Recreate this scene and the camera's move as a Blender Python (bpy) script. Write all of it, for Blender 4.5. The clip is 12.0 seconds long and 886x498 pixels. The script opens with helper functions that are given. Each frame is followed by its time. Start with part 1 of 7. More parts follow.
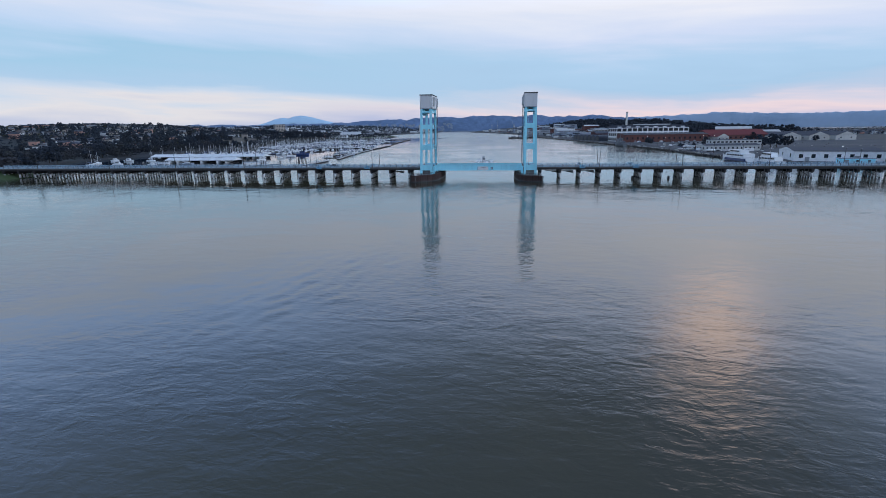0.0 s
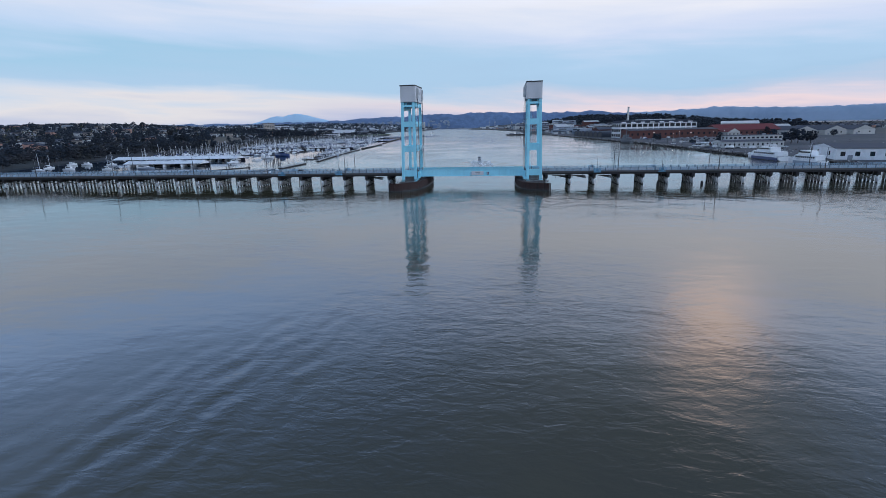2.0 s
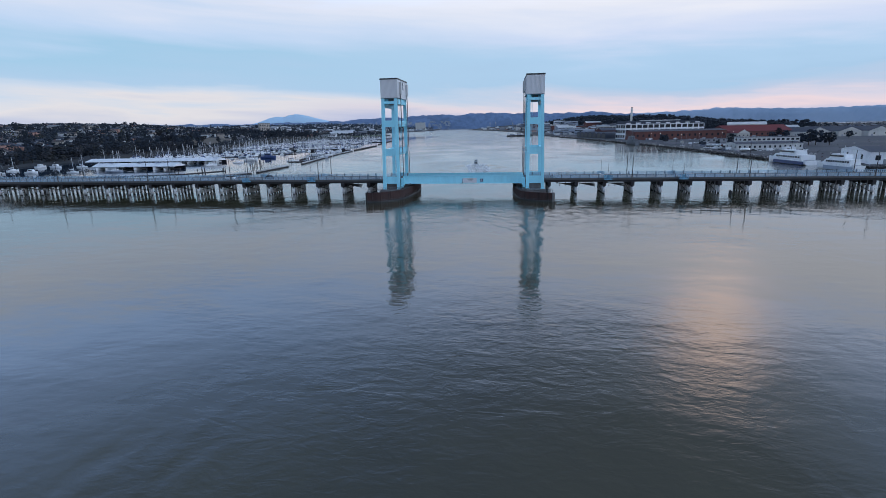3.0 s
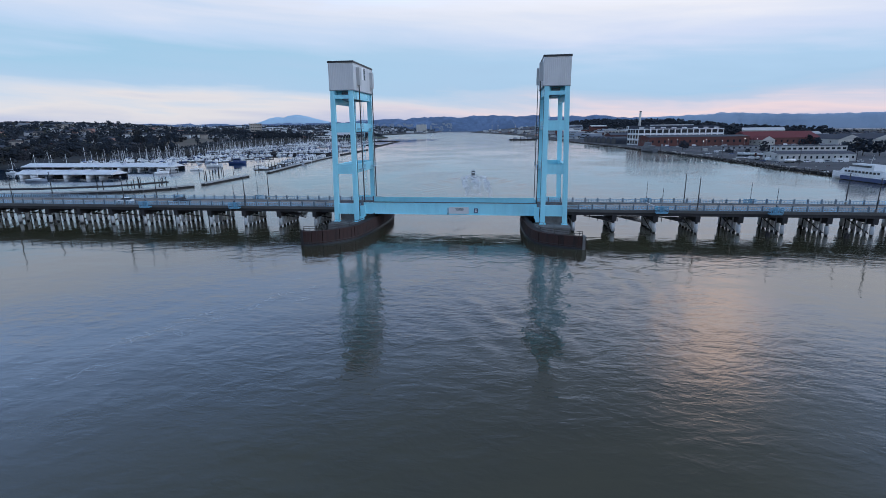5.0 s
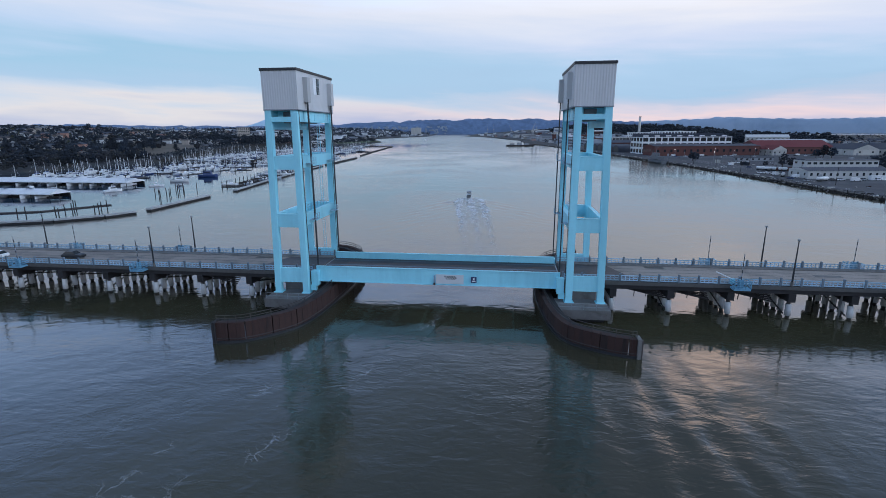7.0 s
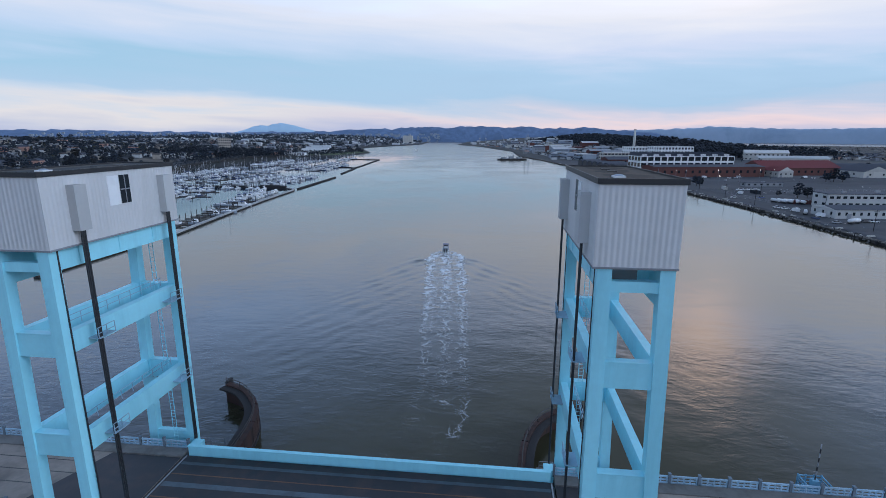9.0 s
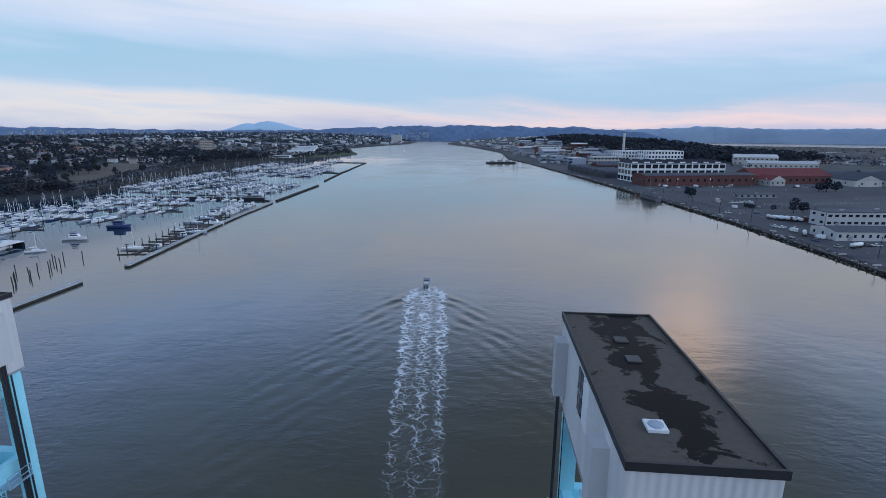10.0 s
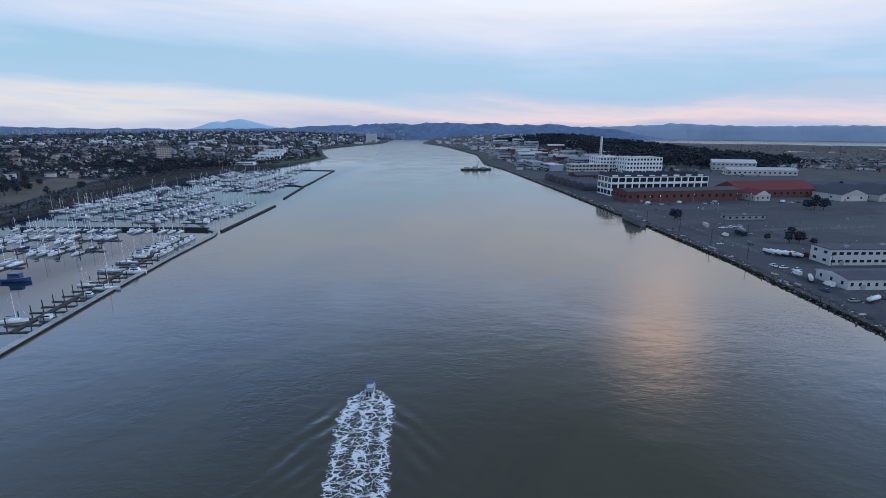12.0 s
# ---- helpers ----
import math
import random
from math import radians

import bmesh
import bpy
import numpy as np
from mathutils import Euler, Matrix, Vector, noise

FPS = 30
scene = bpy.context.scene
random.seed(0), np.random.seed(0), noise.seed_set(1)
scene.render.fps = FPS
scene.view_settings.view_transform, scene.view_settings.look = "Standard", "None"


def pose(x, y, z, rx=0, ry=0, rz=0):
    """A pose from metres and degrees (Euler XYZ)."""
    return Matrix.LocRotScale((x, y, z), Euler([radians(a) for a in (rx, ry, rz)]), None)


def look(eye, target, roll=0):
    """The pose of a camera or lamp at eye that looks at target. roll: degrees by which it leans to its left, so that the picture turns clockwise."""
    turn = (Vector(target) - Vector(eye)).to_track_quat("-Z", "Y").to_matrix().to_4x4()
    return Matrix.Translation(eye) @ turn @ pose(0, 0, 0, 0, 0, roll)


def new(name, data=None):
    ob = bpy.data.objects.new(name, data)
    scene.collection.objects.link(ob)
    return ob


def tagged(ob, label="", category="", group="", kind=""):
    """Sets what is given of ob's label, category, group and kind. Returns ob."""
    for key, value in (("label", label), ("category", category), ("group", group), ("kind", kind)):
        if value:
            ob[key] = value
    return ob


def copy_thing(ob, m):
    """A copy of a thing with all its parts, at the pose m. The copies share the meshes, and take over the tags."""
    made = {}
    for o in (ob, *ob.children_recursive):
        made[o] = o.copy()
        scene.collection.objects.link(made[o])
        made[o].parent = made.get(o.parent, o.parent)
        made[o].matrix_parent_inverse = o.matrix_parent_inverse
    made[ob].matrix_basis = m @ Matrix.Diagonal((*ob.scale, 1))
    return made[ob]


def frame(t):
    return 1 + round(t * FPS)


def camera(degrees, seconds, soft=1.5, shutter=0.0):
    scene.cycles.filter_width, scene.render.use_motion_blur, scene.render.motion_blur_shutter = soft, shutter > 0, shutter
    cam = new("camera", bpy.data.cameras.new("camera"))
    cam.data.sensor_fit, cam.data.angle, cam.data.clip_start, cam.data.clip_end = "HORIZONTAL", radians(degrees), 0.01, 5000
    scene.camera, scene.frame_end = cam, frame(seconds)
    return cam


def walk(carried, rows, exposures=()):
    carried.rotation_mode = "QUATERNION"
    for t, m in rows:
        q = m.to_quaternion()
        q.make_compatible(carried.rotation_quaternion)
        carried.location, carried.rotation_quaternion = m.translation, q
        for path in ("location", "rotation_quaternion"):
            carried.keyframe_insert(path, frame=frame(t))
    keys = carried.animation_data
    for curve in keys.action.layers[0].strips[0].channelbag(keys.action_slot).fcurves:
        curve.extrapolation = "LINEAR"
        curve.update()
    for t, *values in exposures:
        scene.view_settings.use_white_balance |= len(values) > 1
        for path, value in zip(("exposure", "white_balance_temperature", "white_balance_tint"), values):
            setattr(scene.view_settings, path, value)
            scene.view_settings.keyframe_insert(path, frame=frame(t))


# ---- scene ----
cam = camera(84.4, 12.0, soft=0.55)
PATH = [
    (0, (14.946, -254.060, 27.367), (14.689, -252.135, 26.889), -0.8),
    (0.5, (14.313, -245.374, 27.839), (14.061, -243.448, 27.361), -1.1),
    (1, (14.122, -236.309, 27.820), (13.875, -234.385, 27.337), -1.1),
    (1.5, (14.218, -224.838, 27.606), (13.969, -222.914, 27.119), -1.2),
    (2, (14.297, -211.631, 27.436), (14.046, -209.708, 26.947), -1.3),
    (2.5, (14.905, -197.902, 27.416), (14.652, -195.979, 26.927), -1.3),
    (3, (15.931, -183.561, 26.989), (15.676, -181.638, 26.503), -1.2),
    (5, (14.856, -126.739, 27.848), (14.597, -124.815, 27.370), -0.6),
    (5.5, (12.704, -114.818, 28.621), (12.451, -112.891, 28.149), -0.5),
    (6, (11.532, -105.651, 29.916), (11.281, -103.723, 29.447), -0.3),
    (6.5, (11.186, -97.852, 31.625), (10.942, -95.924, 31.154), -0.3),
    (8.5, (15.079, -54.940, 42.125), (14.855, -53.005, 41.673), 0),
    (9, (14.951, -44.202, 46.572), (14.740, -42.264, 46.125), 0.1),
    (9.5, (15.368, -35.008, 51.442), (15.173, -33.069, 50.993), 0.1),
    (10, (16.295, -25.808, 56.431), (16.126, -23.867, 55.975), 0.3),
    (10.5, (17.393, -16.460, 60.817), (17.251, -14.519, 60.355), 0.2),
    (11, (19.188, -5.279, 65.692), (19.076, -3.339, 65.222), 0.1),
    (11.5, (20.504, 6.338, 71.173), (20.414, 8.279, 70.698), -0),
    (12, (21.489, 17.751, 74.548), (21.407, 19.693, 74.076), 0.1),
]
walk(cam, [(t, look(eye, aim, roll)) for t, eye, aim, roll in PATH], exposures=[(0, 0.22, 5690, 10), (12, 0.22, 5690, 10)])

# ---------------------------------------------------------------- light
WATER = 2.8          # water level
YC = 0.45            # centre line of the bridge

sun = new("sun", bpy.data.lights.new("sun", "SUN"))
sun.data.energy, sun.data.angle, sun.data.color = 0.85, radians(30), (0.74, 0.86, 1.0)
SUN_AZ, SUN_EL = 100.0, 24.0
GLOW_AZ, GLOW_EL = 23.0, 21.5
sun.matrix_world = look((math.sin(radians(SUN_AZ)) * 10, math.cos(radians(SUN_AZ)) * 10, 10 * math.tan(radians(SUN_EL))), (0, 0, 0))


class Nodes:
    """Short hand for node trees."""

    def __init__(self, tree):
        self.tree = tree
        tree.nodes.clear()

    def add(self, kind, inputs=None, **props):
        n = self.tree.nodes.new("ShaderNode" + kind)
        for k, v in props.items():
            setattr(n, k, v)
        for k, v in (inputs or {}).items():
            s = n.inputs[k]
            if isinstance(v, bpy.types.NodeSocket):
                self.tree.links.new(v, s)
            elif isinstance(v, bpy.types.Node):
                self.tree.links.new(v.outputs[0], s)
            else:
                s.default_value = v
        return n

    def math(self, op, a, b=0.0, c=0.0, clamp=False):
        return self.add("Math", {0: a, 1: b, 2: c}, operation=op, use_clamp=clamp).outputs[0]

    def mix(self, f, a, b, blend="MIX"):
        n = self.add("Mix", data_type="RGBA", blend_type=blend)
        for s, v in ((n.inputs[0], f), (n.inputs[6], a), (n.inputs[7], b)):
            if isinstance(v, bpy.types.NodeSocket):
                self.tree.links.new(v, s)
            elif isinstance(v, (tuple, list)):
                s.default_value = (*v[:3], 1)
            else:
                s.default_value = v
        return n.outputs[2]

    def ramp(self, f, stops, interp="LINEAR"):
        n = self.add("ValToRGB", {0: f})
        r = n.color_ramp
        r.interpolation = interp
        while len(r.elements) < len(stops):
            r.elements.new(0.5)
        for e, (p, c) in zip(r.elements, stops):
            e.position = p
            e.color = (*c, 1) if isinstance(c, (tuple, list)) else (c, c, c, 1)
        return n.outputs[0]


def build_world():
    world = bpy.data.worlds.new("sky")
    scene.world = world
    world.use_nodes = True
    n = Nodes(world.node_tree)
    d = n.add("TexCoord").outputs["Generated"]
    xyz = n.add("SeparateXYZ", {0: d})
    x, y, z = xyz.outputs
    az = n.math("ARCTAN2", x, y)
    # long cloud streaks, nearly level, leaning a little
    lean = n.math("MULTIPLY_ADD", az, 0.045, z)
    flat = n.add("CombineXYZ", {0: n.math("MULTIPLY", az, 2.3), 1: n.math("MULTIPLY", lean, 17.0), 2: 3.3})
    soft = n.add("TexNoise", {"Vector": flat, "Scale": 1.15, "Detail": 4.0, "Roughness": 0.52, "Distortion": 0.35}).outputs[0]
    fine_v = n.add("CombineXYZ", {0: n.math("MULTIPLY", az, 5.0), 1: n.math("MULTIPLY", lean, 60.0), 2: 8.1})
    fine = n.add("TexNoise", {"Vector": fine_v, "Scale": 1.2, "Detail": 5.0, "Roughness": 0.6}).outputs[0]
    wob = n.math("MULTIPLY_ADD", n.math("SUBTRACT", soft, 0.5), 0.12, z)
    wob = n.math("MULTIPLY_ADD", n.math("SUBTRACT", fine, 0.5), 0.020, wob)
    left = n.ramp(wob, [(0.0, (0.46, 0.47, 0.57)), (0.020, (0.58, 0.56, 0.59)), (0.042, (0.74, 0.66, 0.60)), (0.058, (0.60, 0.62, 0.64)), (0.080, (0.42, 0.54, 0.63)),
                        (0.125, (0.37, 0.53, 0.62)), (0.17, (0.52, 0.60, 0.69)), (0.215, (0.69, 0.68, 0.70)), (0.245, (0.68, 0.72, 0.80)), (0.32, (0.62, 0.86, 1.30)), (0.45, (0.36, 0.52, 0.84)), (0.62, (0.21, 0.28, 0.38)), (1.0, (0.22, 0.29, 0.40))])
    right = n.ramp(wob, [(0.0, (0.50, 0.48, 0.57)), (0.014, (0.64, 0.54, 0.57)), (0.026, (0.82, 0.62, 0.57)), (0.036, (0.68, 0.59, 0.60)), (0.050, (0.50, 0.54, 0.61)), (0.078, (0.40, 0.53, 0.63)),
                         (0.108, (0.43, 0.56, 0.66)), (0.15, (0.62, 0.64, 0.71)), (0.20, (0.80, 0.75, 0.72)), (0.25, (0.90, 0.85, 0.83)), (0.33, (0.94, 1.02, 1.24)), (0.42, (0.40, 0.46, 0.58)), (0.55, (0.19, 0.22, 0.27)), (1.0, (0.21, 0.28, 0.41))])
    side = n.add("MapRange", {0: az, 1: -0.62, 2: 0.30}, interpolation_type="SMOOTHSTEP").outputs[0]
    east = n.add("MapRange", {0: az, 1: 0.50, 2: 0.85}, interpolation_type="SMOOTHSTEP").outputs[0]
    high = n.add("MapRange", {0: z, 1: 0.27, 2: 0.40}, interpolation_type="SMOOTHSTEP").outputs[0]
    side = n.math("SUBTRACT", side, n.math("MULTIPLY", n.math("MULTIPLY", east, high), 0.85), clamp=True)
    cloud = n.mix(side, left, right)
    # the evening glow through thin cloud: a ragged bright patch
    el = n.math("ARCSINE", z)
    u = n.math("DIVIDE", n.math("SUBTRACT", az, radians(GLOW_AZ)), radians(4.7))
    v = n.math("DIVIDE", n.math("SUBTRACT", el, radians(GLOW_EL)), radians(5.2))
    ragged = n.add("TexNoise", {"Vector": d, "Scale": 9.0, "Detail": 4.0, "Roughness": 0.55}).outputs[0]
    far2 = n.math("MULTIPLY_ADD", n.math("SUBTRACT", ragged, 0.5), 1.6, n.math("ADD", n.math("MULTIPLY", u, u), n.math("MULTIPLY", v, v)))
    glow = n.math("EXPONENT", n.math("MULTIPLY", n.math("MAXIMUM", far2, 0.0), -1.0))
    cloud = n.mix(n.math("MULTIPLY", glow, 0.9), cloud, (2.35, 1.62, 1.18))
    sky = n.add("TexSky", sky_type="NISHITA", sun_disc=False, sun_elevation=radians(SUN_EL), sun_rotation=radians(SUN_AZ))
    clear = n.add("Background", {0: sky, 1: 0.05})
    overcast = n.add("Background", {0: cloud, 1: 1.0})
    both = n.add("MixShader", {0: 0.94, 1: clear, 2: overcast})
    n.add("OutputWorld", {0: both})


build_world()

# ---------------------------------------------------------------- materials
MATS = {}


def material(name, colour, rough=0.7, metal=0.0, vary=0.18, scale=1.5, stain=(0.05, 0.045, 0.04), stain_amount=0.25, stain_scale=0.25, bump=0.15, per_object=0.12, ribs=0.0, streak=False, coat=0.0):
    """A surface with grain, stains and a little difference from piece to piece. ribs: the pitch of upright corrugation in metres."""
    m = bpy.data.materials.new(name)
    m.use_nodes = True
    n = Nodes(m.node_tree)
    co = n.add("TexCoord").outputs["Object"]
    rnd = n.add("ObjectInfo").outputs["Random"]
    shift = n.add("VectorMath", {0: co, 1: n.add("CombineXYZ", {0: n.math("MULTIPLY", rnd, 91.0), 1: n.math("MULTIPLY", rnd, 37.0), 2: 0.0})}, operation="ADD").outputs[0]
    grain = n.add("TexNoise", {"Vector": shift, "Scale": scale, "Detail": 6.0, "Roughness": 0.6}).outputs[0]
    sv = n.add("VectorMath", {0: shift, 1: (1, 1, 0.12) if streak else (1, 1, 1)}, operation="MULTIPLY").outputs[0]
    dirt = n.add("TexNoise", {"Vector": sv, "Scale": stain_scale, "Detail": 5.0, "Roughness": 0.65, "Distortion": 0.4}).outputs[0]
    dirt = n.add("MapRange", {0: dirt, 1: 0.46, 2: 0.72}).outputs[0]
    g = n.math("MULTIPLY_ADD", n.math("SUBTRACT", grain, 0.5), vary * 2, 1.0)
    g = n.math("MULTIPLY", g, n.math("MULTIPLY_ADD", n.math("SUBTRACT", rnd, 0.5), per_object * 2, 1.0))
    base = n.add("VectorMath", {0: tuple(colour), "Scale": g}, operation="SCALE").outputs[0]
    col = n.mix(n.math("MULTIPLY", dirt, stain_amount), base, stain)
    height = grain
    if ribs:
        sep = n.add("SeparateXYZ", {0: co})
        h = n.math("ADD", sep.outputs[0], sep.outputs[1])
        height = n.math("MULTIPLY_ADD", n.math("SINE", n.math("MULTIPLY", h, 2 * math.pi / ribs)), 0.5, grain)
    b = n.add("Bump", {"Strength": bump, "Distance": 0.05 if not ribs else 0.10, "Height": height})
    r = n.math("MULTIPLY_ADD", grain, 0.2, rough - 0.1, clamp=True)
    p = n.add("BsdfPrincipled", {"Base Color": col, "Roughness": r, "Metallic": metal, "Normal": b, "Coat Weight": coat})
    n.add("OutputMaterial", {0: p})
    MATS[name] = m
    return m


def water_material():
    m = bpy.data.materials.new("water")
    m.use_nodes = True
    n = Nodes(m.node_tree)
    pos = n.add("NewGeometry").outputs["Position"]
    big = n.add("TexNoise", {"Vector": pos, "Scale": 0.014, "Detail": 5.0, "Roughness": 0.6, "Distortion": 0.8}).outputs[0]
    patch = n.add("MapRange", {0: big, 1: 0.41, 2: 0.61}).outputs[0]
    stretch = n.add("VectorMath", {0: pos, 1: (0.55, 1.0, 1.0)}, operation="MULTIPLY").outputs[0]
    rip = n.add("TexNoise", {"Vector": stretch, "Scale": 0.5, "Detail": 3.5, "Roughness": 0.52, "Distortion": 0.6}).outputs[0]
    swell = n.add("TexNoise", {"Vector": stretch, "Scale": 0.13, "Detail": 3.0, "Roughness": 0.5}).outputs[0]
    chop = n.add("TexNoise", {"Vector": stretch, "Scale": 1.35, "Detail": 3.0, "Roughness": 0.5, "Distortion": 0.8}).outputs[0]
    h = n.math("MULTIPLY_ADD", rip, n.math("MULTIPLY_ADD", patch, 0.95, 0.18), n.math("MULTIPLY", swell, 1.35))
    h = n.math("MULTIPLY_ADD", chop, n.math("MULTIPLY_ADD", patch, 0.28, 0.09), h)
    north = n.add("SeparateXYZ", {0: pos}).outputs[1]
    ruffled = n.add("MapRange", {0: north, 1: 0.0, 2: 1600.0, 3: 0.07, 4: 0.20}).outputs[0]
    west = n.add("SeparateXYZ", {0: pos}).outputs[0]
    open_water = n.math("MAXIMUM", n.add("MapRange", {0: west, 1: -185.0, 2: -140.0}).outputs[0], n.add("MapRange", {0: north, 1: 60.0, 2: 20.0}).outputs[0])
    open_water = n.math("MAXIMUM", open_water, n.add("MapRange", {0: north, 1: 1000.0, 2: 1200.0}).outputs[0])
    ruffled = n.math("MULTIPLY", ruffled, n.math("MULTIPLY_ADD", open_water, 0.6, 0.4))
    b = n.add("Bump", {"Strength": n.math("MULTIPLY", n.math("MULTIPLY_ADD", open_water, 0.13, 0.05), n.add("MapRange", {0: north, 1: 30.0, 2: 420.0, 3: 1.0, 4: 0.45}).outputs[0]), "Distance": 0.55, "Height": h})
    silt = n.mix(patch, (0.062, 0.056, 0.031), (0.044, 0.042, 0.028))
    silt = n.mix(open_water, (0.012, 0.030, 0.056), silt)
    p = n.add("BsdfPrincipled", {"Base Color": silt, "Roughness": n.math("MULTIPLY_ADD", patch, 0.06, n.math("SUBTRACT", ruffled, 0.03)), "IOR": 1.53, "Specular IOR Level": n.math("MULTIPLY_ADD", open_water, 0.48, 0.09), "Normal": b})
    n.add("OutputMaterial", {0: p})
    return m


def foam_material():
    m = bpy.data.materials.new("foam")
    m.use_nodes = True
    n = Nodes(m.node_tree)
    uv = n.add("TexCoord").outputs["UV"]
    sep = n.add("SeparateXYZ", {0: uv})
    across, along = sep.outputs[0], sep.outputs[1]
    pos = n.add("NewGeometry").outputs["Position"]
    wob = n.add("TexNoise", {"Vector": pos, "Scale": 0.5, "Detail": 4.0}).outputs["Color"]
    ribbon = n.add("CombineXYZ", {0: n.math("MULTIPLY", across, 3.3), 1: n.math("MULTIPLY", along, 330 * 0.62), 2: 0.0})
    flat = n.add("VectorMath", {0: wob, 1: (1.5, 1.5, 0), 2: ribbon}, operation="MULTIPLY_ADD").outputs[0]
    lace = n.add("TexVoronoi", {"Vector": flat, "Scale": 0.66}, feature="DISTANCE_TO_EDGE").outputs[0]
    lace2 = n.add("TexVoronoi", {"Vector": flat, "Scale": 1.5}, feature="DISTANCE_TO_EDGE").outputs[0]
    blot = n.add("TexNoise", {"Vector": pos, "Scale": 0.45, "Detail": 6.0, "Roughness": 0.7}).outputs[0]
    age = n.add("MapRange", {0: along, 1: 0.0, 2: 1.0}).outputs[0]
    fresh = n.ramp(age, [(0.0, 1.0), (0.02, 0.92), (0.05, 0.78), (0.12, 0.70), (0.19, 0.54), (0.26, 0.36), (0.40, 0.18), (0.47, 0.22), (0.55, 0.20), (0.68, 0.17), (0.82, 0.10), (1.0, 0.0)])
    frayed = n.math("MULTIPLY_ADD", n.math("SUBTRACT", n.add("TexNoise", {"Vector": pos, "Scale": 0.28, "Detail": 5.0, "Roughness": 0.65}).outputs[0], 0.5), 0.9, across)
    edge = n.math("ABSOLUTE", frayed)
    rim = n.ramp(edge, [(0.0, 0.90), (0.16, 0.82), (0.32, 0.40), (0.46, 0.60), (0.66, 1.0), (0.80, 0.85), (0.90, 0.35), (0.97, 0.0)])
    amount = n.math("MULTIPLY", fresh, rim)
    amount = n.math("MULTIPLY", amount, n.math("MULTIPLY_ADD", blot, 1.6, 0.15))
    clots = n.add("MapRange", {0: n.add("TexNoise", {"Vector": pos, "Scale": 0.11, "Detail": 4.0, "Roughness": 0.6}).outputs[0], 1: 0.47, 2: 0.62, 3: 0.05, 4: 1.7}).outputs[0]
    old = n.add("MapRange", {0: age, 1: 0.28, 2: 0.42}).outputs[0]
    amount = n.math("MULTIPLY", amount, n.math("MULTIPLY_ADD", old, n.math("SUBTRACT", clots, 1.0), 1.0))
    a1 = n.math("SUBTRACT", n.math("MULTIPLY", amount, 0.178), lace)
    a2 = n.math("SUBTRACT", n.math("MULTIPLY", amount, 0.12), lace2)
    mask = n.math("MULTIPLY", n.math("MAXIMUM", a1, n.math("MULTIPLY", a2, 1.5)), 14.0, clamp=True)
    white = n.add("BsdfPrincipled", {"Base Color": (0.80, 0.81, 0.82, 1), "Roughness": 0.6})
    clear = n.add("BsdfTransparent")
    both = n.add("MixShader", {0: n.math("MULTIPLY", mask, n.math("MULTIPLY_ADD", fresh, 1.1, 0.30, clamp=True)), 1: clear, 2: white})
    n.add("OutputMaterial", {0: both})
    return m


def roof_material():
    """A tar roof with sharp-edged black puddles."""
    m = bpy.data.materials.new("wet_roof")
    m.use_nodes = True
    n = Nodes(m.node_tree)
    pos = n.add("NewGeometry").outputs["Position"]
    x = n.add("SeparateXYZ", {0: pos}).outputs[0]
    grain = n.add("TexNoise", {"Vector": pos, "Scale": 3.0, "Detail": 5.0}).outputs[0]
    pool = n.add("TexNoise", {"Vector": pos, "Scale": 0.42, "Detail": 6.0, "Roughness": 0.62, "Distortion": 0.5}).outputs[0]
    mid = n.math("SUBTRACT", 1.0, n.math("MULTIPLY", n.math("ABSOLUTE", n.math("SUBTRACT", n.math("ABSOLUTE", x), 25.6)), 0.42), clamp=True)
    wet = n.add("MapRange", {0: n.math("MULTIPLY_ADD", mid, 0.26, pool), 1: 0.60, 2: 0.63}).outputs[0]
    col = n.mix(wet, n.mix(grain, (0.085, 0.074, 0.064), (0.135, 0.116, 0.098)), (0.006, 0.005, 0.006))
    b = n.add("Bump", {"Strength": 0.2, "Distance": 0.03, "Height": grain})
    p = n.add("BsdfPrincipled", {"Base Color": col, "Roughness": n.math("MULTIPLY_ADD", wet, -0.25, 0.85), "Specular IOR Level": 0.12, "Normal": b})
    n.add("OutputMaterial", {0: p})
    return m


M_WATER = water_material()
M_FOAM = foam_material()
M_TRACKS = material("tyre_tracks", (0.085, 0.11, 0.13), 0.5, vary=0.3, stain=(0.04, 0.04, 0.042), stain_amount=0.7, stain_scale=0.3)
M_SEAM = material("road_seam", (0.10, 0.095, 0.09), 0.85, vary=0.3, stain_amount=0.4)
M_BLUE = material("tower_paint", (0.40, 0.83, 0.94), 0.42, vary=0.07, stain=(0.22, 0.55, 0.66), stain_amount=0.45, stain_scale=0.35, bump=0.05, per_object=0.04, streak=True)
M_RAIL = material("rail_paint", (0.36, 0.51, 0.63), 0.6, vary=0.12, stain=(0.16, 0.17, 0.17), stain_amount=0.5, bump=0.1)
M_CLAD = material("cladding", (0.68, 0.665, 0.655), 0.55, vary=0.05, stain=(0.36, 0.36, 0.35), stain_amount=0.35, stain_scale=0.3, bump=0.36, per_object=0.02, ribs=0.42, streak=True)
M_CLADFLAT = material("cladding_flat", (0.54, 0.535, 0.53), 0.55, vary=0.05, stain=(0.34, 0.34, 0.33), stain_amount=0.3, bump=0.1, streak=True)
M_DARK = material("dark_metal", (0.025, 0.026, 0.03), 0.5, vary=0.2, stain_amount=0.2)
M_ROOFTOP = roof_material()
M_ASPHALT = material("asphalt", (0.048, 0.051, 0.060), 0.85, vary=0.3, stain=(0.10, 0.095, 0.09), stain_amount=0.4, stain_scale=0.1, bump=0.3)
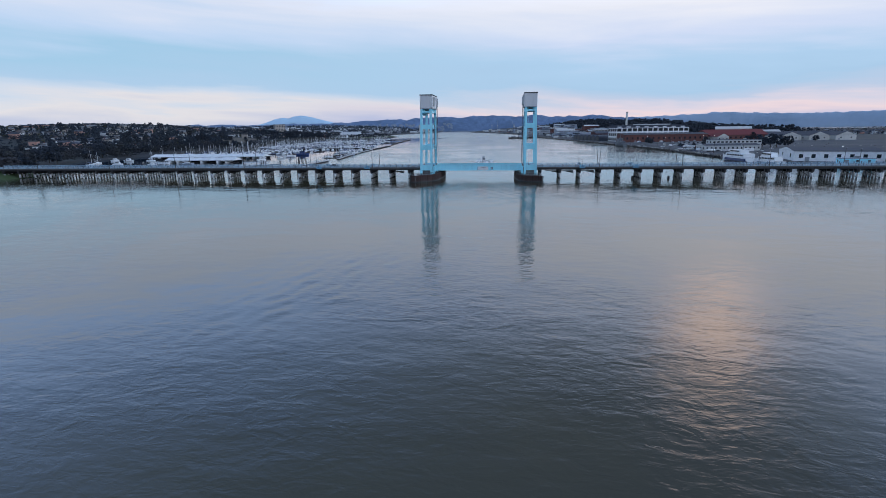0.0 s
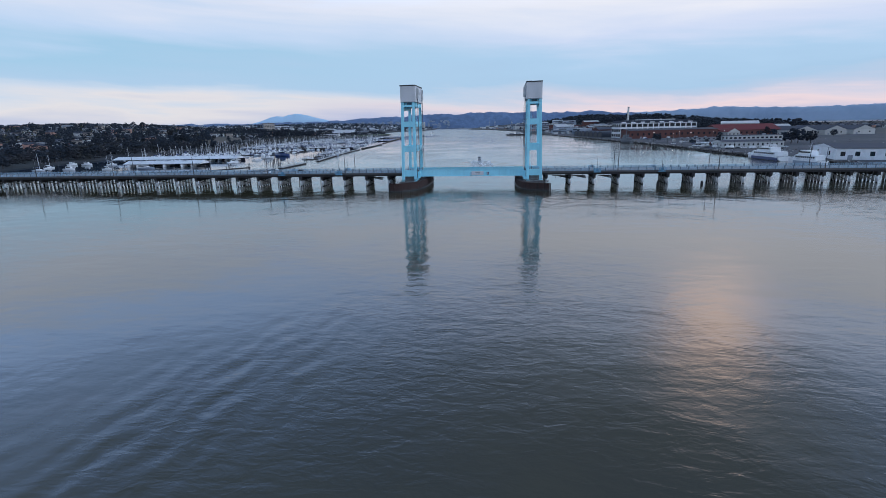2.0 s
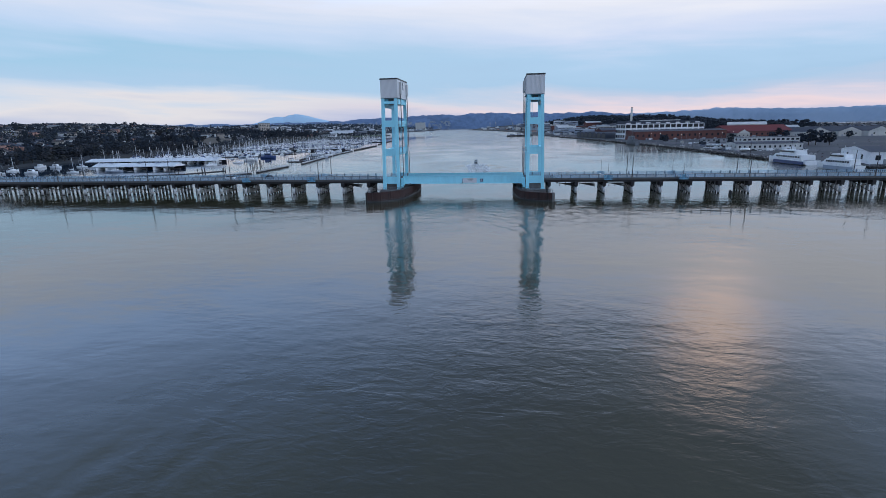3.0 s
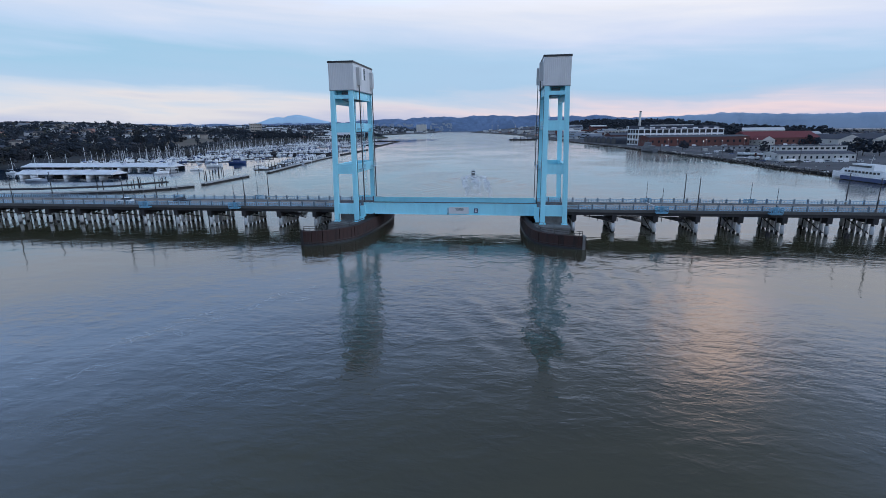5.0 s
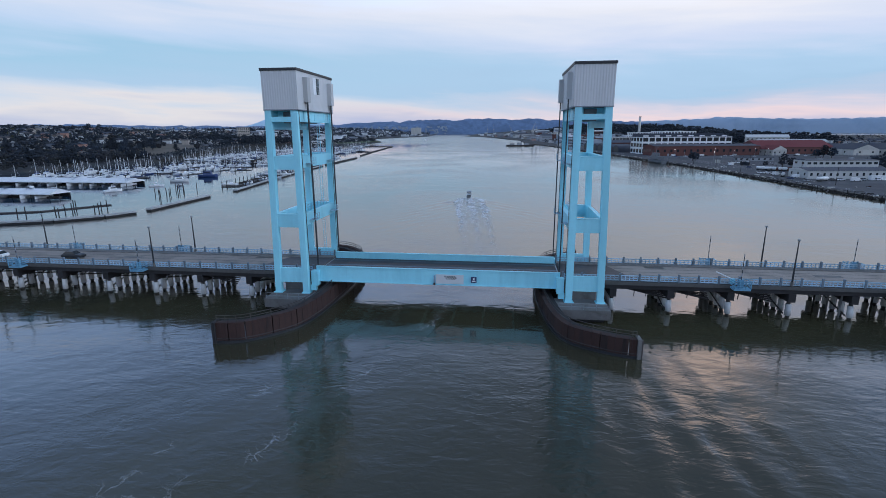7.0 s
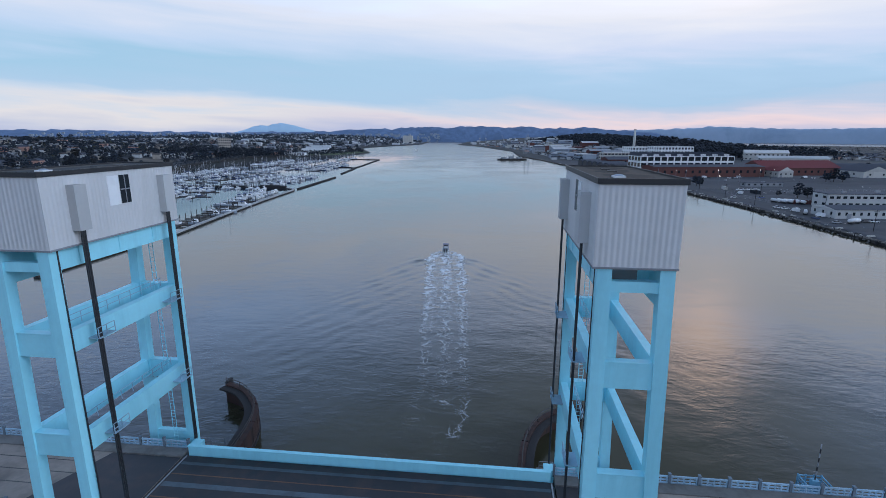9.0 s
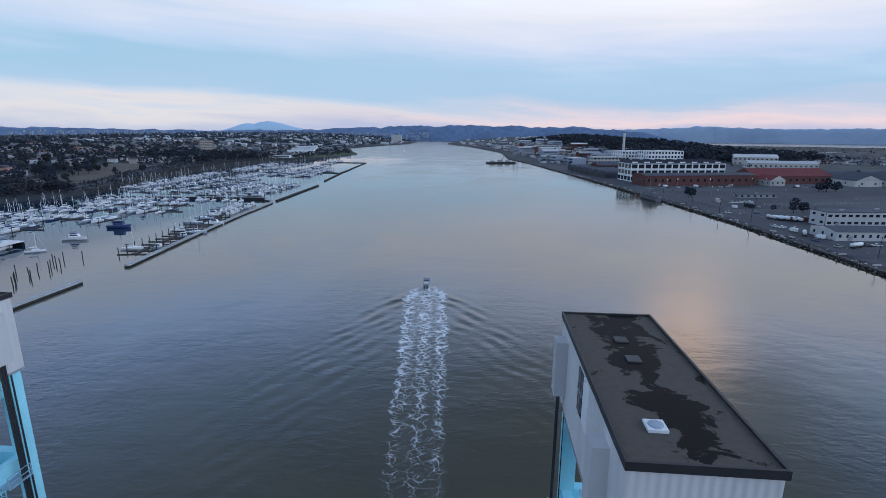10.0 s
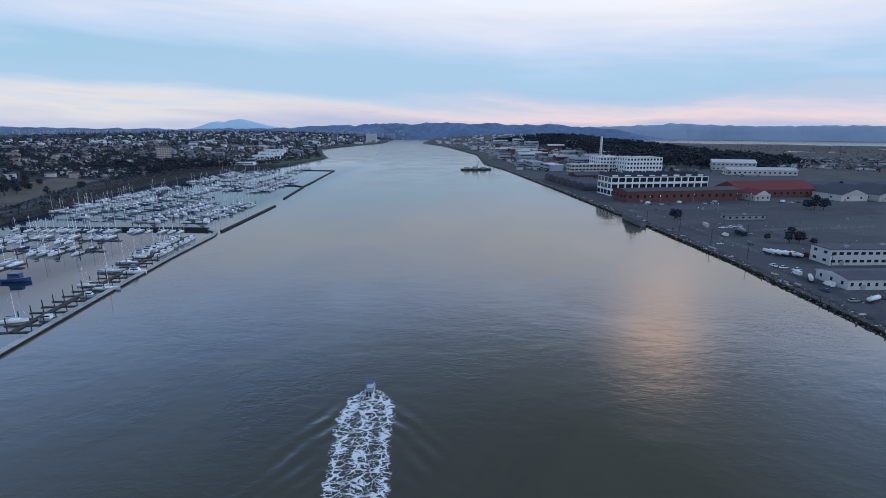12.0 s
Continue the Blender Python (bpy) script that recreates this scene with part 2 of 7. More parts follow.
M_CONCROAD = material("concrete_road", (0.33, 0.28, 0.24), 0.85, vary=0.2, stain=(0.09, 0.085, 0.08), stain_amount=0.6, stain_scale=0.2, bump=0.2)
M_STEELDECK = material("steel_deck", (0.032, 0.030, 0.034), 0.55, vary=0.2, stain=(0.12, 0.07, 0.05), stain_amount=0.35, stain_scale=0.3)
M_CONC = material("concrete", (0.19, 0.18, 0.17), 0.85, vary=0.2, stain=(0.07, 0.065, 0.055), stain_amount=0.7, stain_scale=0.4, bump=0.3)
M_TIMBER = material("dark_timber", (0.030, 0.027, 0.028), 0.9, vary=0.35, stain=(0.02, 0.02, 0.018), stain_amount=0.5, bump=0.4)
M_JACKET = material("pile_jacket", (0.62, 0.61, 0.60), 0.8, vary=0.12, stain=(0.14, 0.12, 0.09), stain_amount=0.6, stain_scale=0.6, bump=0.2, streak=True)
M_RUST = material("rusted_sheet", (0.052, 0.025, 0.020), 0.85, per_object=0.06, vary=0.45, stain=(0.014, 0.012, 0.012), stain_amount=0.95, stain_scale=0.9, bump=0.4, streak=True)
M_CAPPING = material("pale_capping", (0.42, 0.415, 0.41), 0.85, vary=0.15, stain=(0.16, 0.15, 0.14), stain_amount=0.5, stain_scale=0.2)
M_POST = material("rail_post_paint", (0.17, 0.21, 0.25), 0.8, vary=0.2, stain_amount=0.4)
M_DOCK = material("dock_timber", (0.060, 0.052, 0.050), 0.9, vary=0.3, stain=(0.12, 0.115, 0.11), stain_amount=0.4, stain_scale=0.3)
M_SIGN = material("sign_white", (0.80, 0.80, 0.80), 0.5, vary=0.03, stain_amount=0.05)
M_GATE = material("gate_paint", (0.17, 0.36, 0.50), 0.6, vary=0.12, stain=(0.10, 0.16, 0.2), stain_amount=0.4)
M_OFFICE = material("office_wall", (0.56, 0.555, 0.54), 0.75, vary=0.06, stain=(0.42, 0.40, 0.37), stain_amount=0.35, stain_scale=0.15, streak=True)
M_WHITE = material("white_paint", (0.80, 0.80, 0.80), 0.5, vary=0.05, stain=(0.4, 0.39, 0.37), stain_amount=0.35, bump=0.05)
M_GREY = material("grey_paint", (0.30, 0.31, 0.33), 0.6, vary=0.1)
M_YELLOW = material("lane_paint", (0.20, 0.105, 0.06), 0.7, vary=0.35, stain_amount=0.7)
M_GLASS = material("window_glass", (0.02, 0.025, 0.03), 0.12, vary=0.1, stain_amount=0.0, bump=0.0)
M_NAVY = material("navy_paint", (0.035, 0.06, 0.16), 0.35, vary=0.1, stain_amount=0.1)
M_BRICK = material("brick", (0.125, 0.046, 0.038), 0.85, vary=0.25, stain=(0.06, 0.032, 0.03), stain_amount=0.6, stain_scale=0.08)
M_REDROOF = material("red_roof", (0.15, 0.016, 0.018), 0.7, vary=0.15, stain=(0.14, 0.03, 0.03), stain_amount=0.5, stain_scale=0.1)
M_SLATE = material("slate_roof", (0.050, 0.057, 0.078), 0.8, vary=0.2, stain=(0.11, 0.105, 0.105), stain_amount=0.4, stain_scale=0.08)
M_PALE = material("pale_wall", (0.52, 0.50, 0.46), 0.8, vary=0.08, stain=(0.30, 0.28, 0.25), stain_amount=0.4, stain_scale=0.15, streak=True)
M_BLUEGREY = material("bluegrey_wall", (0.34, 0.38, 0.44), 0.7, vary=0.08, stain=(0.22, 0.23, 0.25), stain_amount=0.4, stain_scale=0.15, streak=True)
M_YARD = material("yard_asphalt", (0.042, 0.042, 0.044), 0.9, vary=0.25, scale=0.4, stain=(0.075, 0.07, 0.062), stain_amount=0.7, stain_scale=0.02, per_object=0.0)
M_MARSH = material("marsh", (0.044, 0.040, 0.040), 0.95, vary=0.4, scale=0.02, stain=(0.075, 0.062, 0.05), stain_amount=0.7, stain_scale=0.006, per_object=0.0)
M_GRASS = material("grass", (0.055, 0.085, 0.025), 0.95, vary=0.4, scale=0.5, stain=(0.10, 0.09, 0.045), stain_amount=0.5, stain_scale=0.03)
M_RIPRAP = material("riprap", (0.06, 0.055, 0.05), 0.95, vary=0.5, scale=0.8, stain_amount=0.5, bump=0.8)
# Leaf green is shifted to blue to stand in for dusk haze.
M_FOLIAGE = material("foliage", (0.015, 0.022, 0.034), 0.9, vary=0.5, scale=0.35, stain=(0.018, 0.018, 0.014), stain_amount=0.6, stain_scale=0.05, per_object=0.35)
M_FOLIAGE2 = material("foliage_brown", (0.023, 0.023, 0.028), 0.9, vary=0.5, scale=0.35, stain=(0.03, 0.035, 0.018), stain_amount=0.6, stain_scale=0.05, per_object=0.35)
M_OLIVE = material("foliage_olive", (0.052, 0.050, 0.020), 0.9, vary=0.5, scale=0.35, stain=(0.025, 0.03, 0.02), stain_amount=0.6, stain_scale=0.05)
# Distance haze is put into this bluish leaf colour.
M_HAZYLEAF = material("hazy_foliage", (0.030, 0.040, 0.055), 0.95, vary=0.5, scale=0.1, stain=(0.02, 0.026, 0.036), stain_amount=0.6, stain_scale=0.02)
M_BARK = material("bark", (0.05, 0.04, 0.03), 0.95, vary=0.3)
# Both hill colours below have the blue of aerial haze mixed in.
M_HAZEHILL = material("haze_tinted_hills", (0.14, 0.20, 0.32), 1.0, vary=0.6, scale=0.02, stain=(0.075, 0.11, 0.18), stain_amount=0.7, stain_scale=0.004, bump=0.0)
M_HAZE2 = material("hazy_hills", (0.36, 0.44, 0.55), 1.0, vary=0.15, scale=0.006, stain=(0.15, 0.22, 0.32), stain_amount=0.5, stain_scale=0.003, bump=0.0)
M_SHIPGREY = material("ship_grey", (0.13, 0.14, 0.155), 0.6, vary=0.12)
M_DECK = material("boat_deck", (0.60, 0.60, 0.60), 0.6, vary=0.2, per_object=0.45)
# Pale blue here is haze painted over the mountain.
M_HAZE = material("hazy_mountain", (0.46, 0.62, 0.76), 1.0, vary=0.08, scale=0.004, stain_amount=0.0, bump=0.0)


# ---------------------------------------------------------------- mesh building
class Shape:
    """Vertices and faces gathered for one mesh."""

    def __init__(self):
        self.v, self.f, self.smooth = [], [], False

    def box(self, x0, x1, y0, y1, z0, z1, m=None):
        i = len(self.v)
        pts = [(x, y, z) for z in (z0, z1) for y in (y0, y1) for x in (x0, x1)]
        self.v += [tuple(m @ Vector(p)) for p in pts] if m else pts
        for q in ((0, 2, 3, 1), (4, 5, 7, 6), (0, 1, 5, 4), (2, 6, 7, 3), (0, 4, 6, 2), (1, 3, 7, 5)):
            self.f.append(tuple(i + k for k in q))
        return self

    def beam(self, a, b, w, h):
        """A square bar from a to b."""
        a, b = Vector(a), Vector(b)
        d = b - a
        q = d.to_track_quat("Y", "Z").to_matrix().to_4x4()
        return self.box(-w / 2, w / 2, 0, d.length, -h / 2, h / 2, Matrix.Translation(a) @ q)

    def tube(self, a, b, r0, r1=None, n=8):
        r1 = r0 if r1 is None else r1
        a, b = Vector(a), Vector(b)
        q = (b - a).to_track_quat("Z", "Y").to_matrix()
        i = len(self.v)
        for c, r in ((a, r0), (b, r1)):
            for k in range(n):
                t = 2 * math.pi * k / n
                self.v.append(tuple(c + q @ Vector((r * math.cos(t), r * math.sin(t), 0))))
        for k in range(n):
            j = (k + 1) % n
            self.f.append((i + k, i + j, i + n + j, i + n + k))
        self.f.append(tuple(i + k for k in reversed(range(n))))
        self.f.append(tuple(i + n + k for k in range(n)))
        return self

    def rings(self, rings, caps=True):
        """A skin over rings of equally many points."""
        i, n = len(self.v), len(rings[0])
        for r in rings:
            self.v += [tuple(p) for p in r]
        for a in range(len(rings) - 1):
            for k in range(n):
                j = (k + 1) % n
                o = i + a * n
                self.f.append((o + k, o + j, o + n + j, o + n + k))
        if caps:
            self.f.append(tuple(i + k for k in reversed(range(n))))
            o = i + (len(rings) - 1) * n
            self.f.append(tuple(o + k for k in range(n)))
        return self

    def prism(self, outline, z0, z1):
        """An upright prism over an outline (anticlockwise)."""
        return self.rings([[(x, y, z0) for x, y in outline], [(x, y, z1) for x, y in outline]])

    def gable(self, x0, x1, y0, y1, z0, rise, along="y", over=0.4):
        """A solid gable roof; along: the way that its ridge runs."""
        x0, x1, y0, y1 = x0 - over, x1 + over, y0 - over, y1 + over
        i = len(self.v)
        if along == "y":
            xm = (x0 + x1) / 2
            self.v += [(x0, y0, z0), (x1, y0, z0), (xm, y0, z0 + rise), (x0, y1, z0), (x1, y1, z0), (xm, y1, z0 + rise)]
        else:
            ym = (y0 + y1) / 2
            self.v += [(x0, y1, z0), (x0, y0, z0), (x0, ym, z0 + rise), (x1, y1, z0), (x1, y0, z0), (x1, ym, z0 + rise)]
        for q in ((0, 1, 2), (5, 4, 3), (1, 4, 5, 2), (0, 2, 5, 3), (0, 3, 4, 1)):
            self.f.append(tuple(i + k for k in q))
        return self

    def mesh(self, name, mat):
        me = bpy.data.meshes.new(name)
        me.from_pydata(self.v, [], self.f)
        me.materials.append(mat)
        if self.smooth:
            me.polygons.foreach_set("use_smooth", [True] * len(me.polygons))
        me.update()
        return me


def part(name, shape, mat, parent, label=""):
    """One mesh under a thing or a part."""
    ob = new(name, shape.mesh(name, mat) if isinstance(shape, Shape) else shape)
    ob.parent = parent
    if label:
        ob["label"] = label
    return ob


def thing(name, x=0, y=0, z=0, turn=0, label="", category="", group="", kind=""):
    ob = new(name)
    ob.empty_display_size = 0.3
    ob.matrix_basis = pose(x, y, z, 0, 0, turn)
    return tagged(ob, label, category, group, kind)


def solid(name, shape, mat, label="", category="", group="", kind=""):
    return tagged(new(name, shape.mesh(name, mat)), label, category, group, kind)


rng = random.Random(7)

# ---------------------------------------------------------------- water
TRACK = [(-72, -220), (-60, -186), (-50, -156), (-43, -130), (-37, -108), (-28, -80), (-12, -38), (-3, -12), (2, 8), (5.5, 22), (6.2, 35), (4, 60), (1, 92), (-1.7, 118), (-4.2, 142)]


def smooth_track(step=1.0):
    pts = [Vector(p) for p in TRACK]
    out = []
    for i in range(len(pts) - 1):
        a, b, c, d = pts[max(i - 1, 0)], pts[i], pts[i + 1], pts[min(i + 2, len(pts) - 1)]
        n = max(2, int((c - b).length / step))
        for k in range(n):
            t = k / n
            out.append(0.5 * ((2 * b) + (c - a) * t + (2 * a - 5 * b + 4 * c - d) * t * t + (3 * b - a - 3 * c + d) * t ** 3))
    out.append(pts[-1])
    return list(reversed(out))


WAKE = smooth_track()
WAKE_XY = np.array([tuple(p) for p in WAKE])
WAKE_S = np.concatenate([[0], np.cumsum(np.hypot(*np.diff(WAKE_XY, axis=0).T))])


def wake_height(x, y):
    """The height of the boat's bow waves: crests that spread behind it on both sides."""
    x, y = np.asarray(x, float), np.asarray(y, float)
    sh = x.shape
    p = np.stack([x.ravel(), y.ravel()], 1)
    h = np.zeros(len(p))
    for c0 in range(0, len(p), 4000):
        q = p[c0:c0 + 4000]
        d = np.hypot(q[:, None, 0] - WAKE_XY[None, :, 0], q[:, None, 1] - WAKE_XY[None, :, 1])
        i = d.argmin(1)
        w, s = d[np.arange(len(q)), i], WAKE_S[i]
        width = 3.2 + 0.11 * s
        env = np.exp(-((w - 4.4 - 0.29 * s) / width) ** 2) * np.clip((s - 4) / 10, 0, 1) * np.exp(-s / 34)
        phase = 2 * np.pi * (w * 0.76 - 0.56 * s) / 4.3 + 0.9 * np.sin(s * 0.16 + q[:, 0] * 0.21) + 0.6 * np.sin(q[:, 1] * 0.31)
        inner = np.exp(-(w / (2 + 0.02 * s)) ** 2) * np.exp(-s / 45) * 0.10 * np.sin(2 * np.pi * s / 5.0)
        env = env * (0.62 + 0.38 * np.sin(s * 0.29 + w * 0.35) + 0.25 * np.sin(s * 0.11 + q[:, 0] * 0.4))
        h[c0:c0 + 4000] = 0.38 * env * np.cos(phase) + inner * np.clip(s / 3, 0, 1)
    # older trains of waves that still cross the water before the bridge
    for cx, cy, ang, lam, half_w, half_l, amp in ((-14, -176, 14, 3.3, 8.0, 24, 0.10), (32, -44, 4, 4.8, 9.0, 17, 0.16), (14, -66, -24, 5.0, 8.0, 15, 0.11)):
        ca, sa = math.cos(radians(ang)), math.sin(radians(ang))
        a = (p[:, 0] - cx) * ca - (p[:, 1] - cy) * sa
        l = (p[:, 0] - cx) * sa + (p[:, 1] - cy) * ca
        bend = a + 0.012 * l * l * 0.25 + 0.5 * np.sin(l * 0.22) + 0.45 * np.sin(l * 0.61 + a * 0.5) + 0.25 * np.sin(l * 1.3 - a * 0.9)
        amp = amp * (0.65 + 0.45 * np.sin(l * 0.33 + a * 0.8) + 0.3 * np.sin(l * 0.9 - a * 0.35))
        h += amp * np.exp(-(a / half_w) ** 2 - (l / half_l) ** 2) * np.cos(2 * np.pi * bend / lam)
    return h.reshape(sh)


def build_water():
    fx = np.arange(-95, 75.1, 1.0)
    fy = np.arange(-215, 150.1, 1.0)
    xs = np.concatenate([[-4600, -2500, -1200, -600, -300, -180, -130], fx, [95, 130, 180, 300, 600, 1200, 2500, 4600]])
    ys = np.concatenate([[-1500, -900, -500, -350, -270], fy, [170, 200, 250, 330, 450, 600, 900, 1400, 2200, 3300, 4700]])
    gx, gy = np.meshgrid(xs, ys)
    gz = np.zeros_like(gx)
    inside = (gx > -93) & (gx < 73) & (gy > -213) & (gy < 148)
    gz[inside] = wake_height(gx[inside], gy[inside])
    nx, ny = len(xs), len(ys)
    verts = np.stack([gx.ravel(), gy.ravel(), gz.ravel() + WATER], 1)
    i = np.arange(nx * ny).reshape(ny, nx)
    quads = np.stack([i[:-1, :-1], i[:-1, 1:], i[1:, 1:], i[1:, :-1]], -1).reshape(-1, 4)
    me = bpy.data.meshes.new("water")
    me.from_pydata(verts.tolist(), [], quads.tolist())
    me.polygons.foreach_set("use_smooth", [True] * len(me.polygons))
    me.materials.append(M_WATER)
    tagged(new("water", me), "calm silty grey-brown tidal water with small ripples", "water", kind="structure")


build_water()


def build_foam():
    """The trail of foam that the boat has left on the water."""
    n, across = len(WAKE), 9
    verts, uvs = [], []
    total = 330.0
    for k in range(n):
        s = WAKE_S[k]
        a, b = WAKE[max(k - 1, 0)], WAKE[min(k + 1, n - 1)]
        d = (b - a).normalized()
        side = Vector((-d.y, d.x))
        half = (2.2 + 6.4 * (1 - math.exp(-s / 4.5))) * max(0.66, 1 - s * 0.0034) + 0.5 * noise.noise((s * 0.11, 2, 0))
        for j in range(across):
            u = -1 + 2 * j / (across - 1)
            p = WAKE[k] + side * u * half
            verts.append((p.x, p.y))
            uvs.append((u, min(1.0, s / total)))
    xy = np.array(verts)
    z = wake_height(xy[:, 0], xy[:, 1]) + WATER + 0.06
    faces = [(k * across + j, k * across + j + 1, (k + 1) * across + j + 1, (k + 1) * across + j) for k in range(n - 1) for j in range(across - 1)]
    me = bpy.data.meshes.new("foam_trail")
    me.from_pydata([(x, y, zz) for (x, y), zz in zip(verts, z)], [], faces)
    layer = me.uv_layers.new(name="UVMap")
    for loop in me.loops:
        layer.data[loop.index].uv = uvs[loop.vertex_index]
    me.materials.append(M_FOAM)
    me.polygons.foreach_set("use_smooth", [True] * len(me.polygons))
    tagged(new("boat_wake", me), "white lacy foam trail churned up behind the motorboat", "boat wake", kind="stuff")


build_foam()

# ---------------------------------------------------------------- bridge: towers
DECK = 8.5
LEVELS = [(35.15, 36.0), (27.2, 29.4), (17.1, 19.4), (7.0, 9.6)]
Y0, Y1 = -8.0, 8.95
BATTER = 0.85        # how far the outer legs lean outwards at the foot


def tower(side):
    """One lift tower: four box legs, rings of beams, the machinery house on top. side: -1 or 1; built for side 1 and mirrored."""
    s = side
    t = thing("lift_tower", 0, 0, 0, 0, "tall sky-blue steel bridge tower topped by a pale machinery house", "bridge tower", "lift towers")

    def bx(shape, x0, x1, *rest):
        a, b = sorted((s * x0, s * x1))
        return shape.box(a, b, *rest)

    legs = ((22.6, 23.7, Y0 + 0.1, Y0 + 1.1), (27.15, 28.25, Y0 + 0.1, Y0 + 1.1), (22.6, 23.7, Y1 - 1.1, Y1 - 0.1), (27.15, 28.25, Y1 - 1.1, Y1 - 0.1))
    for x0, x1, y0, y1 in legs:
        leg = Shape()
        b0 = BATTER if x0 > 25 else 0.15
        leg.rings([[(s * (x + k), y, z) for x, y in ((x0, y0), (x1, y0), (x1, y1), (x0, y1))][::s] for k, z in ((b0, 5.05), (0.0, 37.15))])
        lo = part("leg", leg, M_BLUE, t)
        plate = Shape()
        bx(plate, x0 + b0 - 0.25, x1 + b0 + 0.25, y0 - 0.25, y1 + 0.25, 4.95, 5.15)
        part("base_plate", plate, M_BLUE, lo)
    for k, (z0, z1) in enumerate(LEVELS):
        inset = 0.18
        out = BATTER * (37.15 - (z0 + z1) / 2) / 32.1
        for y0, y1 in ((Y0 + 0.1 + inset, Y0 + 1.1 - inset), (Y1 - 1.1 + inset, Y1 - 0.1 - inset)):
            b = Shape()
            bx(b, 23.7, 27.2 + out, y0, y1, z0, z1)
            ob = part("cross_beam", b, M_BLUE, t)
            if k in (1, 2):
                lip = Shape()
                bx(lip, 23.7, 27.15 + out, y0 - 0.08, y1 + 0.08, z1, z1 + 0.07)
                part("flange", lip, M_BLUE, ob)
        if k < 3:
            for x0, x1 in ((22.6 + inset, 23.7 - inset), (27.15 + inset + out, 28.25 - inset + out)):
                b = Shape()
                low, high = (z0 + 0.2, z1) if k else (33.9, 37.0) if x0 > 25 else (z0, 37.0)
                bx(b, x0, x1, Y0 + 1.1, Y1 - 1.1, low, high)
                part("side_beam", b, M_BLUE, t)
    # dark guide rails for the span on the channel side of the inner legs
    for y in (Y0 + 0.95, Y1 - 0.95):
        g = Shape()
        bx(g, 22.56, 22.62, y - 0.07, y + 0.07, 5.6, 37.0)
        part("guide_rail", g, M_DARK, t, "dark greased steel guide rail")
    # the top frame under the house, with sheave supports
    for y in (Y0 + 3.6, YC, Y1 - 3.6):
        top = Shape()
        bx(top, 22.7, 28.0, y - 0.3, y + 0.3, 35.4, 37.1)
        part("sheave_beam", top, M_BLUE, t)
    well = Shape()
    bx(well, 24.4, 26.4, Y0 + 3.2, Y1 - 3.2, 35.0, 36.9)
    part("counterweight", well, M_GREY, t, "grey concrete counterweight block high in the tower")
    # machinery house
    house = Shape()
    bx(house, 22.25, 28.35, Y0, Y1, 37.15, 43.35)
    ho = part("machinery_house", house, M_CLAD, t, "pale grey ribbed metal machinery house")
    soffit = Shape()
    bx(soffit, 22.20, 28.40, Y0 - 0.05, Y1 + 0.05, 37.02, 37.18)
    part("soffit", soffit, M_GREY, ho)
    for a, b, c, d in ((22.14, 22.28, Y0 - 0.12, Y1 + 0.12), (28.34, 28.48, Y0 - 0.12, Y1 + 0.12), (22.28, 28.34, Y0 - 0.12, Y0 + 0.02), (22.28, 28.34, Y1 - 0.02, Y1 + 0.12)):
        cap = Shape()
        bx(cap, a, b, c, d, 43.30, 43.72)
        part("parapet", cap, M_DARK, ho, "black roof edge trim")
    roof = Shape()
    bx(roof, 22.28, 28.34, Y0 + 0.02, Y1 - 0.02, 43.34, 43.58)
    part("roof", roof, M_ROOFTOP, ho, "dark tar roof with wet black patches")
    hatch = Shape()
    bx(hatch, 23.75, 24.65, Y0 + 2.2, Y0 + 3.1, 43.55, 43.72)
    h = part("skylight", hatch, M_WHITE, ho, "small white domed skylight")
    dome = Shape()
    cx, cy = s * 24.2, Y0 + 2.65
    dome.rings([[(cx + 0.36 * r * math.cos(a), cy + 0.36 * r * math.sin(a), z) for a in [2 * math.pi * k / 10 for k in range(10)]] for r, z in ((1, 43.72), (0.85, 43.80), (0.4, 43.84))])
    part("dome", dome, M_BLUEGREY, h)
    for y in (YC + 1.2, YC + 4.0):
        v = Shape()
        bx(v, 24.8, 25.6, y - 0.4, y + 0.4, 43.55, 43.66)
        part("roof_hatch", v, M_SEAM, ho)
    # face towards the channel: rope housings, window, door panel
    for y0 in (-5.5, 6.15):
        hb = Shape()
        bx(hb, 21.45, 22.25, y0, y0 + 1.3, 38.4, 42.45)
        o = part("rope_housing", hb, M_CLADFLAT, ho, "grey sheet-metal rope housing")
        rope = Shape()
        for dy in (0.46, 0.66, 0.86):
            rope.tube((s * 21.85, y0 + dy, 38.5), (s * 21.85, y0 + dy, 9.6), 0.085, n=6)
        part("hoist_ropes", rope, M_DARK, o, "bundle of black steel hoist ropes")
    door = Shape()
    bx(door, 22.19, 22.27, -0.85, 0.55, 40.0, 42.85)
    part("wall_panel", door, M_WHITE, ho, "white shutter panel slid beside the window")
    win = Shape()
    bx(win, 22.20, 22.27, 0.72, 2.0, 40.05, 42.85)
    w = part("window", win, M_GLASS, ho)
    mull = Shape()
    bx(mull, 22.16, 22.20, 0.72, 2.0, 41.40, 41.50)
    bx(mull, 22.16, 22.20, 1.32, 1.40, 40.05, 42.85)
    part("glazing_bar", mull, M_GREY, w)
    # access platforms with hand rails at the beams, on the channel side
    for z in (29.45, 19.45):
        for y in (-4.2, 6.2):
            pl = Shape()
            bx(pl, 21.6, 22.9, y - 1.0, y + 1.0, z - 1.4, z - 1.32)
            for yy in (y - 1.0, y, y + 1.0):
                bx(pl, 21.62, 21.68, yy - 0.03, yy + 0.03, z - 1.4, z - 0.3)
            for zz in (z - 0.85, z - 0.3):
                bx(pl, 21.62, 21.68, y - 1.0, y + 1.0, zz - 0.03, zz + 0.03)
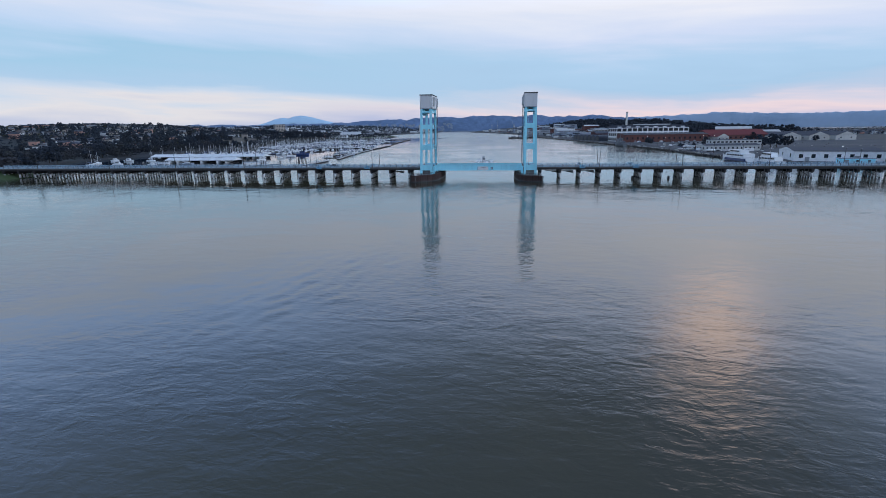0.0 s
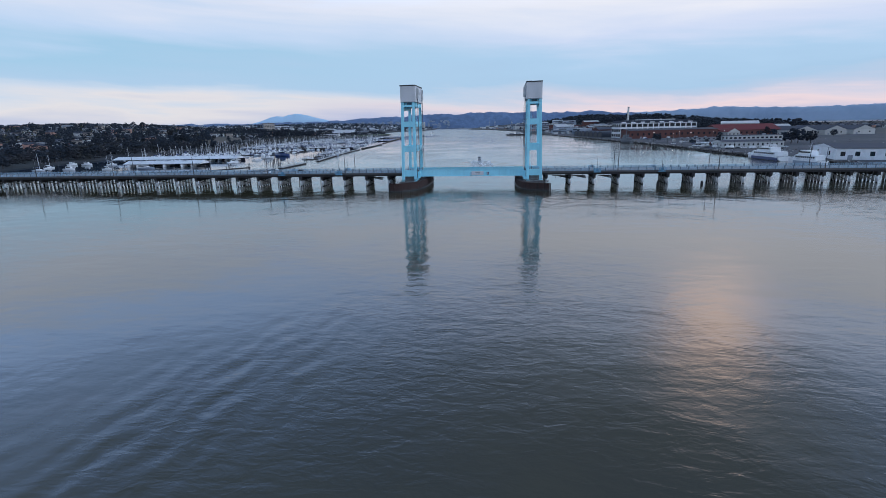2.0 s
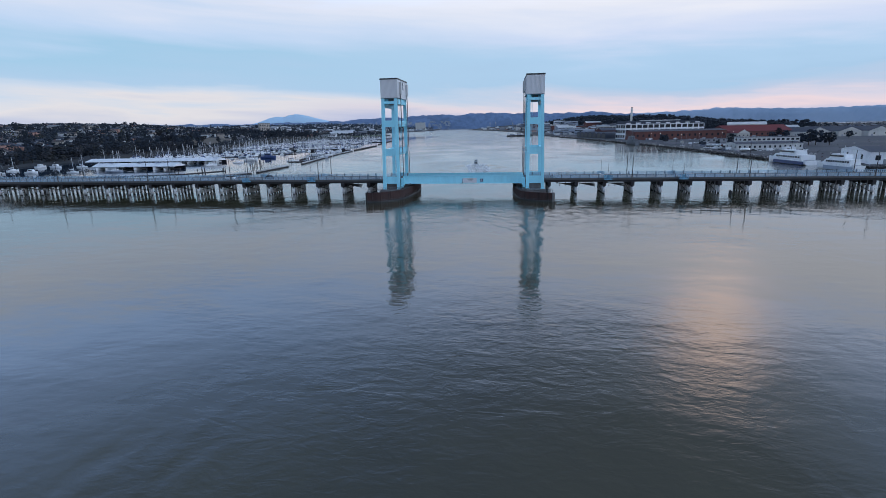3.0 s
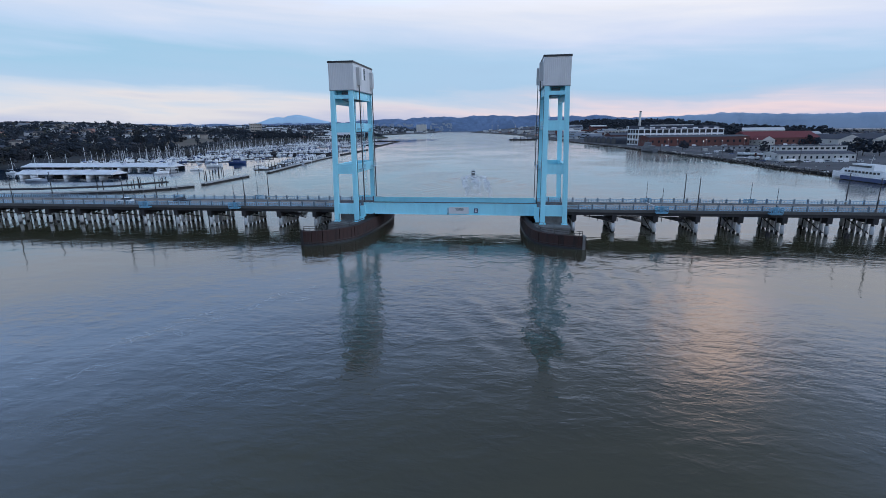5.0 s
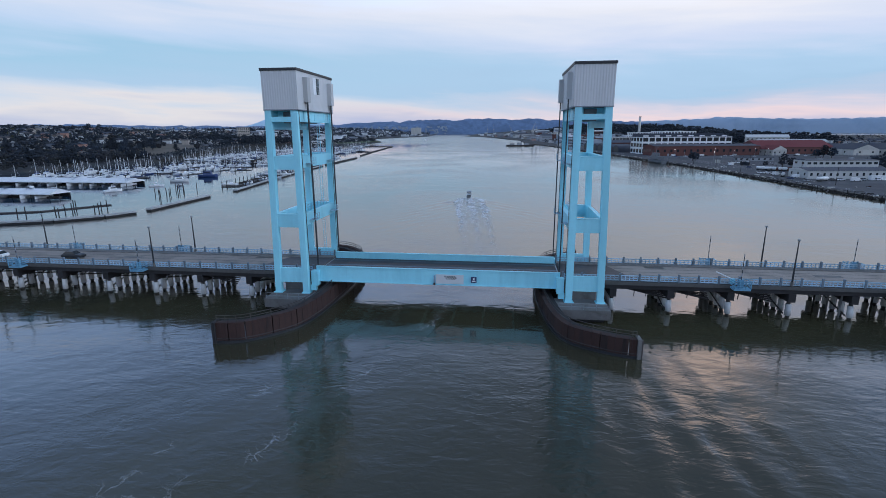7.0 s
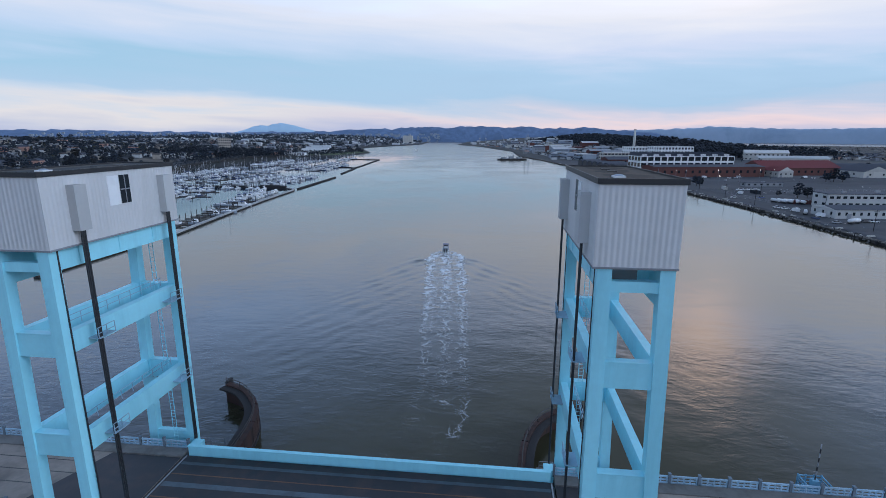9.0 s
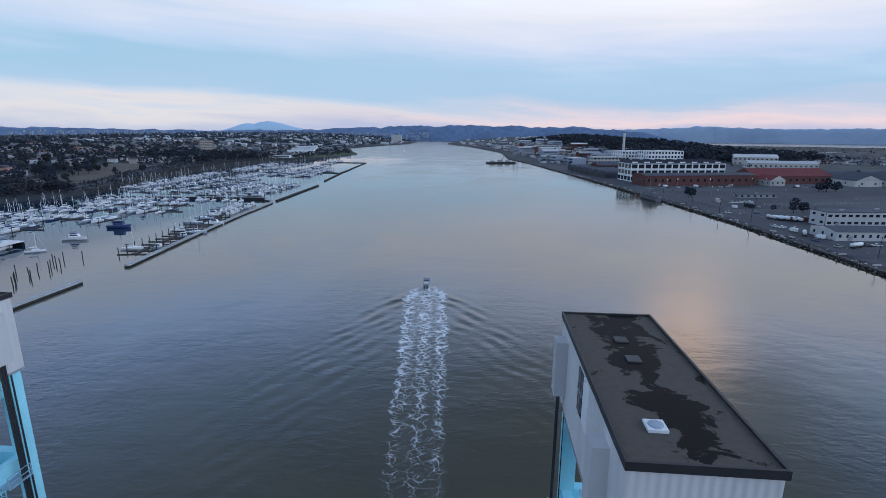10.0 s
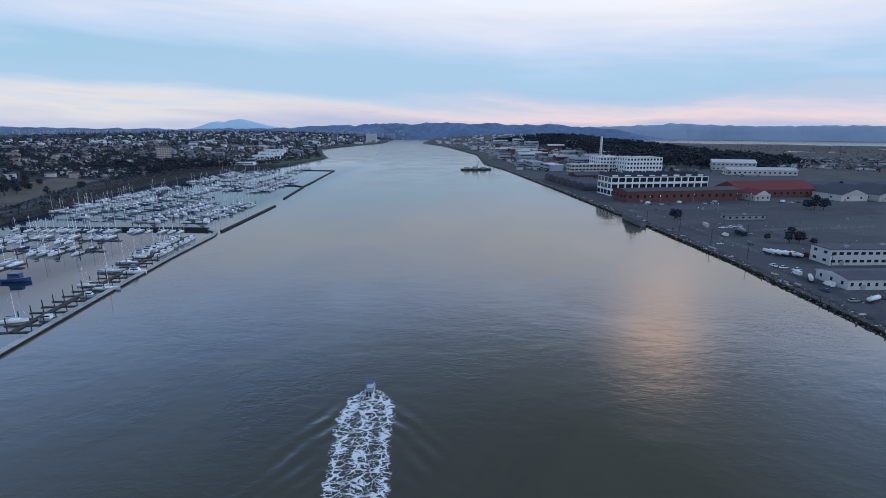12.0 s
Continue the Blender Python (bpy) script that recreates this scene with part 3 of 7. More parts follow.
            part("access_platform", pl, M_RAIL, t)
        hr = Shape()
        for k in range(9):
            yy = Y0 + 2 + k * 1.6
            bx(hr, 23.9, 23.95, yy - 0.025, yy + 0.025, z, z + 1.05)
        for zz in (z + 0.5, z + 1.02):
            bx(hr, 23.9, 23.95, Y0 + 2, Y0 + 14.8, zz - 0.025, zz + 0.025)
        part("hand_rail", hr, M_RAIL, t)
    lad = Shape()
    for dx in (24.6, 25.1):
        bx(lad, dx - 0.03, dx + 0.03, Y1 - 1.75, Y1 - 1.69, 8.6, 37)
    for k in range(60):
        bx(lad, 24.6, 25.1, Y1 - 1.74, Y1 - 1.70, 8.9 + k * 0.45, 8.93 + k * 0.45)
    part("ladder", lad, M_BLUE, t)
    # guide shoe at the end of the span
    for y0 in (-7.0, 6.3):
        g = Shape()
        bx(g, 21.3, 22.5, y0, y0 + 1.3, 6.2, 8.9)
        bx(g, 21.6, 22.6, y0 - 0.3, y0 + 0.5, 5.4, 6.4)
        part("span_seat", g, M_BLUE, t)
    return t


for side in (-1, 1):
    tower(side)

# ---------------------------------------------------------------- bridge: lift span
def lift_span():
    t = thing("lift_span", 0, 0, 0, 0, "sky-blue plate-girder lift span with a dark steel road deck", "bridge span")
    for y0, y1 in ((-5.95, -5.45), (5.0, 5.5)):
        g = Shape()
        g.box(-21.9, 21.9, y0 + 0.18, y1 - 0.18, 6.85, 9.5)
        o = part("plate_girder", g, M_BLUE, t)
        fl = Shape()
        fl.box(-21.9, 21.9, y0, y1, 9.5, 9.62)
        fl.box(-21.9, 21.9, y0, y1, 6.75, 6.87)
        part("flange", fl, M_BLUE, o)
        for k in range(15):
            st = Shape()
            x = -21 + k * 3
            st.box(x - 0.03, x + 0.03, y0 + 0.06 if y0 < 0 else y1 - 0.18, y0 + 0.18 if y0 < 0 else y1 - 0.06, 6.87, 9.5)
            if y0 > 0:
                part("stiffener", st, M_BLUE, o)
    d = Shape()
    d.box(-22.2, 22.2, -5.4, 4.95, 7.7, 8.35)
    deck = part("deck", d, M_STEELDECK, t, "dark worn steel grating road deck")
    for y, w, m, nm in ((1.7, 0.16, M_YELLOW, "centre_line"), (-2.0, 0.16, M_YELLOW, "centre_line"), (3.6, 0.5, M_TRACKS, "wheel_track"), (0.0, 0.75, M_TRACKS, "wheel_track"), (-3.6, 0.5, M_TRACKS, "wheel_track")):
        l = Shape()
        l.box(-21.8, 21.8, y - w / 2, y + w / 2, 8.35, 8.36)
        part(nm, l, m, deck)
    for x in (-22.0, 22.0):
        j = Shape()
        j.box(x - 0.08, x + 0.08, -5.3, 4.9, 8.35, 8.40)
        part("expansion_joint", j, M_GREY, deck)
    for k in range(8):
        f = Shape()
        x = -20 + k * 5.7
        f.box(x - 0.15, x + 0.15, -5.5, 5.05, 6.9, 7.7)
        part("floor_beam", f, M_BLUE, t)
    # sign boards on the near girder
    sg = Shape()
    sg.box(0.2, 5.2, -6.02, -5.96, 7.05, 8.75)
    so = part("sign", sg, M_SIGN, t, "white navigation notice board with lines of small dark lettering")
    for k in range(4):
        for j in range(5 - (k == 3)):
            tx = Shape()
            a = 1.75 + 0.12 * k + j * 0.42
            tx.box(a, a + 0.30 + 0.05 * ((j + k) % 2), -6.03, -6.02, 8.40 - k * 0.17, 8.50 - k * 0.17)
            part("text_bar", tx, M_DARK, so)
    gauge = Shape()
    gauge.box(-0.15, 0.12, -6.02, -5.96, 6.95, 8.55)
    part("clearance_gauge", gauge, M_RAIL, t, "narrow faded clearance gauge board")
    lamp = Shape()
    lamp.tube((-0.02, -6.02, 7.0), (-0.02, -6.30, 7.0), 0.16, 0.20, 10)
    part("navigation_light", lamp, M_RUST, t, "small dark red navigation light")
    s2 = Shape()
    s2.box(6.5, 7.5, -6.02, -5.96, 7.35, 8.45)
    s2o = part("sign", s2, M_NAVY, t, "small square dark blue sign with pale emblem")
    em = Shape()
    em.box(6.68, 7.32, -6.03, -6.02, 7.55, 7.75)
    em.box(6.85, 7.15, -6.03, -6.02, 7.85, 8.25)
    part("emblem", em, M_WHITE, s2o)
    return t


lift_span()

# ---------------------------------------------------------------- bridge: trestles
RAIL_STEP = 3.2
X_LEFT, X_RIGHT = -285.0, 300.0
RN, RF = -5.35, 6.25     # lines of the near and the far railing


def rail_meshes():
    p = Shape()
    p.box(0.18, RAIL_STEP - 0.18, -0.09, 0.09, 0.88, 1.05)
    p.box(0.18, RAIL_STEP - 0.18, -0.07, 0.07, 0.50, 0.62)
    p.box(0.18, RAIL_STEP - 0.18, -0.09, 0.09, 0.10, 0.26)
    for k in range(5):
        x = 0.2 + (RAIL_STEP - 0.52) * k / 4
        p.box(x, x + 0.12, -0.06, 0.06, 0.26, 0.88)
    q = Shape()
    q.box(-0.13, 0.13, -0.15, 0.15, -0.1, 1.3)
    q.box(-0.16, 0.16, -0.18, 0.18, 1.3, 1.38)
    return p.mesh("rail_panel", M_RAIL), q.mesh("rail_post", M_POST)


RAIL_PANEL, RAIL_POST = rail_meshes()


def trestle(name, xa, xb, label):
    """A length of fixed road deck on bents."""
    t = thing(name, 0, 0, 0, 0, label, "bridge trestle")
    d = Shape()
    d.box(xa, xb, RN - 0.35, RF + 0.35, 7.75, 8.32)
    slab = part("deck_slab", d, M_SEAM, t)
    r = Shape()
    r.box(xa, xb, RN + 1.2, RF - 1.8, 8.32, 8.40)
    road = part("roadway", r, M_CONCROAD, t, "worn tan-grey concrete roadway with dark seams")
    for y in (-1.6, 0.45, 2.5):
        l = Shape()
        l.box(xa, xb, y - 0.07, y + 0.07, 8.40, 8.405)
        part("road_seam", l, M_SEAM, road)
    inner = xb if xb < 0 else xa
    pt = Shape()
    w = -1 if xb < 0 else 1
    corner = [(inner, RN + 1.25), (inner + w * 12.5, RN + 1.25), (inner + w * 9.0, RF - 1.85), (inner, RF - 1.85)]
    pt.prism(corner if w > 0 else corner[::-1], 8.405, 8.42)
    part("asphalt_patch", pt, M_STEELDECK, road, "black asphalt surfacing next to the lift span")
    for k in range(5):
        m = Shape()
        x = inner + w * (16 + k * 23 + 5 * (k % 2))
        m.box(x, x + 3.5 + k % 3, RF - 3.2 - 2.6 * (k % 3), RF - 2.0 - 2.6 * (k % 3), 8.405, 8.412)
        part("road_patch", m, M_CONC if k % 2 else M_SEAM, road)
    for y0, y1 in ((RN + 0.2, RN + 1.2), (RF - 1.8, RF - 0.2)):
        k = Shape()
        k.box(xa, xb, y0, y1, 8.32, 8.55)
        part("kerb", k, M_CONC, t)
    for y in (RN + 0.1, -2.5, 0.45, 3.4, RF - 0.1):
        g = Shape()
        g.box(xa, xb, y - 0.25, y + 0.25, 7.0, 7.75)
        part("stringer", g, M_TIMBER, t)
    n = int((xb - xa) / RAIL_STEP)
    for y in (RN, RF):
        for k in range(n + 1):
            x = xa + k * RAIL_STEP
            o = part("rail_post", RAIL_POST, None, slab)
            o.location = (x, y, 8.35)
            if k < n:
                o = part("rail_panel", RAIL_PANEL, None, slab)
                o.location = (x, y, 8.35)
    return t


trestle("trestle", X_LEFT, -22.4, "long low concrete trestle with pale blue railings on pile bents")
trestle("trestle", 22.4, X_RIGHT, "long low concrete trestle with pale blue railings on pile bents")


def bent_template(wide):
    """A row of piles under the deck with pale jackets at the water."""
    t = thing("pile_bent", 0, 0, 0, 0, "row of timber piles with pale concrete jackets under the deck", "pile bent", "pile bents")
    cap = Shape()
    cap.box(-0.55, 0.55, RN - 0.3, RF + 0.3, 5.6, 7.0)
    part("cap_beam", cap, M_TIMBER, t)
    n = 6
    for k in range(n):
        y = RN + 0.6 + (RF - RN - 1.2) * k / (n - 1)
        lean = 0.0
        p = Shape()
        p.smooth = True
        f = 0.35 if k == 0 else 0.0
        p.rings([[(lean * q + r * math.cos(a), y - f * q + r * math.sin(a), z) for a in [2 * math.pi * i / 10 for i in range(10)]] for q, z, r in ((0, 6.2, 0.29), (0.65, 2.6, 0.31), (1, -1, 0.36))])
        po = part("support_post", p, M_TIMBER, t)
        j = Shape()
        j.smooth = True
        j.tube((lean * 0.35, y - f * 0.3, 5.1 + 0.2 * ((k * 7) % 3)), (lean * 0.7, y - f * 0.7, 3.12 + 0.12 * (k % 2)), 0.45, 0.49, 12)
        part("jacket", j, M_JACKET, po, "pale concrete pile jacket, stained at the waterline")
    if wide:
        for k in range(3):
            y = RN + 1.2 + k * 3.4
            p = Shape()
            p.smooth = True
            p.tube((-1.15, y, 6.9), (-1.3 + 0.2 * (k % 2), y - 0.2, -1), 0.15, 0.17, 8)
            part("old_post", p, M_CONC if k < 2 else M_TIMBER, t)
    br = Shape()
    br.beam((0.6, RN + 0.6, 6.0), (0.6, RF - 0.8, 3.4), 0.08, 0.28)
    br.beam((-0.6, RF - 0.8, 6.0), (-0.6, RN + 0.6, 3.4), 0.08, 0.28)
    part("sway_brace", br, M_TIMBER, t)
    return t


def bents():
    narrow, wide = bent_template(False), bent_template(True)
    used = {0: False, 1: False}
    xs = [-31.0 - 9.9 * 0] + [-35.4 - 9.9 * k for k in range(26)] + [31.0, 40.5] + [50.1 + 9.55 * k for k in range(27)]
    xs = sorted(set(round(x, 2) for x in xs if abs(x + 31) > 0.1))
    for x in xs:
        w = 1 if (x < -60 or x > 64) else 0
        src = wide if w else narrow
        m = pose(x, 0, 0, 0, 0, 0)
        if not used[w]:
            src.matrix_basis = m
            used[w] = True
        else:
            copy_thing(src, m)


bents()

# ---------------------------------------------------------------- bridge: piers and fenders
def fender(side):
    """The curved wall of rusted sheet piles that guards a tower's pier."""
    s = side
    t = thing("pier_fender", 0, 0, 0, 0, "curved fender wall of rust-brown sheet piles with a pipe rail", "bridge fender", "pier fenders")
    if s < 0:
        line = [(30.2, -25.4), (28.3, -25.2), (26.0, -24.4), (23.0, -21.7), (20.5, -18.4), (19.2, -13.2), (18.6, -6.0), (18.3, 2.0), (18.4, 10.0), (19.3, 16.5), (21.3, 21.3), (25.2, 25.4), (29.3, 27.2)]
        top = 6.0
    else:
        line = [(30.6, -23.8), (29.4, -23.7), (25.8, -22.3), (21.7, -19.4), (19.8, -14.2), (18.8, -6.0), (18.4, 2.0), (18.5, 10.0), (19.4, 16.8), (21.5, 22.0), (24.9, 25.4), (28.8, 27.2)]
        top = 5.6
    pts = [Vector((s * x, y, 0)) for x, y in line]
    fine = []
    for i in range(len(pts) - 1):
        a, b, c, d = pts[max(i - 1, 0)], pts[i], pts[i + 1], pts[min(i + 2, len(pts) - 1)]
        for k in range(4):
            q = k / 4
            fine.append(0.5 * ((2 * b) + (c - a) * q + (2 * a - 5 * b + 4 * c - d) * q * q + (3 * b - a - 3 * c + d) * q ** 3))
    fine.append(pts[-1])
    cen = Vector((s * 34, 3, 0))
    for i in range(0, len(fine) - 1):
        a, b = fine[i], fine[i + 1]
        d = (b - a).normalized()
        nrm = Vector((-d.y, d.x, 0))
        if nrm.dot(cen - a) < 0:
            nrm = -nrm
        face = -0.04 if i % 2 else 0.0
        e = b - d * (0.16 if i % 4 == 3 else 0.02)
        w = Shape()
        q = [a + nrm * face, e + nrm * face, e + nrm * 0.9, a + nrm * 0.9]
        if (q[1] - q[0]).cross(q[3] - q[0]).z < 0:
            q.reverse()
        w.prism([(p.x, p.y) for p in q], -1.0, top)
        part("sheet_panel", w, M_RUST, t)
    inward = []
    for i, p in enumerate(fine):
        d = (fine[min(i + 1, len(fine) - 1)] - fine[max(i - 1, 0)]).normalized()
        n = Vector((-d.y, d.x, 0))
        inward.append((p, n if n.dot(cen - p) > 0 else -n))
    for i in range(0, len(inward) - 1, 4):
        for nm, mt, lo, hi, face in (("tide_strip", M_DOCK, WATER + 0.66, WATER + 0.78, -0.09), ("waler", M_DARK, WATER - 0.6, WATER + 0.42, -0.16)):
            run = inward[i:i + 5]
            q = [p + n * face for p, n in run] + [p - n * 0.02 for p, n in reversed(run)]
            if sum(q[k].x * q[k - 1].y - q[k - 1].x * q[k].y for k in range(len(q))) > 0:
                q.reverse()
            w = Shape()
            w.prism([(p.x, p.y) for p in q], lo, hi)
            part(nm, w, mt, t)
    for inset, z in ((0.5, top + 0.55), (0.5, top + 1.0)):
        r = Shape()
        r.rings([[p + n * (inset + 0.06 * math.cos(a)) + Vector((0, 0, z + 0.06 * math.sin(a))) for a in (0, 1.26, 2.51, 3.77, 5.03)] for p, n in inward])
        part("pipe_rail", r, M_DOCK, t)
    for i in range(0, len(fine), 3):
        d = (fine[min(i + 1, len(fine) - 1)] - fine[max(i - 1, 0)]).normalized()
        nrm = Vector((-d.y, d.x, 0))
        if nrm.dot(cen - fine[i]) < 0:
            nrm = -nrm
        p = Shape()
        p.tube(fine[i] + nrm * 0.5 + Vector((0, 0, top - 0.05)), fine[i] + nrm * 0.5 + Vector((0, 0, top + 1.05)), 0.06, n=5)
        part("rail_post", p, M_DOCK, t)
    for (x, y), near in ((line[0], True), (line[-1], False)):
        e = Shape()
        e.box(min(s * x, s * (x + 0.5)), max(s * x, s * (x + 0.5)), y - 0.3, y + 1.3, -1, top + 0.12)
        if near and s > 0:
            part("end_block", e, M_CONC, t, "weathered grey end block of the fender")
            for k in range(3):
                w = Shape()
                w.box(x + 0.5, x + 0.72, y - 0.2 + k * 0.5, y + 0.15 + k * 0.5, WATER - 0.5, top - 0.3 * k)
                part("end_timber", w, M_DOCK, t)
        else:
            part("end_block", e, M_TIMBER, t, "weathered dark timber end block")
    wk = Shape()
    wk.rings([[p + n * i + Vector((0, 0, z)) for i, z in ((0.92, top - 0.55), (2.0, top - 0.55), (2.0, top - 0.25), (0.92, top - 0.25))] for p, n in inward])
    part("walkway", wk, M_TIMBER, t)


def pier(side):
    s = side
    t = thing("bridge_pier", 0, 0, 0, 0, "stained concrete pier block under the lift tower", "bridge pier", "bridge piers")
    x0, x1 = sorted((s * 21.0, s * 29.6))
    for y0, y1 in ((-11.4, -5.8), (5.9, 12.0)):
        b = Shape()
        b.box(x0, x1, y0, y1, 3.4, 5.0)
        part("pier_cap", b, M_CONC, t)
        c = Shape()
        c.box(x0 + 0.8, x1 - 0.8, y0 + 0.7, y1 - 0.7, -1, 3.4)
        part("pier_shaft", c, M_TIMBER, t)
    w = Shape()
    w.box(x0 + 1.5, x1 - 1.5, -5.8, 5.9, -1, 6.9)
    part("pier_wall", w, M_CONC, t)
    for y in (-11.2, 11.8):
        r = Shape()
        for k in range(5):
            x = x0 + 0.3 + (x1 - x0 - 0.6) * k / 4
            r.box(x - 0.03, x + 0.03, y - 0.03, y + 0.03, 5.0, 6.05)
        for z in (5.5, 6.05):
            r.box(x0 + 0.3, x1 - 0.3, y - 0.03, y + 0.03, z - 0.03, z + 0.03)
        part("hand_rail", r, M_GREY, t)


for side in (-1, 1):
    pier(side)
    fender(side)

# ---------------------------------------------------------------- land
LEFT_SHORE = [(-420, -300), (-240, -275), (-60, -262), (10, -272), (45, -298), (70, -340), (150, -358), (250, -362), (320, -352), (365, -335), (437, -345), (554, -382), (758, -406), (930, -395),
              (1040, -340), (1300, -330), (1500, -400), (1895, -520), (2300, -480), (2800, -420), (3600, -500), (4600, -600)]
QUAY = [(-420, 330), (-40, 262), (40, 215), (90, 188), (165, 176), (290, 173), (405, 163), (610, 140), (930, 100), (1100, 66), (1500, 60), (2240, -60), (2800, -215), (3600, -230), (4600, -250)]
QUAY_Z = 3.9


def shore(line, y):
    return float(np.interp(y, [p[0] for p in line], [p[1] for p in line]))


def left_height(x, y):
    d = shore(LEFT_SHORE, y) - x
    if d < 0:
        return -2.0
    h = 3.8 * min(1.0, 0.4 + d / 8)
    h += 17 * min(1, max(0, (d - 90) / 330)) ** 1.3
    h += 22 * math.exp(-(((x + 700) / 300) ** 2 + ((y - 680) / 330) ** 2))
    h += 14 * math.exp(-(((x + 1050) / 500) ** 2 + ((y - 1700) / 600) ** 2))
    far = max(0, (y - 1900) / 2500)
    h += 45 * far * min(1, d / 900)
    if x < -420 and y < 330:
        h *= 0.55 + 0.45 * max(0, min(1, (y - 30) / 300))
    return h + 1.2 * noise.noise((x * 0.008, y * 0.008, 0)) * min(1, d / 60)


def right_height(x, y):
    d = x - shore(QUAY, y)
    if d < 0:
        return -2.0
    h = QUAY_Z if d > 1 else QUAY_Z
    h += 24 * math.exp(-(((x - 470) / 160) ** 2 + ((y - 1500) / 330) ** 2))
    h += 40 * math.exp(-(((x - 430) / 260) ** 2 + ((y - 2250) / 480) ** 2))
    if y > 2600:
        h += min(40, (y - 2600) * 0.03) * min(1, d / 500)
    return h


def land(name, line, sign, height, mat, label, inland, ys):
    verts, faces = [], []
    cols = len(inland)
    for y in ys:
        s = shore(line, y)
        for d in inland:
            x = s + sign * d
            if sign > 0 and y > 1750:
                x = min(x, max(s + d * 0.25, 1150 - (y - 1750) * 0.2))
            z = height(x, y) if d > 0 else -1.5
            verts.append((x, y, z))
    for r in range(len(ys) - 1):
        for c in range(cols - 1):
            q = (r * cols + c, r * cols + c + 1, (r + 1) * cols + c + 1, (r + 1) * cols + c)
            faces.append(q if sign > 0 else tuple(reversed(q)))
    me = bpy.data.meshes.new(name)
    me.from_pydata(verts, [], faces)
    me.materials.append(mat)
    me.polygons.foreach_set("use_smooth", [True] * len(me.polygons))
    return tagged(new(name, me), label, "ground", kind="structure")


def ground_material():
    """Dry grass, bare earth and dark scrub in patches, with blocks of streets."""
    m = bpy.data.materials.new("town_ground")
    m.use_nodes = True
    n = Nodes(m.node_tree)
    pos = n.add("NewGeometry").outputs["Position"]
    a = n.add("TexNoise", {"Vector": pos, "Scale": 0.006, "Detail": 5.0, "Roughness": 0.6}).outputs[0]
    b = n.add("TexNoise", {"Vector": pos, "Scale": 0.05, "Detail": 6.0, "Roughness": 0.65}).outputs[0]
    c = n.add("TexNoise", {"Vector": pos, "Scale": 0.6, "Detail": 4.0}).outputs[0]
    col = n.ramp(a, [(0.35, (0.022, 0.030, 0.026)), (0.48, (0.040, 0.040, 0.040)), (0.56, (0.034, 0.038, 0.048)), (0.70, (0.070, 0.064, 0.056))])
    col = n.mix(n.add("MapRange", {0: b, 1: 0.45, 2: 0.65}).outputs[0], col, (0.018, 0.024, 0.026))
    col = n.mix(n.math("MULTIPLY", c, 0.5), col, (0.036, 0.038, 0.042))
    bump = n.add("Bump", {"Strength": 0.4, "Distance": 0.5, "Height": c})
    p = n.add("BsdfPrincipled", {"Base Color": col, "Roughness": 0.95, "Normal": bump})
    n.add("OutputMaterial", {0: p})
    return m


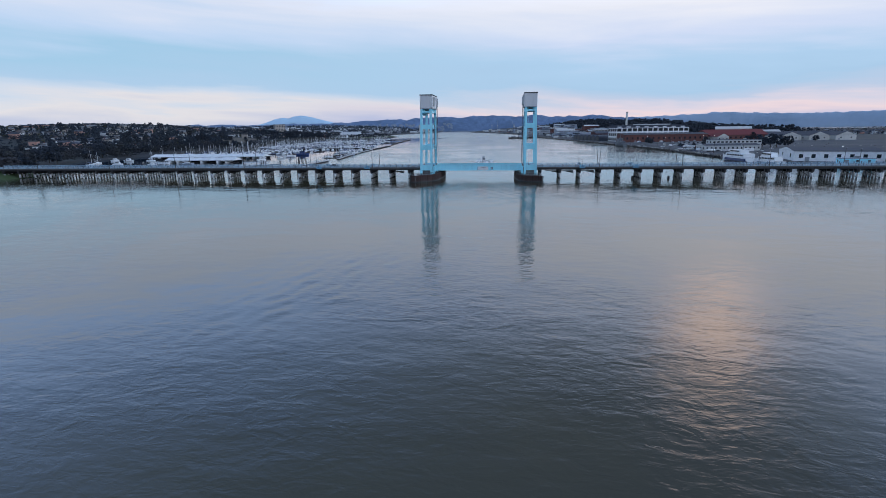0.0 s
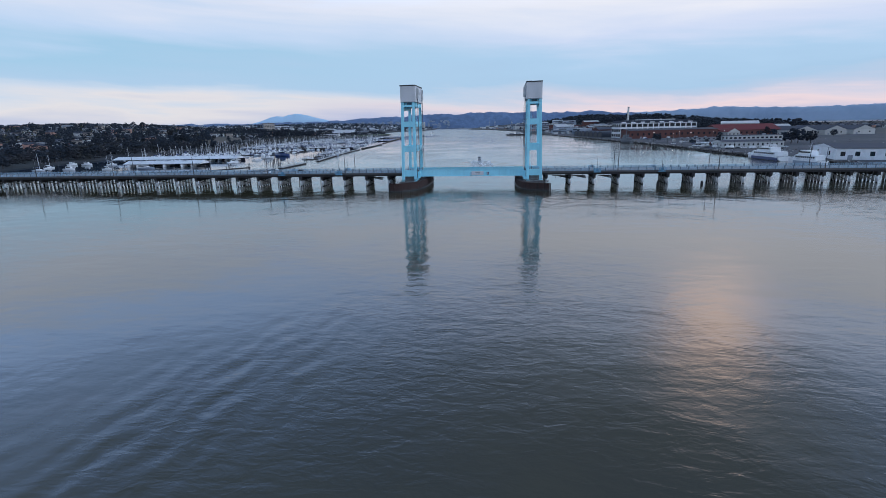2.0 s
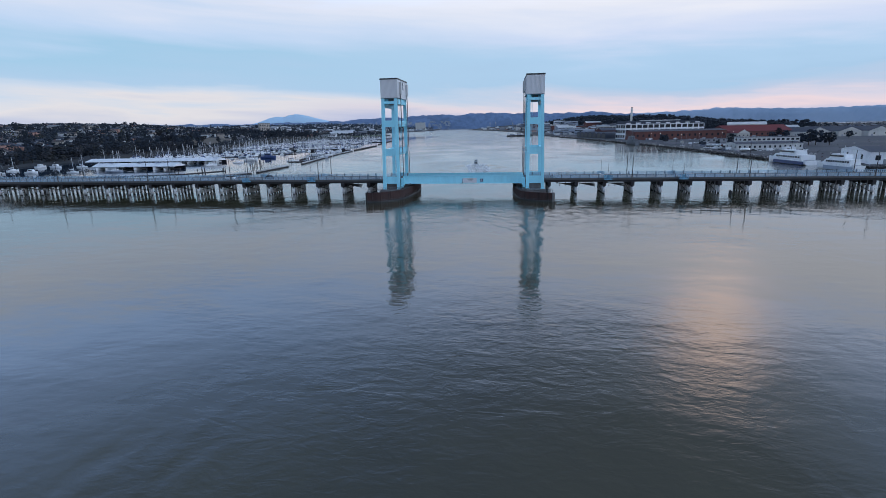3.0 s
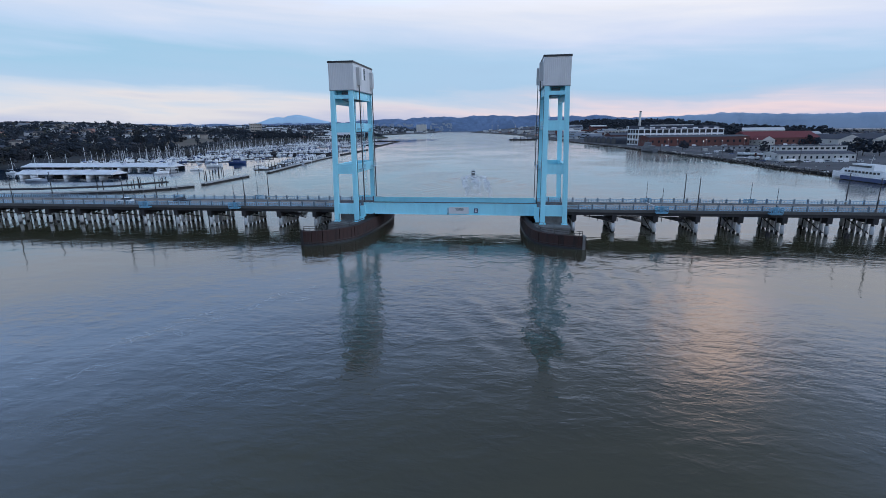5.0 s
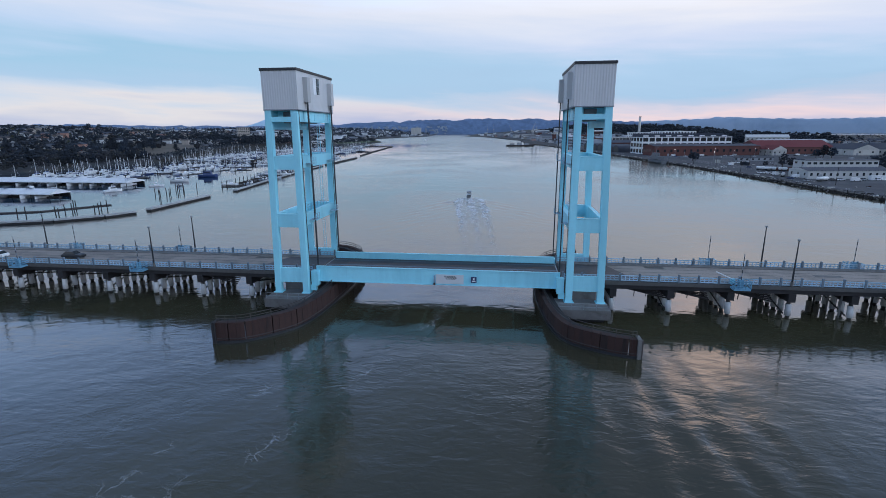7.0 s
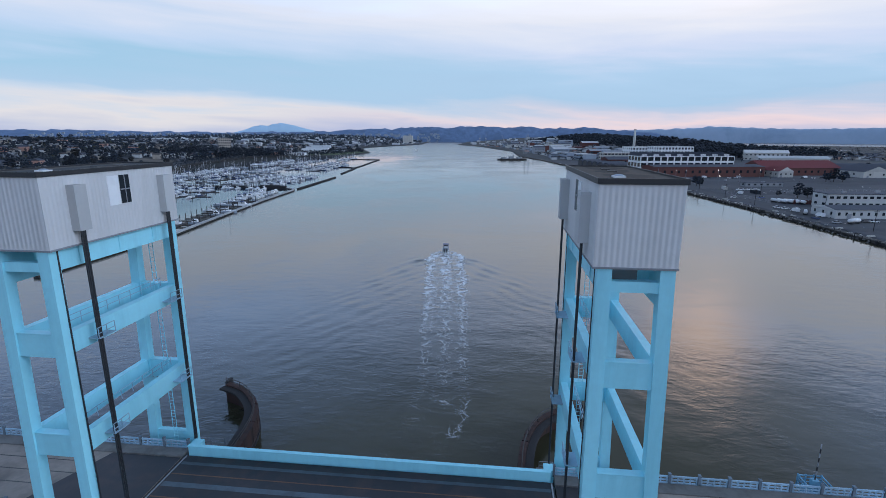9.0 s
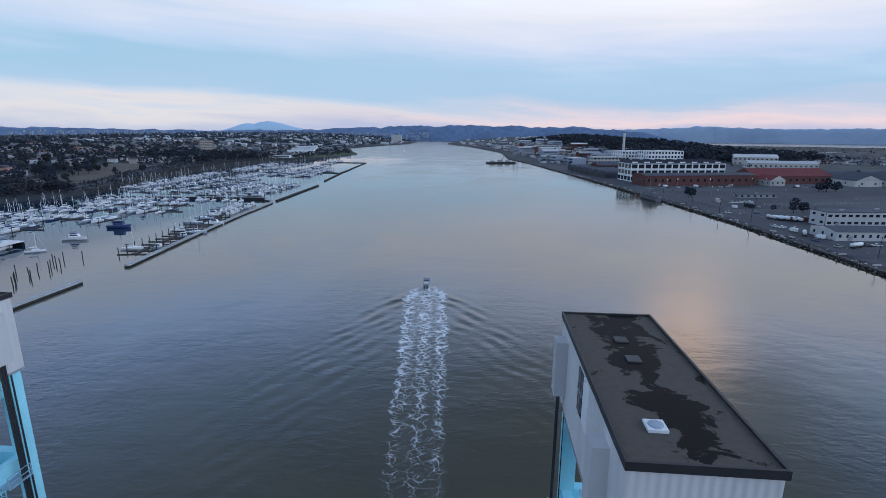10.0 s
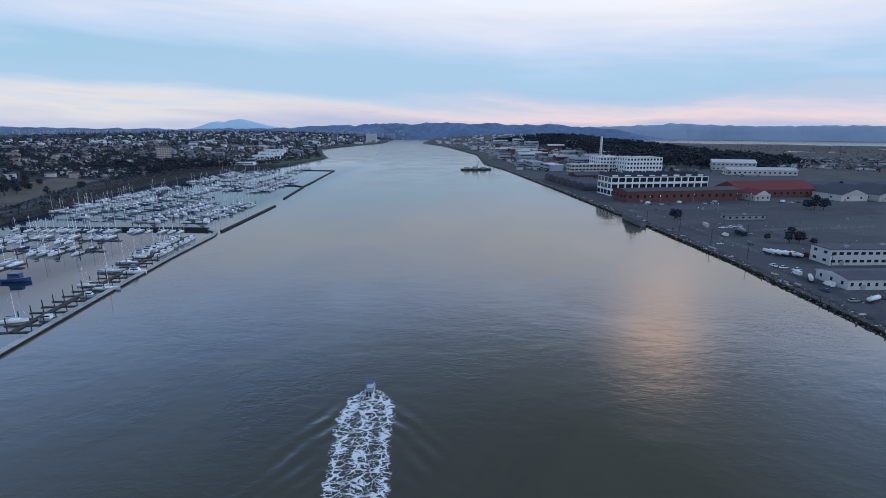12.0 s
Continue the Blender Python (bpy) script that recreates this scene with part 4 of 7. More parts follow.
M_TOWN = ground_material()
YS = list(range(-420, 1000, 18)) + list(range(1000, 2000, 45)) + list(range(2000, 4700, 120))
IN_L = [0, 2, 5, 12, 25, 45, 70, 100, 140, 180, 230, 290, 350, 420, 500, 600, 720, 860, 1000, 1200, 1500, 2000, 2800, 3800]
IN_R = [0, 0.01, 8, 25, 60, 110, 170, 240, 320, 420, 540, 680, 850, 1050, 1300, 1700, 2300, 3200]
land("ground_west", LEFT_SHORE, -1, left_height, M_TOWN, "sloping town ground of dry grass and dark scrub", IN_L, YS)
def yard_material():
    """Patched asphalt with pale tracks near the quay; dark marsh grass further off."""
    m = bpy.data.materials.new("yard_ground")
    m.use_nodes = True
    n = Nodes(m.node_tree)
    pos = n.add("NewGeometry").outputs["Position"]
    xyz = n.add("SeparateXYZ", {0: pos})
    turn = n.add("VectorRotate", {"Vector": pos, "Angle": radians(-9)}, rotation_type="Z_AXIS").outputs[0]
    blocks = n.add("TexVoronoi", {"Vector": n.add("VectorMath", {0: turn, 1: (0.012, 0.022, 0)}, operation="MULTIPLY"), "Scale": 1.0, "Randomness": 0.7}, distance="CHEBYCHEV")
    tone = n.add("SeparateColor", {0: blocks.outputs["Color"]}).outputs[0]
    grain = n.add("TexNoise", {"Vector": pos, "Scale": 0.35, "Detail": 7.0, "Roughness": 0.65}).outputs[0]
    big = n.add("TexNoise", {"Vector": pos, "Scale": 0.018, "Detail": 5.0, "Roughness": 0.6, "Distortion": 0.6}).outputs[0]
    streak = n.add("TexNoise", {"Vector": n.add("VectorMath", {0: turn, 1: (0.02, 0.35, 0)}, operation="MULTIPLY"), "Scale": 1.0, "Detail": 4.0}).outputs[0]
    asphalt = n.ramp(tone, [(0.0, (0.036, 0.040, 0.052)), (0.5, (0.052, 0.057, 0.070)), (1.0, (0.076, 0.079, 0.092))])
    asphalt = n.mix(n.add("MapRange", {0: big, 1: 0.50, 2: 0.72}).outputs[0], asphalt, (0.090, 0.088, 0.090))
    asphalt = n.mix(n.add("MapRange", {0: streak, 1: 0.60, 2: 0.68}).outputs[0], asphalt, (0.100, 0.100, 0.104))
    asphalt = n.mix(n.math("MULTIPLY", grain, 0.5), asphalt, (0.045, 0.046, 0.052))
    marsh = n.ramp(big, [(0.35, (0.030, 0.034, 0.036)), (0.55, (0.050, 0.050, 0.050)), (0.7, (0.080, 0.074, 0.066))])
    far = n.math("MAXIMUM", n.add("MapRange", {0: xyz.outputs[0], 1: 430.0, 2: 640.0}).outputs[0], n.add("MapRange", {0: xyz.outputs[1], 1: 760.0, 2: 1050.0}).outputs[0])
    far = n.add("MapRange", {0: n.math("MULTIPLY_ADD", n.math("SUBTRACT", big, 0.5), 1.2, far), 1: 0.35, 2: 0.65}).outputs[0]
    col = n.mix(far, asphalt, marsh)
    b = n.add("Bump", {"Strength": 0.3, "Distance": 0.3, "Height": grain})
    p = n.add("BsdfPrincipled", {"Base Color": col, "Roughness": 0.92, "Normal": b})
    n.add("OutputMaterial", {0: p})
    return m


land("ground_east", QUAY, 1, right_height, yard_material(), "flat worn asphalt and bare ground of the shipyard", IN_R, YS)


def far_ridge(name, y_at, heights, spread, mat, label, depth=160, seed=1, rough=1.0):
    """A line of hills across the distance; heights: pairs of bearing in degrees and height in metres."""
    verts, faces = [], []
    n = 220
    prof = [(0, 0.0), (0.25, 0.55), (0.5, 0.9), (0.75, 1.0), (1.0, 0.95)]
    for i in range(n + 1):
        b = spread[0] + (spread[1] - spread[0]) * i / n
        h = float(np.interp(b, [p[0] for p in heights], [p[1] for p in heights]))
        h *= 1 + rough * (0.16 * noise.noise((b * 0.45, seed, 0)) + 0.08 * noise.noise((b * 1.7, seed, 3)) + 0.03 * noise.noise((b * 6, seed, 5)))
        for t, f in prof:
            r = y_at + depth * t
            dx, dy = math.sin(radians(b)), math.cos(radians(b))
            wob = 1 + 0.10 * rough * noise.noise((b * 1.3, t * 4, seed))
            verts.append((dx * r, dy * r, max(0.2, h * f * wob) if t else 0.0))
    m = len(prof)
    for i in range(n):
        for k in range(m - 1):
            faces.append((i * m + k, (i + 1) * m + k, (i + 1) * m + k + 1, i * m + k + 1))
    me = bpy.data.meshes.new(name)
    me.from_pydata(verts, [], faces)
    me.materials.append(mat)
    me.polygons.foreach_set("use_smooth", [True] * len(me.polygons))
    return tagged(new(name, me), label, "hills", kind="structure")


# Backdrop ridges; their haze is in the base colours, not in the air.
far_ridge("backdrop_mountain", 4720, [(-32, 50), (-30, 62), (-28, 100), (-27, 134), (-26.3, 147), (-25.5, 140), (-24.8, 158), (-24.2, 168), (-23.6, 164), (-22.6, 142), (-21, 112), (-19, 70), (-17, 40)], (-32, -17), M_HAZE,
          "twin-peaked mountain far on the horizon, tinted pale blue for haze", 60, 9, 0.25)
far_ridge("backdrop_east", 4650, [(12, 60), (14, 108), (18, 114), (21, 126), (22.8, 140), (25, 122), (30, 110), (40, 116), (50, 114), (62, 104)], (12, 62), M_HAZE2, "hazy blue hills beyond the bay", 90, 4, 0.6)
far_ridge("backdrop_hills", 4300, [(-62, 84), (-50, 88), (-44, 92), (-38, 88), (-30, 80), (-22, 88), (-16, 108), (-9, 130), (-2, 138), (6, 128), (12, 118), (17, 80), (20, 30), (22, 2)], (-62, 22), M_HAZEHILL,
          "long wooded hills behind the town, tinted blue-grey for haze", 260, 2)


def marsh():
    """The dark flats between the shipyard and the bay, with a strip of open water left in them."""
    g = Shape()
    bearings = [19 + 0.5 * k for k in range(88)]
    rows = 30
    for b in bearings:
        edge = 3250 + 260 * noise.noise((b * 0.12, 1, 0)) + 90 * noise.noise((b * 0.7, 2, 0))
        for k in range(rows):
            r = 1150 + (edge - 1150) * k / (rows - 1)
            g.v.append((r * math.sin(radians(b)), r * math.cos(radians(b)), WATER + 0.5 + 0.25 * noise.noise((b, k * 0.7, 3))))
    for i in range(len(bearings) - 1):
        for k in range(rows - 1):
            b, r = bearings[i], 1150 + 2100 * k / (rows - 1)
            if abs(r - 2150) < 60 + 30 * math.sin(b * 2) and 32 < b < 37.5 or abs(r - 2700) < 40 and 38 < b < 45:
                continue
            a = i * rows + k
            g.f.append((a, a + rows, a + rows + 1, a + 1))
    solid("marsh", g, M_MARSH, "dark brown tidal marsh flats beside the bay", "ground", kind="structure")


marsh()


def hillside_houses(name, count, label, seed):
    """Pale specks of houses on the far hillsides behind the town."""
    r = random.Random(seed)
    g = Shape()
    for k in range(count):
        b, f = r.uniform(-46, -6), r.random() ** 1.4
        q = 4290 - 120 * f
        x, y, z = q * math.sin(radians(b)), q * math.cos(radians(b)), 14 + 58 * (1 - f)
        w = r.uniform(4, 12)
        g.box(x - w, x + w, y - 5, y + 5, z - 8, z + r.uniform(2, 5))
    solid(name, g, M_BLUEGREY, label, "distant houses", kind="stuff")


hillside_houses("hillside_houses", 420, "pale specks of houses on the far hillside", 23)

# grassy point at the west end of the bridge, with the bridge's embankment
def embankment():
    g = Shape()
    g.smooth = True
    rows = []
    for i in range(14):
        x = -262 - i * 22
        ring = []
        for k in range(11):
            y = -34 + k * 6.6
            f = max(0.0, 1 - abs(y - YC) / 34) * min(1.0, (i + 0.4) / 2.2)
            ring.append((x, y, 1.0 + 6.8 * min(1.0, f * 1.55) + 0.35 * noise.noise((x * 0.06, y * 0.12, 1))))
        rows.append(ring)
    for i, r in enumerate(rows):
        g.v += r
        if i:
            for k in range(10):
                a = (i - 1) * 11 + k
                g.f.append((a, a + 11, a + 12, a + 1))
    solid("embankment", g, M_GRASS, "green grassy bank at the landward end of the bridge", "ground", kind="structure")
    h = Shape()
    for i in range(8):
        h.v += [(225 + i * 20, -26, 1.0), (225 + i * 20, -8, 7.6), (225 + i * 20, 9, 7.6), (225 + i * 20, 27, 1.0)]
        if i:
            for k in range(3):
                a = (i - 1) * 4 + k
                h.f.append((a, a + 4, a + 5, a + 1))
    solid("embankment_east", h, M_YARD, "worn bank at the shipyard end of the bridge", "ground", kind="structure")


embankment()


def wall_path(name, pts, width, z0, z1, mat, cap_mat, label, category, step=10.0, kind=""):
    """A low wall along a line, in panels, with a capping."""
    t = thing(name, 0, 0, 0, 0, label, category, kind=kind)
    for i in range(len(pts) - 1):
        a, b = Vector((*pts[i], 0)), Vector((*pts[i + 1], 0))
        n = max(1, round((b - a).length / step))
        d = (b - a).normalized()
        nrm = Vector((-d.y, d.x, 0))
        for k in range(n):
            p, q = a.lerp(b, k / n), a.lerp(b, (k + 1) / n) - d * 0.06
            o = [p - nrm * width / 2, q - nrm * width / 2, q + nrm * width / 2, p + nrm * width / 2]
            s = Shape()
            s.prism([(v.x, v.y) for v in o], z0, z1 - 0.5)
            w = part("wall_panel", s, mat, t)
            o = [p - nrm * (width / 2 + 0.12), q - nrm * (width / 2 + 0.12), q + nrm * (width / 2 + 0.12), p + nrm * (width / 2 + 0.12)]
            c = Shape()
            c.prism([(v.x, v.y) for v in o], z1 - 0.5, z1)
            part("capping", c, cap_mat, w)
    return t


# ---------------------------------------------------------------- quay wall
def quay():
    t = thing("quay_wall", 0, 0, 0, 0, "dark weathered quay wall with timber fender piles", "quay wall", kind="structure")
    ys = [p for p in QUAY if p[0] >= 40 and p[0] <= 1500]
    for (ya, xa), (yb, xb) in zip(ys, ys[1:]):
        n = max(1, round((yb - ya) / 24))
        for k in range(n):
            y0, y1 = ya + (yb - ya) * k / n, ya + (yb - ya) * (k + 1) / n
            x0, x1 = xa + (xb - xa) * k / n, xa + (xb - xa) * (k + 1) / n
            s = Shape()
            s.prism([(x0 - 0.6, y0), (x0 + 2.2, y0), (x1 + 2.2, y1 - 0.05), (x1 - 0.6, y1 - 0.05)], -1, QUAY_Z - 0.35)
            w = part("wall_panel", s, M_TIMBER, t)
            c = Shape()
            c.prism([(x0 - 0.8, y0), (x0 + 2.6, y0), (x1 + 2.6, y1 - 0.05), (x1 - 0.8, y1 - 0.05)], QUAY_Z - 0.35, QUAY_Z + 0.12)
            part("capping", c, M_RIPRAP, w)
    n = 0
    y = 60.0
    while y < 640 and n < 240:
        x = shore(QUAY, y)
        p = Shape()
        h = 0.2 + 1.2 * rng.random() ** 3
        p.tube((x - 0.95, y, -1), (x - 0.95, y, QUAY_Z + h), 0.2, n=6)
        part("fender_pile", p, M_TIMBER, t)
        y += 3.6 + rng.random() * 1.6
        n += 1
    for k in range(24):
        y = 110 + k * 19 + rng.uniform(-3, 3)
        x = shore(QUAY, y) + rng.uniform(2.8, 6.0)
        m = pose(x, y, QUAY_Z + 0.1, 0, 0, rng.uniform(0, 360))
        b = thing("timber_pile", 0, 0, 0, 0, "loose stack of pale weathered timbers on the quay", "timber stack", "quay clutter")
        b.matrix_basis = m
        for j in range(3):
            s = Shape()
            s.box(-1.6, 1.6, -0.6 + j * 0.42, -0.25 + j * 0.42, 0, 0.3 + 0.25 * (j == 1))
            part("timber", s, M_PALE if k % 3 else M_CONC, b)


quay()


def strip(name, line, sign, d0, d1, ya, yb, height, lift, mat, label):
    """A band of ground that follows a shore."""
    g = Shape()
    n = int((yb - ya) / 9)
    cols = max(2, int(abs(d1 - d0) / 8) + 1)
    for i in range(n + 1):
        y = ya + (yb - ya) * i / n
        for k in range(cols):
            d = d0 + (d1 - d0) * k / (cols - 1)
            x = shore(line, y) + sign * d
            g.v.append((x, y, height(x, y) + lift))
    for i in range(n):
        for k in range(cols - 1):
            q = (i * cols + k, i * cols + k + 1, (i + 1) * cols + k + 1, (i + 1) * cols + k)
            g.f.append(q if sign > 0 else tuple(reversed(q)))
    return solid(name, g, mat, label, "ground", kind="structure")


M_FIELD = material("dry_field", (0.125, 0.102, 0.078), 0.95, vary=0.3, scale=0.2, stain=(0.04, 0.042, 0.025), stain_amount=0.7, stain_scale=0.03, per_object=0.0)
strip("field", LEFT_SHORE, -1, 38, 92, 404, 606, left_height, 0.45, M_FIELD, "brown dry grass field beside the marina")
strip("road_shore", LEFT_SHORE, -1, 18, 27, 372, 1000, left_height, 0.45, M_ASPHALT, "narrow asphalt road along the marina shore")
strip("parking_lot", LEFT_SHORE, -1, 108, 150, 400, 470, left_height, 0.45, M_SEAM, "grey asphalt parking lot")
strip("lawn", LEFT_SHORE, -1, 8, 70, 1010, 1330, left_height, 0.45, M_GRASS, "green lawn on the waterfront")
strip("road_quay", QUAY, 1, 12, 18, 70, 900, right_height, 0.06, M_ASPHALT, "grey quay road along the waterfront")

# ---------------------------------------------------------------- boats
def hull(L, B, H, mat, bow=0.9, transom=0.72):
    """A planked hull, pointed in front; length along x, bow at +x."""
    s = Shape()
    s.smooth = False
    rings = []
    for k in range(9):
        f = k / 8
        x = -L / 2 + L * f
        w = B / 2 * (transom + (1 - transom) * math.sin(min(1, f / 0.5) * math.pi / 2)) if f < 0.5 else B / 2 * max(0.03, math.cos((f - 0.5) / 0.5 * math.pi / 2) ** bow)
        top = H * (1 + 0.30 * f * f)
        rings.append([(x, -w, top), (x, -w * 0.93, H * 0.35), (x, -w * 0.55, -0.35), (x, w * 0.55, -0.35), (x, w * 0.93, H * 0.35), (x, w, top)])
    return s.rings(rings)


def deck_plate(L, B, H, transom=0.72, drop=0.05):
    s = Shape()
    up, lo = [], []
    for k in range(9):
        f = k / 8
        x = -L / 2 + L * f
        w = B / 2 * (transom + (1 - transom) * math.sin(min(1, f / 0.5) * math.pi / 2)) if f < 0.5 else B / 2 * max(0.03, math.cos((f - 0.5) / 0.5 * math.pi / 2) ** 0.9)
        top = H * (1 + 0.30 * f * f) - drop
        up.append((x, -w * 0.9, top))
        lo.append((x, w * 0.9, top))
    s.rings([[(a[0], a[1], a[2]), (b[0], b[1], b[2]), (b[0], b[1], b[2] + 0.08), (a[0], a[1], a[2] + 0.08)] for a, b in zip(up, lo)])
    return s


def paint_deck(ob, mat):
    """Gives the upper faces of a hull their own colour."""
    ob.data.materials.append(mat)
    for k in range(8):
        ob.data.polygons[k * 6 + 5].material_index = 1


def house_block(x0, x1, w, z0, z1, rake=0.25):
    s = Shape()
    s.rings([[(x0, -w / 2, z0), (x1, -w / 2 * 0.85, z0), (x1, w / 2 * 0.85, z0), (x0, w / 2, z0)],
             [(x0 + 0.1, -w / 2 * 0.92, z1), (x1 - rake, -w / 2 * 0.75, z1), (x1 - rake, w / 2 * 0.75, z1), (x0 + 0.1, w / 2 * 0.92, z1)]])
    return s


def sailboat(L, mat, label, sail=M_WHITE, deck=M_DECK):
    B, H = L * 0.28, L * 0.095
    t = thing("sailboat", 0, 0, -50, 0, label, "sailboat", "boats in the marina")
    h = part("hull", hull(L, B, H, mat), mat, t)
    paint_deck(h, deck)
    part("cabin", house_block(-L * 0.16, L * 0.2, B * 0.6, H * 1.0, H * 1.0 + 0.62), M_WHITE, t)
    m = Shape()
    m.tube((L * 0.08, 0, H), (L * 0.08, 0, H + L * 1.12), 0.12, 0.08, 6)
    m.beam((L * 0.08, -B * 0.3, H + L * 0.7), (L * 0.08, B * 0.3, H + L * 0.7), 0.06, 0.06)
    m.tube((L * 0.07, 0, H + 1.4), (-L * 0.33, 0, H + 1.35), 0.08, n=6)
    for a, z in (((L * 0.49, 0), H * 1.3), ((-L * 0.49, 0), H)):
        m.tube((a[0], a[1], z), (L * 0.08, 0, H + L * 1.1), 0.02, n=3)
    part("mast", m, M_WHITE, t)
    f = Shape()
    f.smooth = True
    f.tube((L * 0.06, 0, H + 1.62), (-L * 0.31, 0, H + 1.52), 0.20, 0.13, 8)
    part("furled_sail", f, sail, t)
    return t


def motorboat(L, mat, label, bridge=True, deck=M_DECK):
    B, H = L * 0.33, L * 0.13
    t = thing("motor_cruiser", 0, 0, -50, 0, label, "motorboat", "boats in the marina")
    h = part("hull", hull(L, B, H, mat, 0.7, 0.9), mat, t)
    paint_deck(h, deck)
    c = part("cabin", house_block(-L * 0.22, L * 0.22, B * 0.78, H, H + 1.5, 0.7), M_WHITE, t)
    w = Shape()
    w.rings([[(-L * 0.15, -B * 0.395, H + 0.70), (L * 0.165, -B * 0.345, H + 0.70), (L * 0.165, B * 0.345, H + 0.70), (-L * 0.15, B * 0.395, H + 0.70)],
             [(-L * 0.15, -B * 0.385, H + 1.25), (L * 0.148, -B * 0.332, H + 1.25), (L * 0.148, B * 0.332, H + 1.25), (-L * 0.15, B * 0.385, H + 1.25)]])
    part("window_band", w, M_GLASS, c)
    if bridge:
        k = house_block(-L * 0.14, L * 0.08, B * 0.6, H + 1.5, H + 2.25, 0.35)
        k.box(-L * 0.16, L * 0.04, -B * 0.3, B * 0.3, H + 3.15, H + 3.25)
        for x in (-L * 0.14, L * 0.02):
            for y in (-B * 0.27, B * 0.27):
                k.tube((x, y, H + 2.0), (x, y, H + 3.2), 0.03, n=4)
        part("flybridge", k, M_NAVY, t)
    return t


BOATS = [sailboat(8, M_WHITE, "white moored sailboat with bare mast and furled sail"),
         sailboat(9.6, M_WHITE, "white moored sailboat with tall mast and blue sail cover", M_NAVY),
         sailboat(8.8, M_NAVY, "dark blue moored sailboat with timber deck and bare mast", M_NAVY, M_DOCK),
         sailboat(11.5, M_BLUEGREY, "grey-blue moored sailboat with tall bare mast"),
         motorboat(8.8, M_WHITE, "white cabin cruiser moored in its slip", False),
         motorboat(10.8, M_WHITE, "white flybridge motor cruiser with blue canopy"),
         motorboat(7, M_BLUEGREY, "small dark-decked grey cabin boat moored in its slip", False, M_DOCK)]
BOAT_LEN = [8, 9.6, 8.8, 11.5, 8.8, 10.8, 7]
FRESH = set(range(len(BOATS)))


def put_boat(kind, x, y, turn):
    m = pose(x, y, WATER, 0, 0, turn)
    if kind in FRESH:
        FRESH.discard(kind)
        BOATS[kind].matrix_basis = m
        return BOATS[kind]
    return copy_thing(BOATS[kind], m)


def dock(x0, y0, x1, y1, fill, slip=6.3, finger=8.5, sides=(-1, 1), every=1, tall=3.2, pick=None):
    """A floating dock with fingers, piles and the boats that lie in its slips."""
    a, b = Vector((x0, y0, 0)), Vector((x1, y1, 0))
    d = (b - a).normalized()
    nrm = Vector((-d.y, d.x, 0))
    ang = math.degrees(math.atan2(d.y, d.x))
    L = (b - a).length
    t = thing("floating_dock", x0, y0, WATER, ang, "grey timber floating dock with finger piers and dark guide piles", "dock", "marina docks")
    s = Shape()
    s.box(0, L, -0.9, 0.9, -0.3, 0.45)
    part("walkway", s, M_DOCK, t)
    n = int(L / (slip * 2))
    pile = Shape()
    pile.tube((0, 0, -3), (0, 0, tall), 0.22, 0.18, 6)
    pm = pile.mesh("guide_post", M_TIMBER)
    fs = Shape()
    fs.box(-0.4, 0.4, 0, finger, -0.2, 0.35)
    fm = fs.mesh("finger", M_DOCK)
    for k in range(n + 1):
        u = k * slip * 2
        for sd in sides:
            f = part("finger", fm, None, t)
            f.location, f.rotation_euler = (u, sd * 0.9, 0), (0, 0, 0 if sd > 0 else math.pi)
            p = part("guide_post", pm, None, t)
            p.location = (u + 0.5, sd * (finger + 0.7), 0)
            for h in (0, 1):
                if rng.random() < fill and k < n:
                    kind = pick(rng) if pick else rng.choice((0, 1, 1, 2, 2, 3, 3, 4, 4, 5, 5, 6, 6))
                    uu = u + slip * (0.5 + h) + rng.uniform(-0.3, 0.3)
                    c = a + d * uu + nrm * sd * (1.6 + BOAT_LEN[kind] / 2)
                    put_boat(kind, c.x, c.y, ang + 90 * sd + (180 if rng.random() < 0.3 else 0))
    return t


# upper basin: docks along the channel
dock(-193, 388, -193, 495, 0.8)
dock(-232, 388, -229, 500, 0.8)
dock(-268, 392, -262, 545, 0.25)
dock(-302, 398, -288, 690, 0.72)
dock(-338, 428, -352, 640, 0.72)
dock(-221, 572, -230, 735, 0.72)
dock(-258, 590, -262, 800, 0.6)
dock(-318, 705, -312, 880, 0.6)
dock(-355, 690, -372, 880, 0.6)
dock(-275, 850, -285, 960, 0.7)
# lower basin: docks across
dock(-290, 324, -205, 325, 0.6)
dock(-305, 294, -195, 296, 0.7)
dock(-320, 262, -212, 258, 0.7)
dock(-330, 228, -232, 224, 0.7)
dock(-142, 176, -158, 278, 0.10, slip=3.4, finger=6.0)
dock(-160, 282, -168, 340, 0.9, slip=4.6, finger=7.0, sides=(1,), pick=lambda r: r.choice((4, 5, 5, 6, 1)))
for k in range(7):
    put_boat(rng.choice((4, 6)), -155.2 - k * 1.05, 284 + k * 8.2, 98)
for k in range(22):
    if rng.random() < 0.85:
        kd = rng.choice((0, 1, 0, 3, 4, 2))
        put_boat(kd, -306 + k * 5.9, 359 - BOAT_LEN[kd] / 2, 90 + rng.uniform(-4, 4))
# the ketch and the blue work boat that lie alone
put_boat(3, -228, 290, 15)
put_boat(5, -194, 203, 20)
put_boat(1, -150, 186, 18)


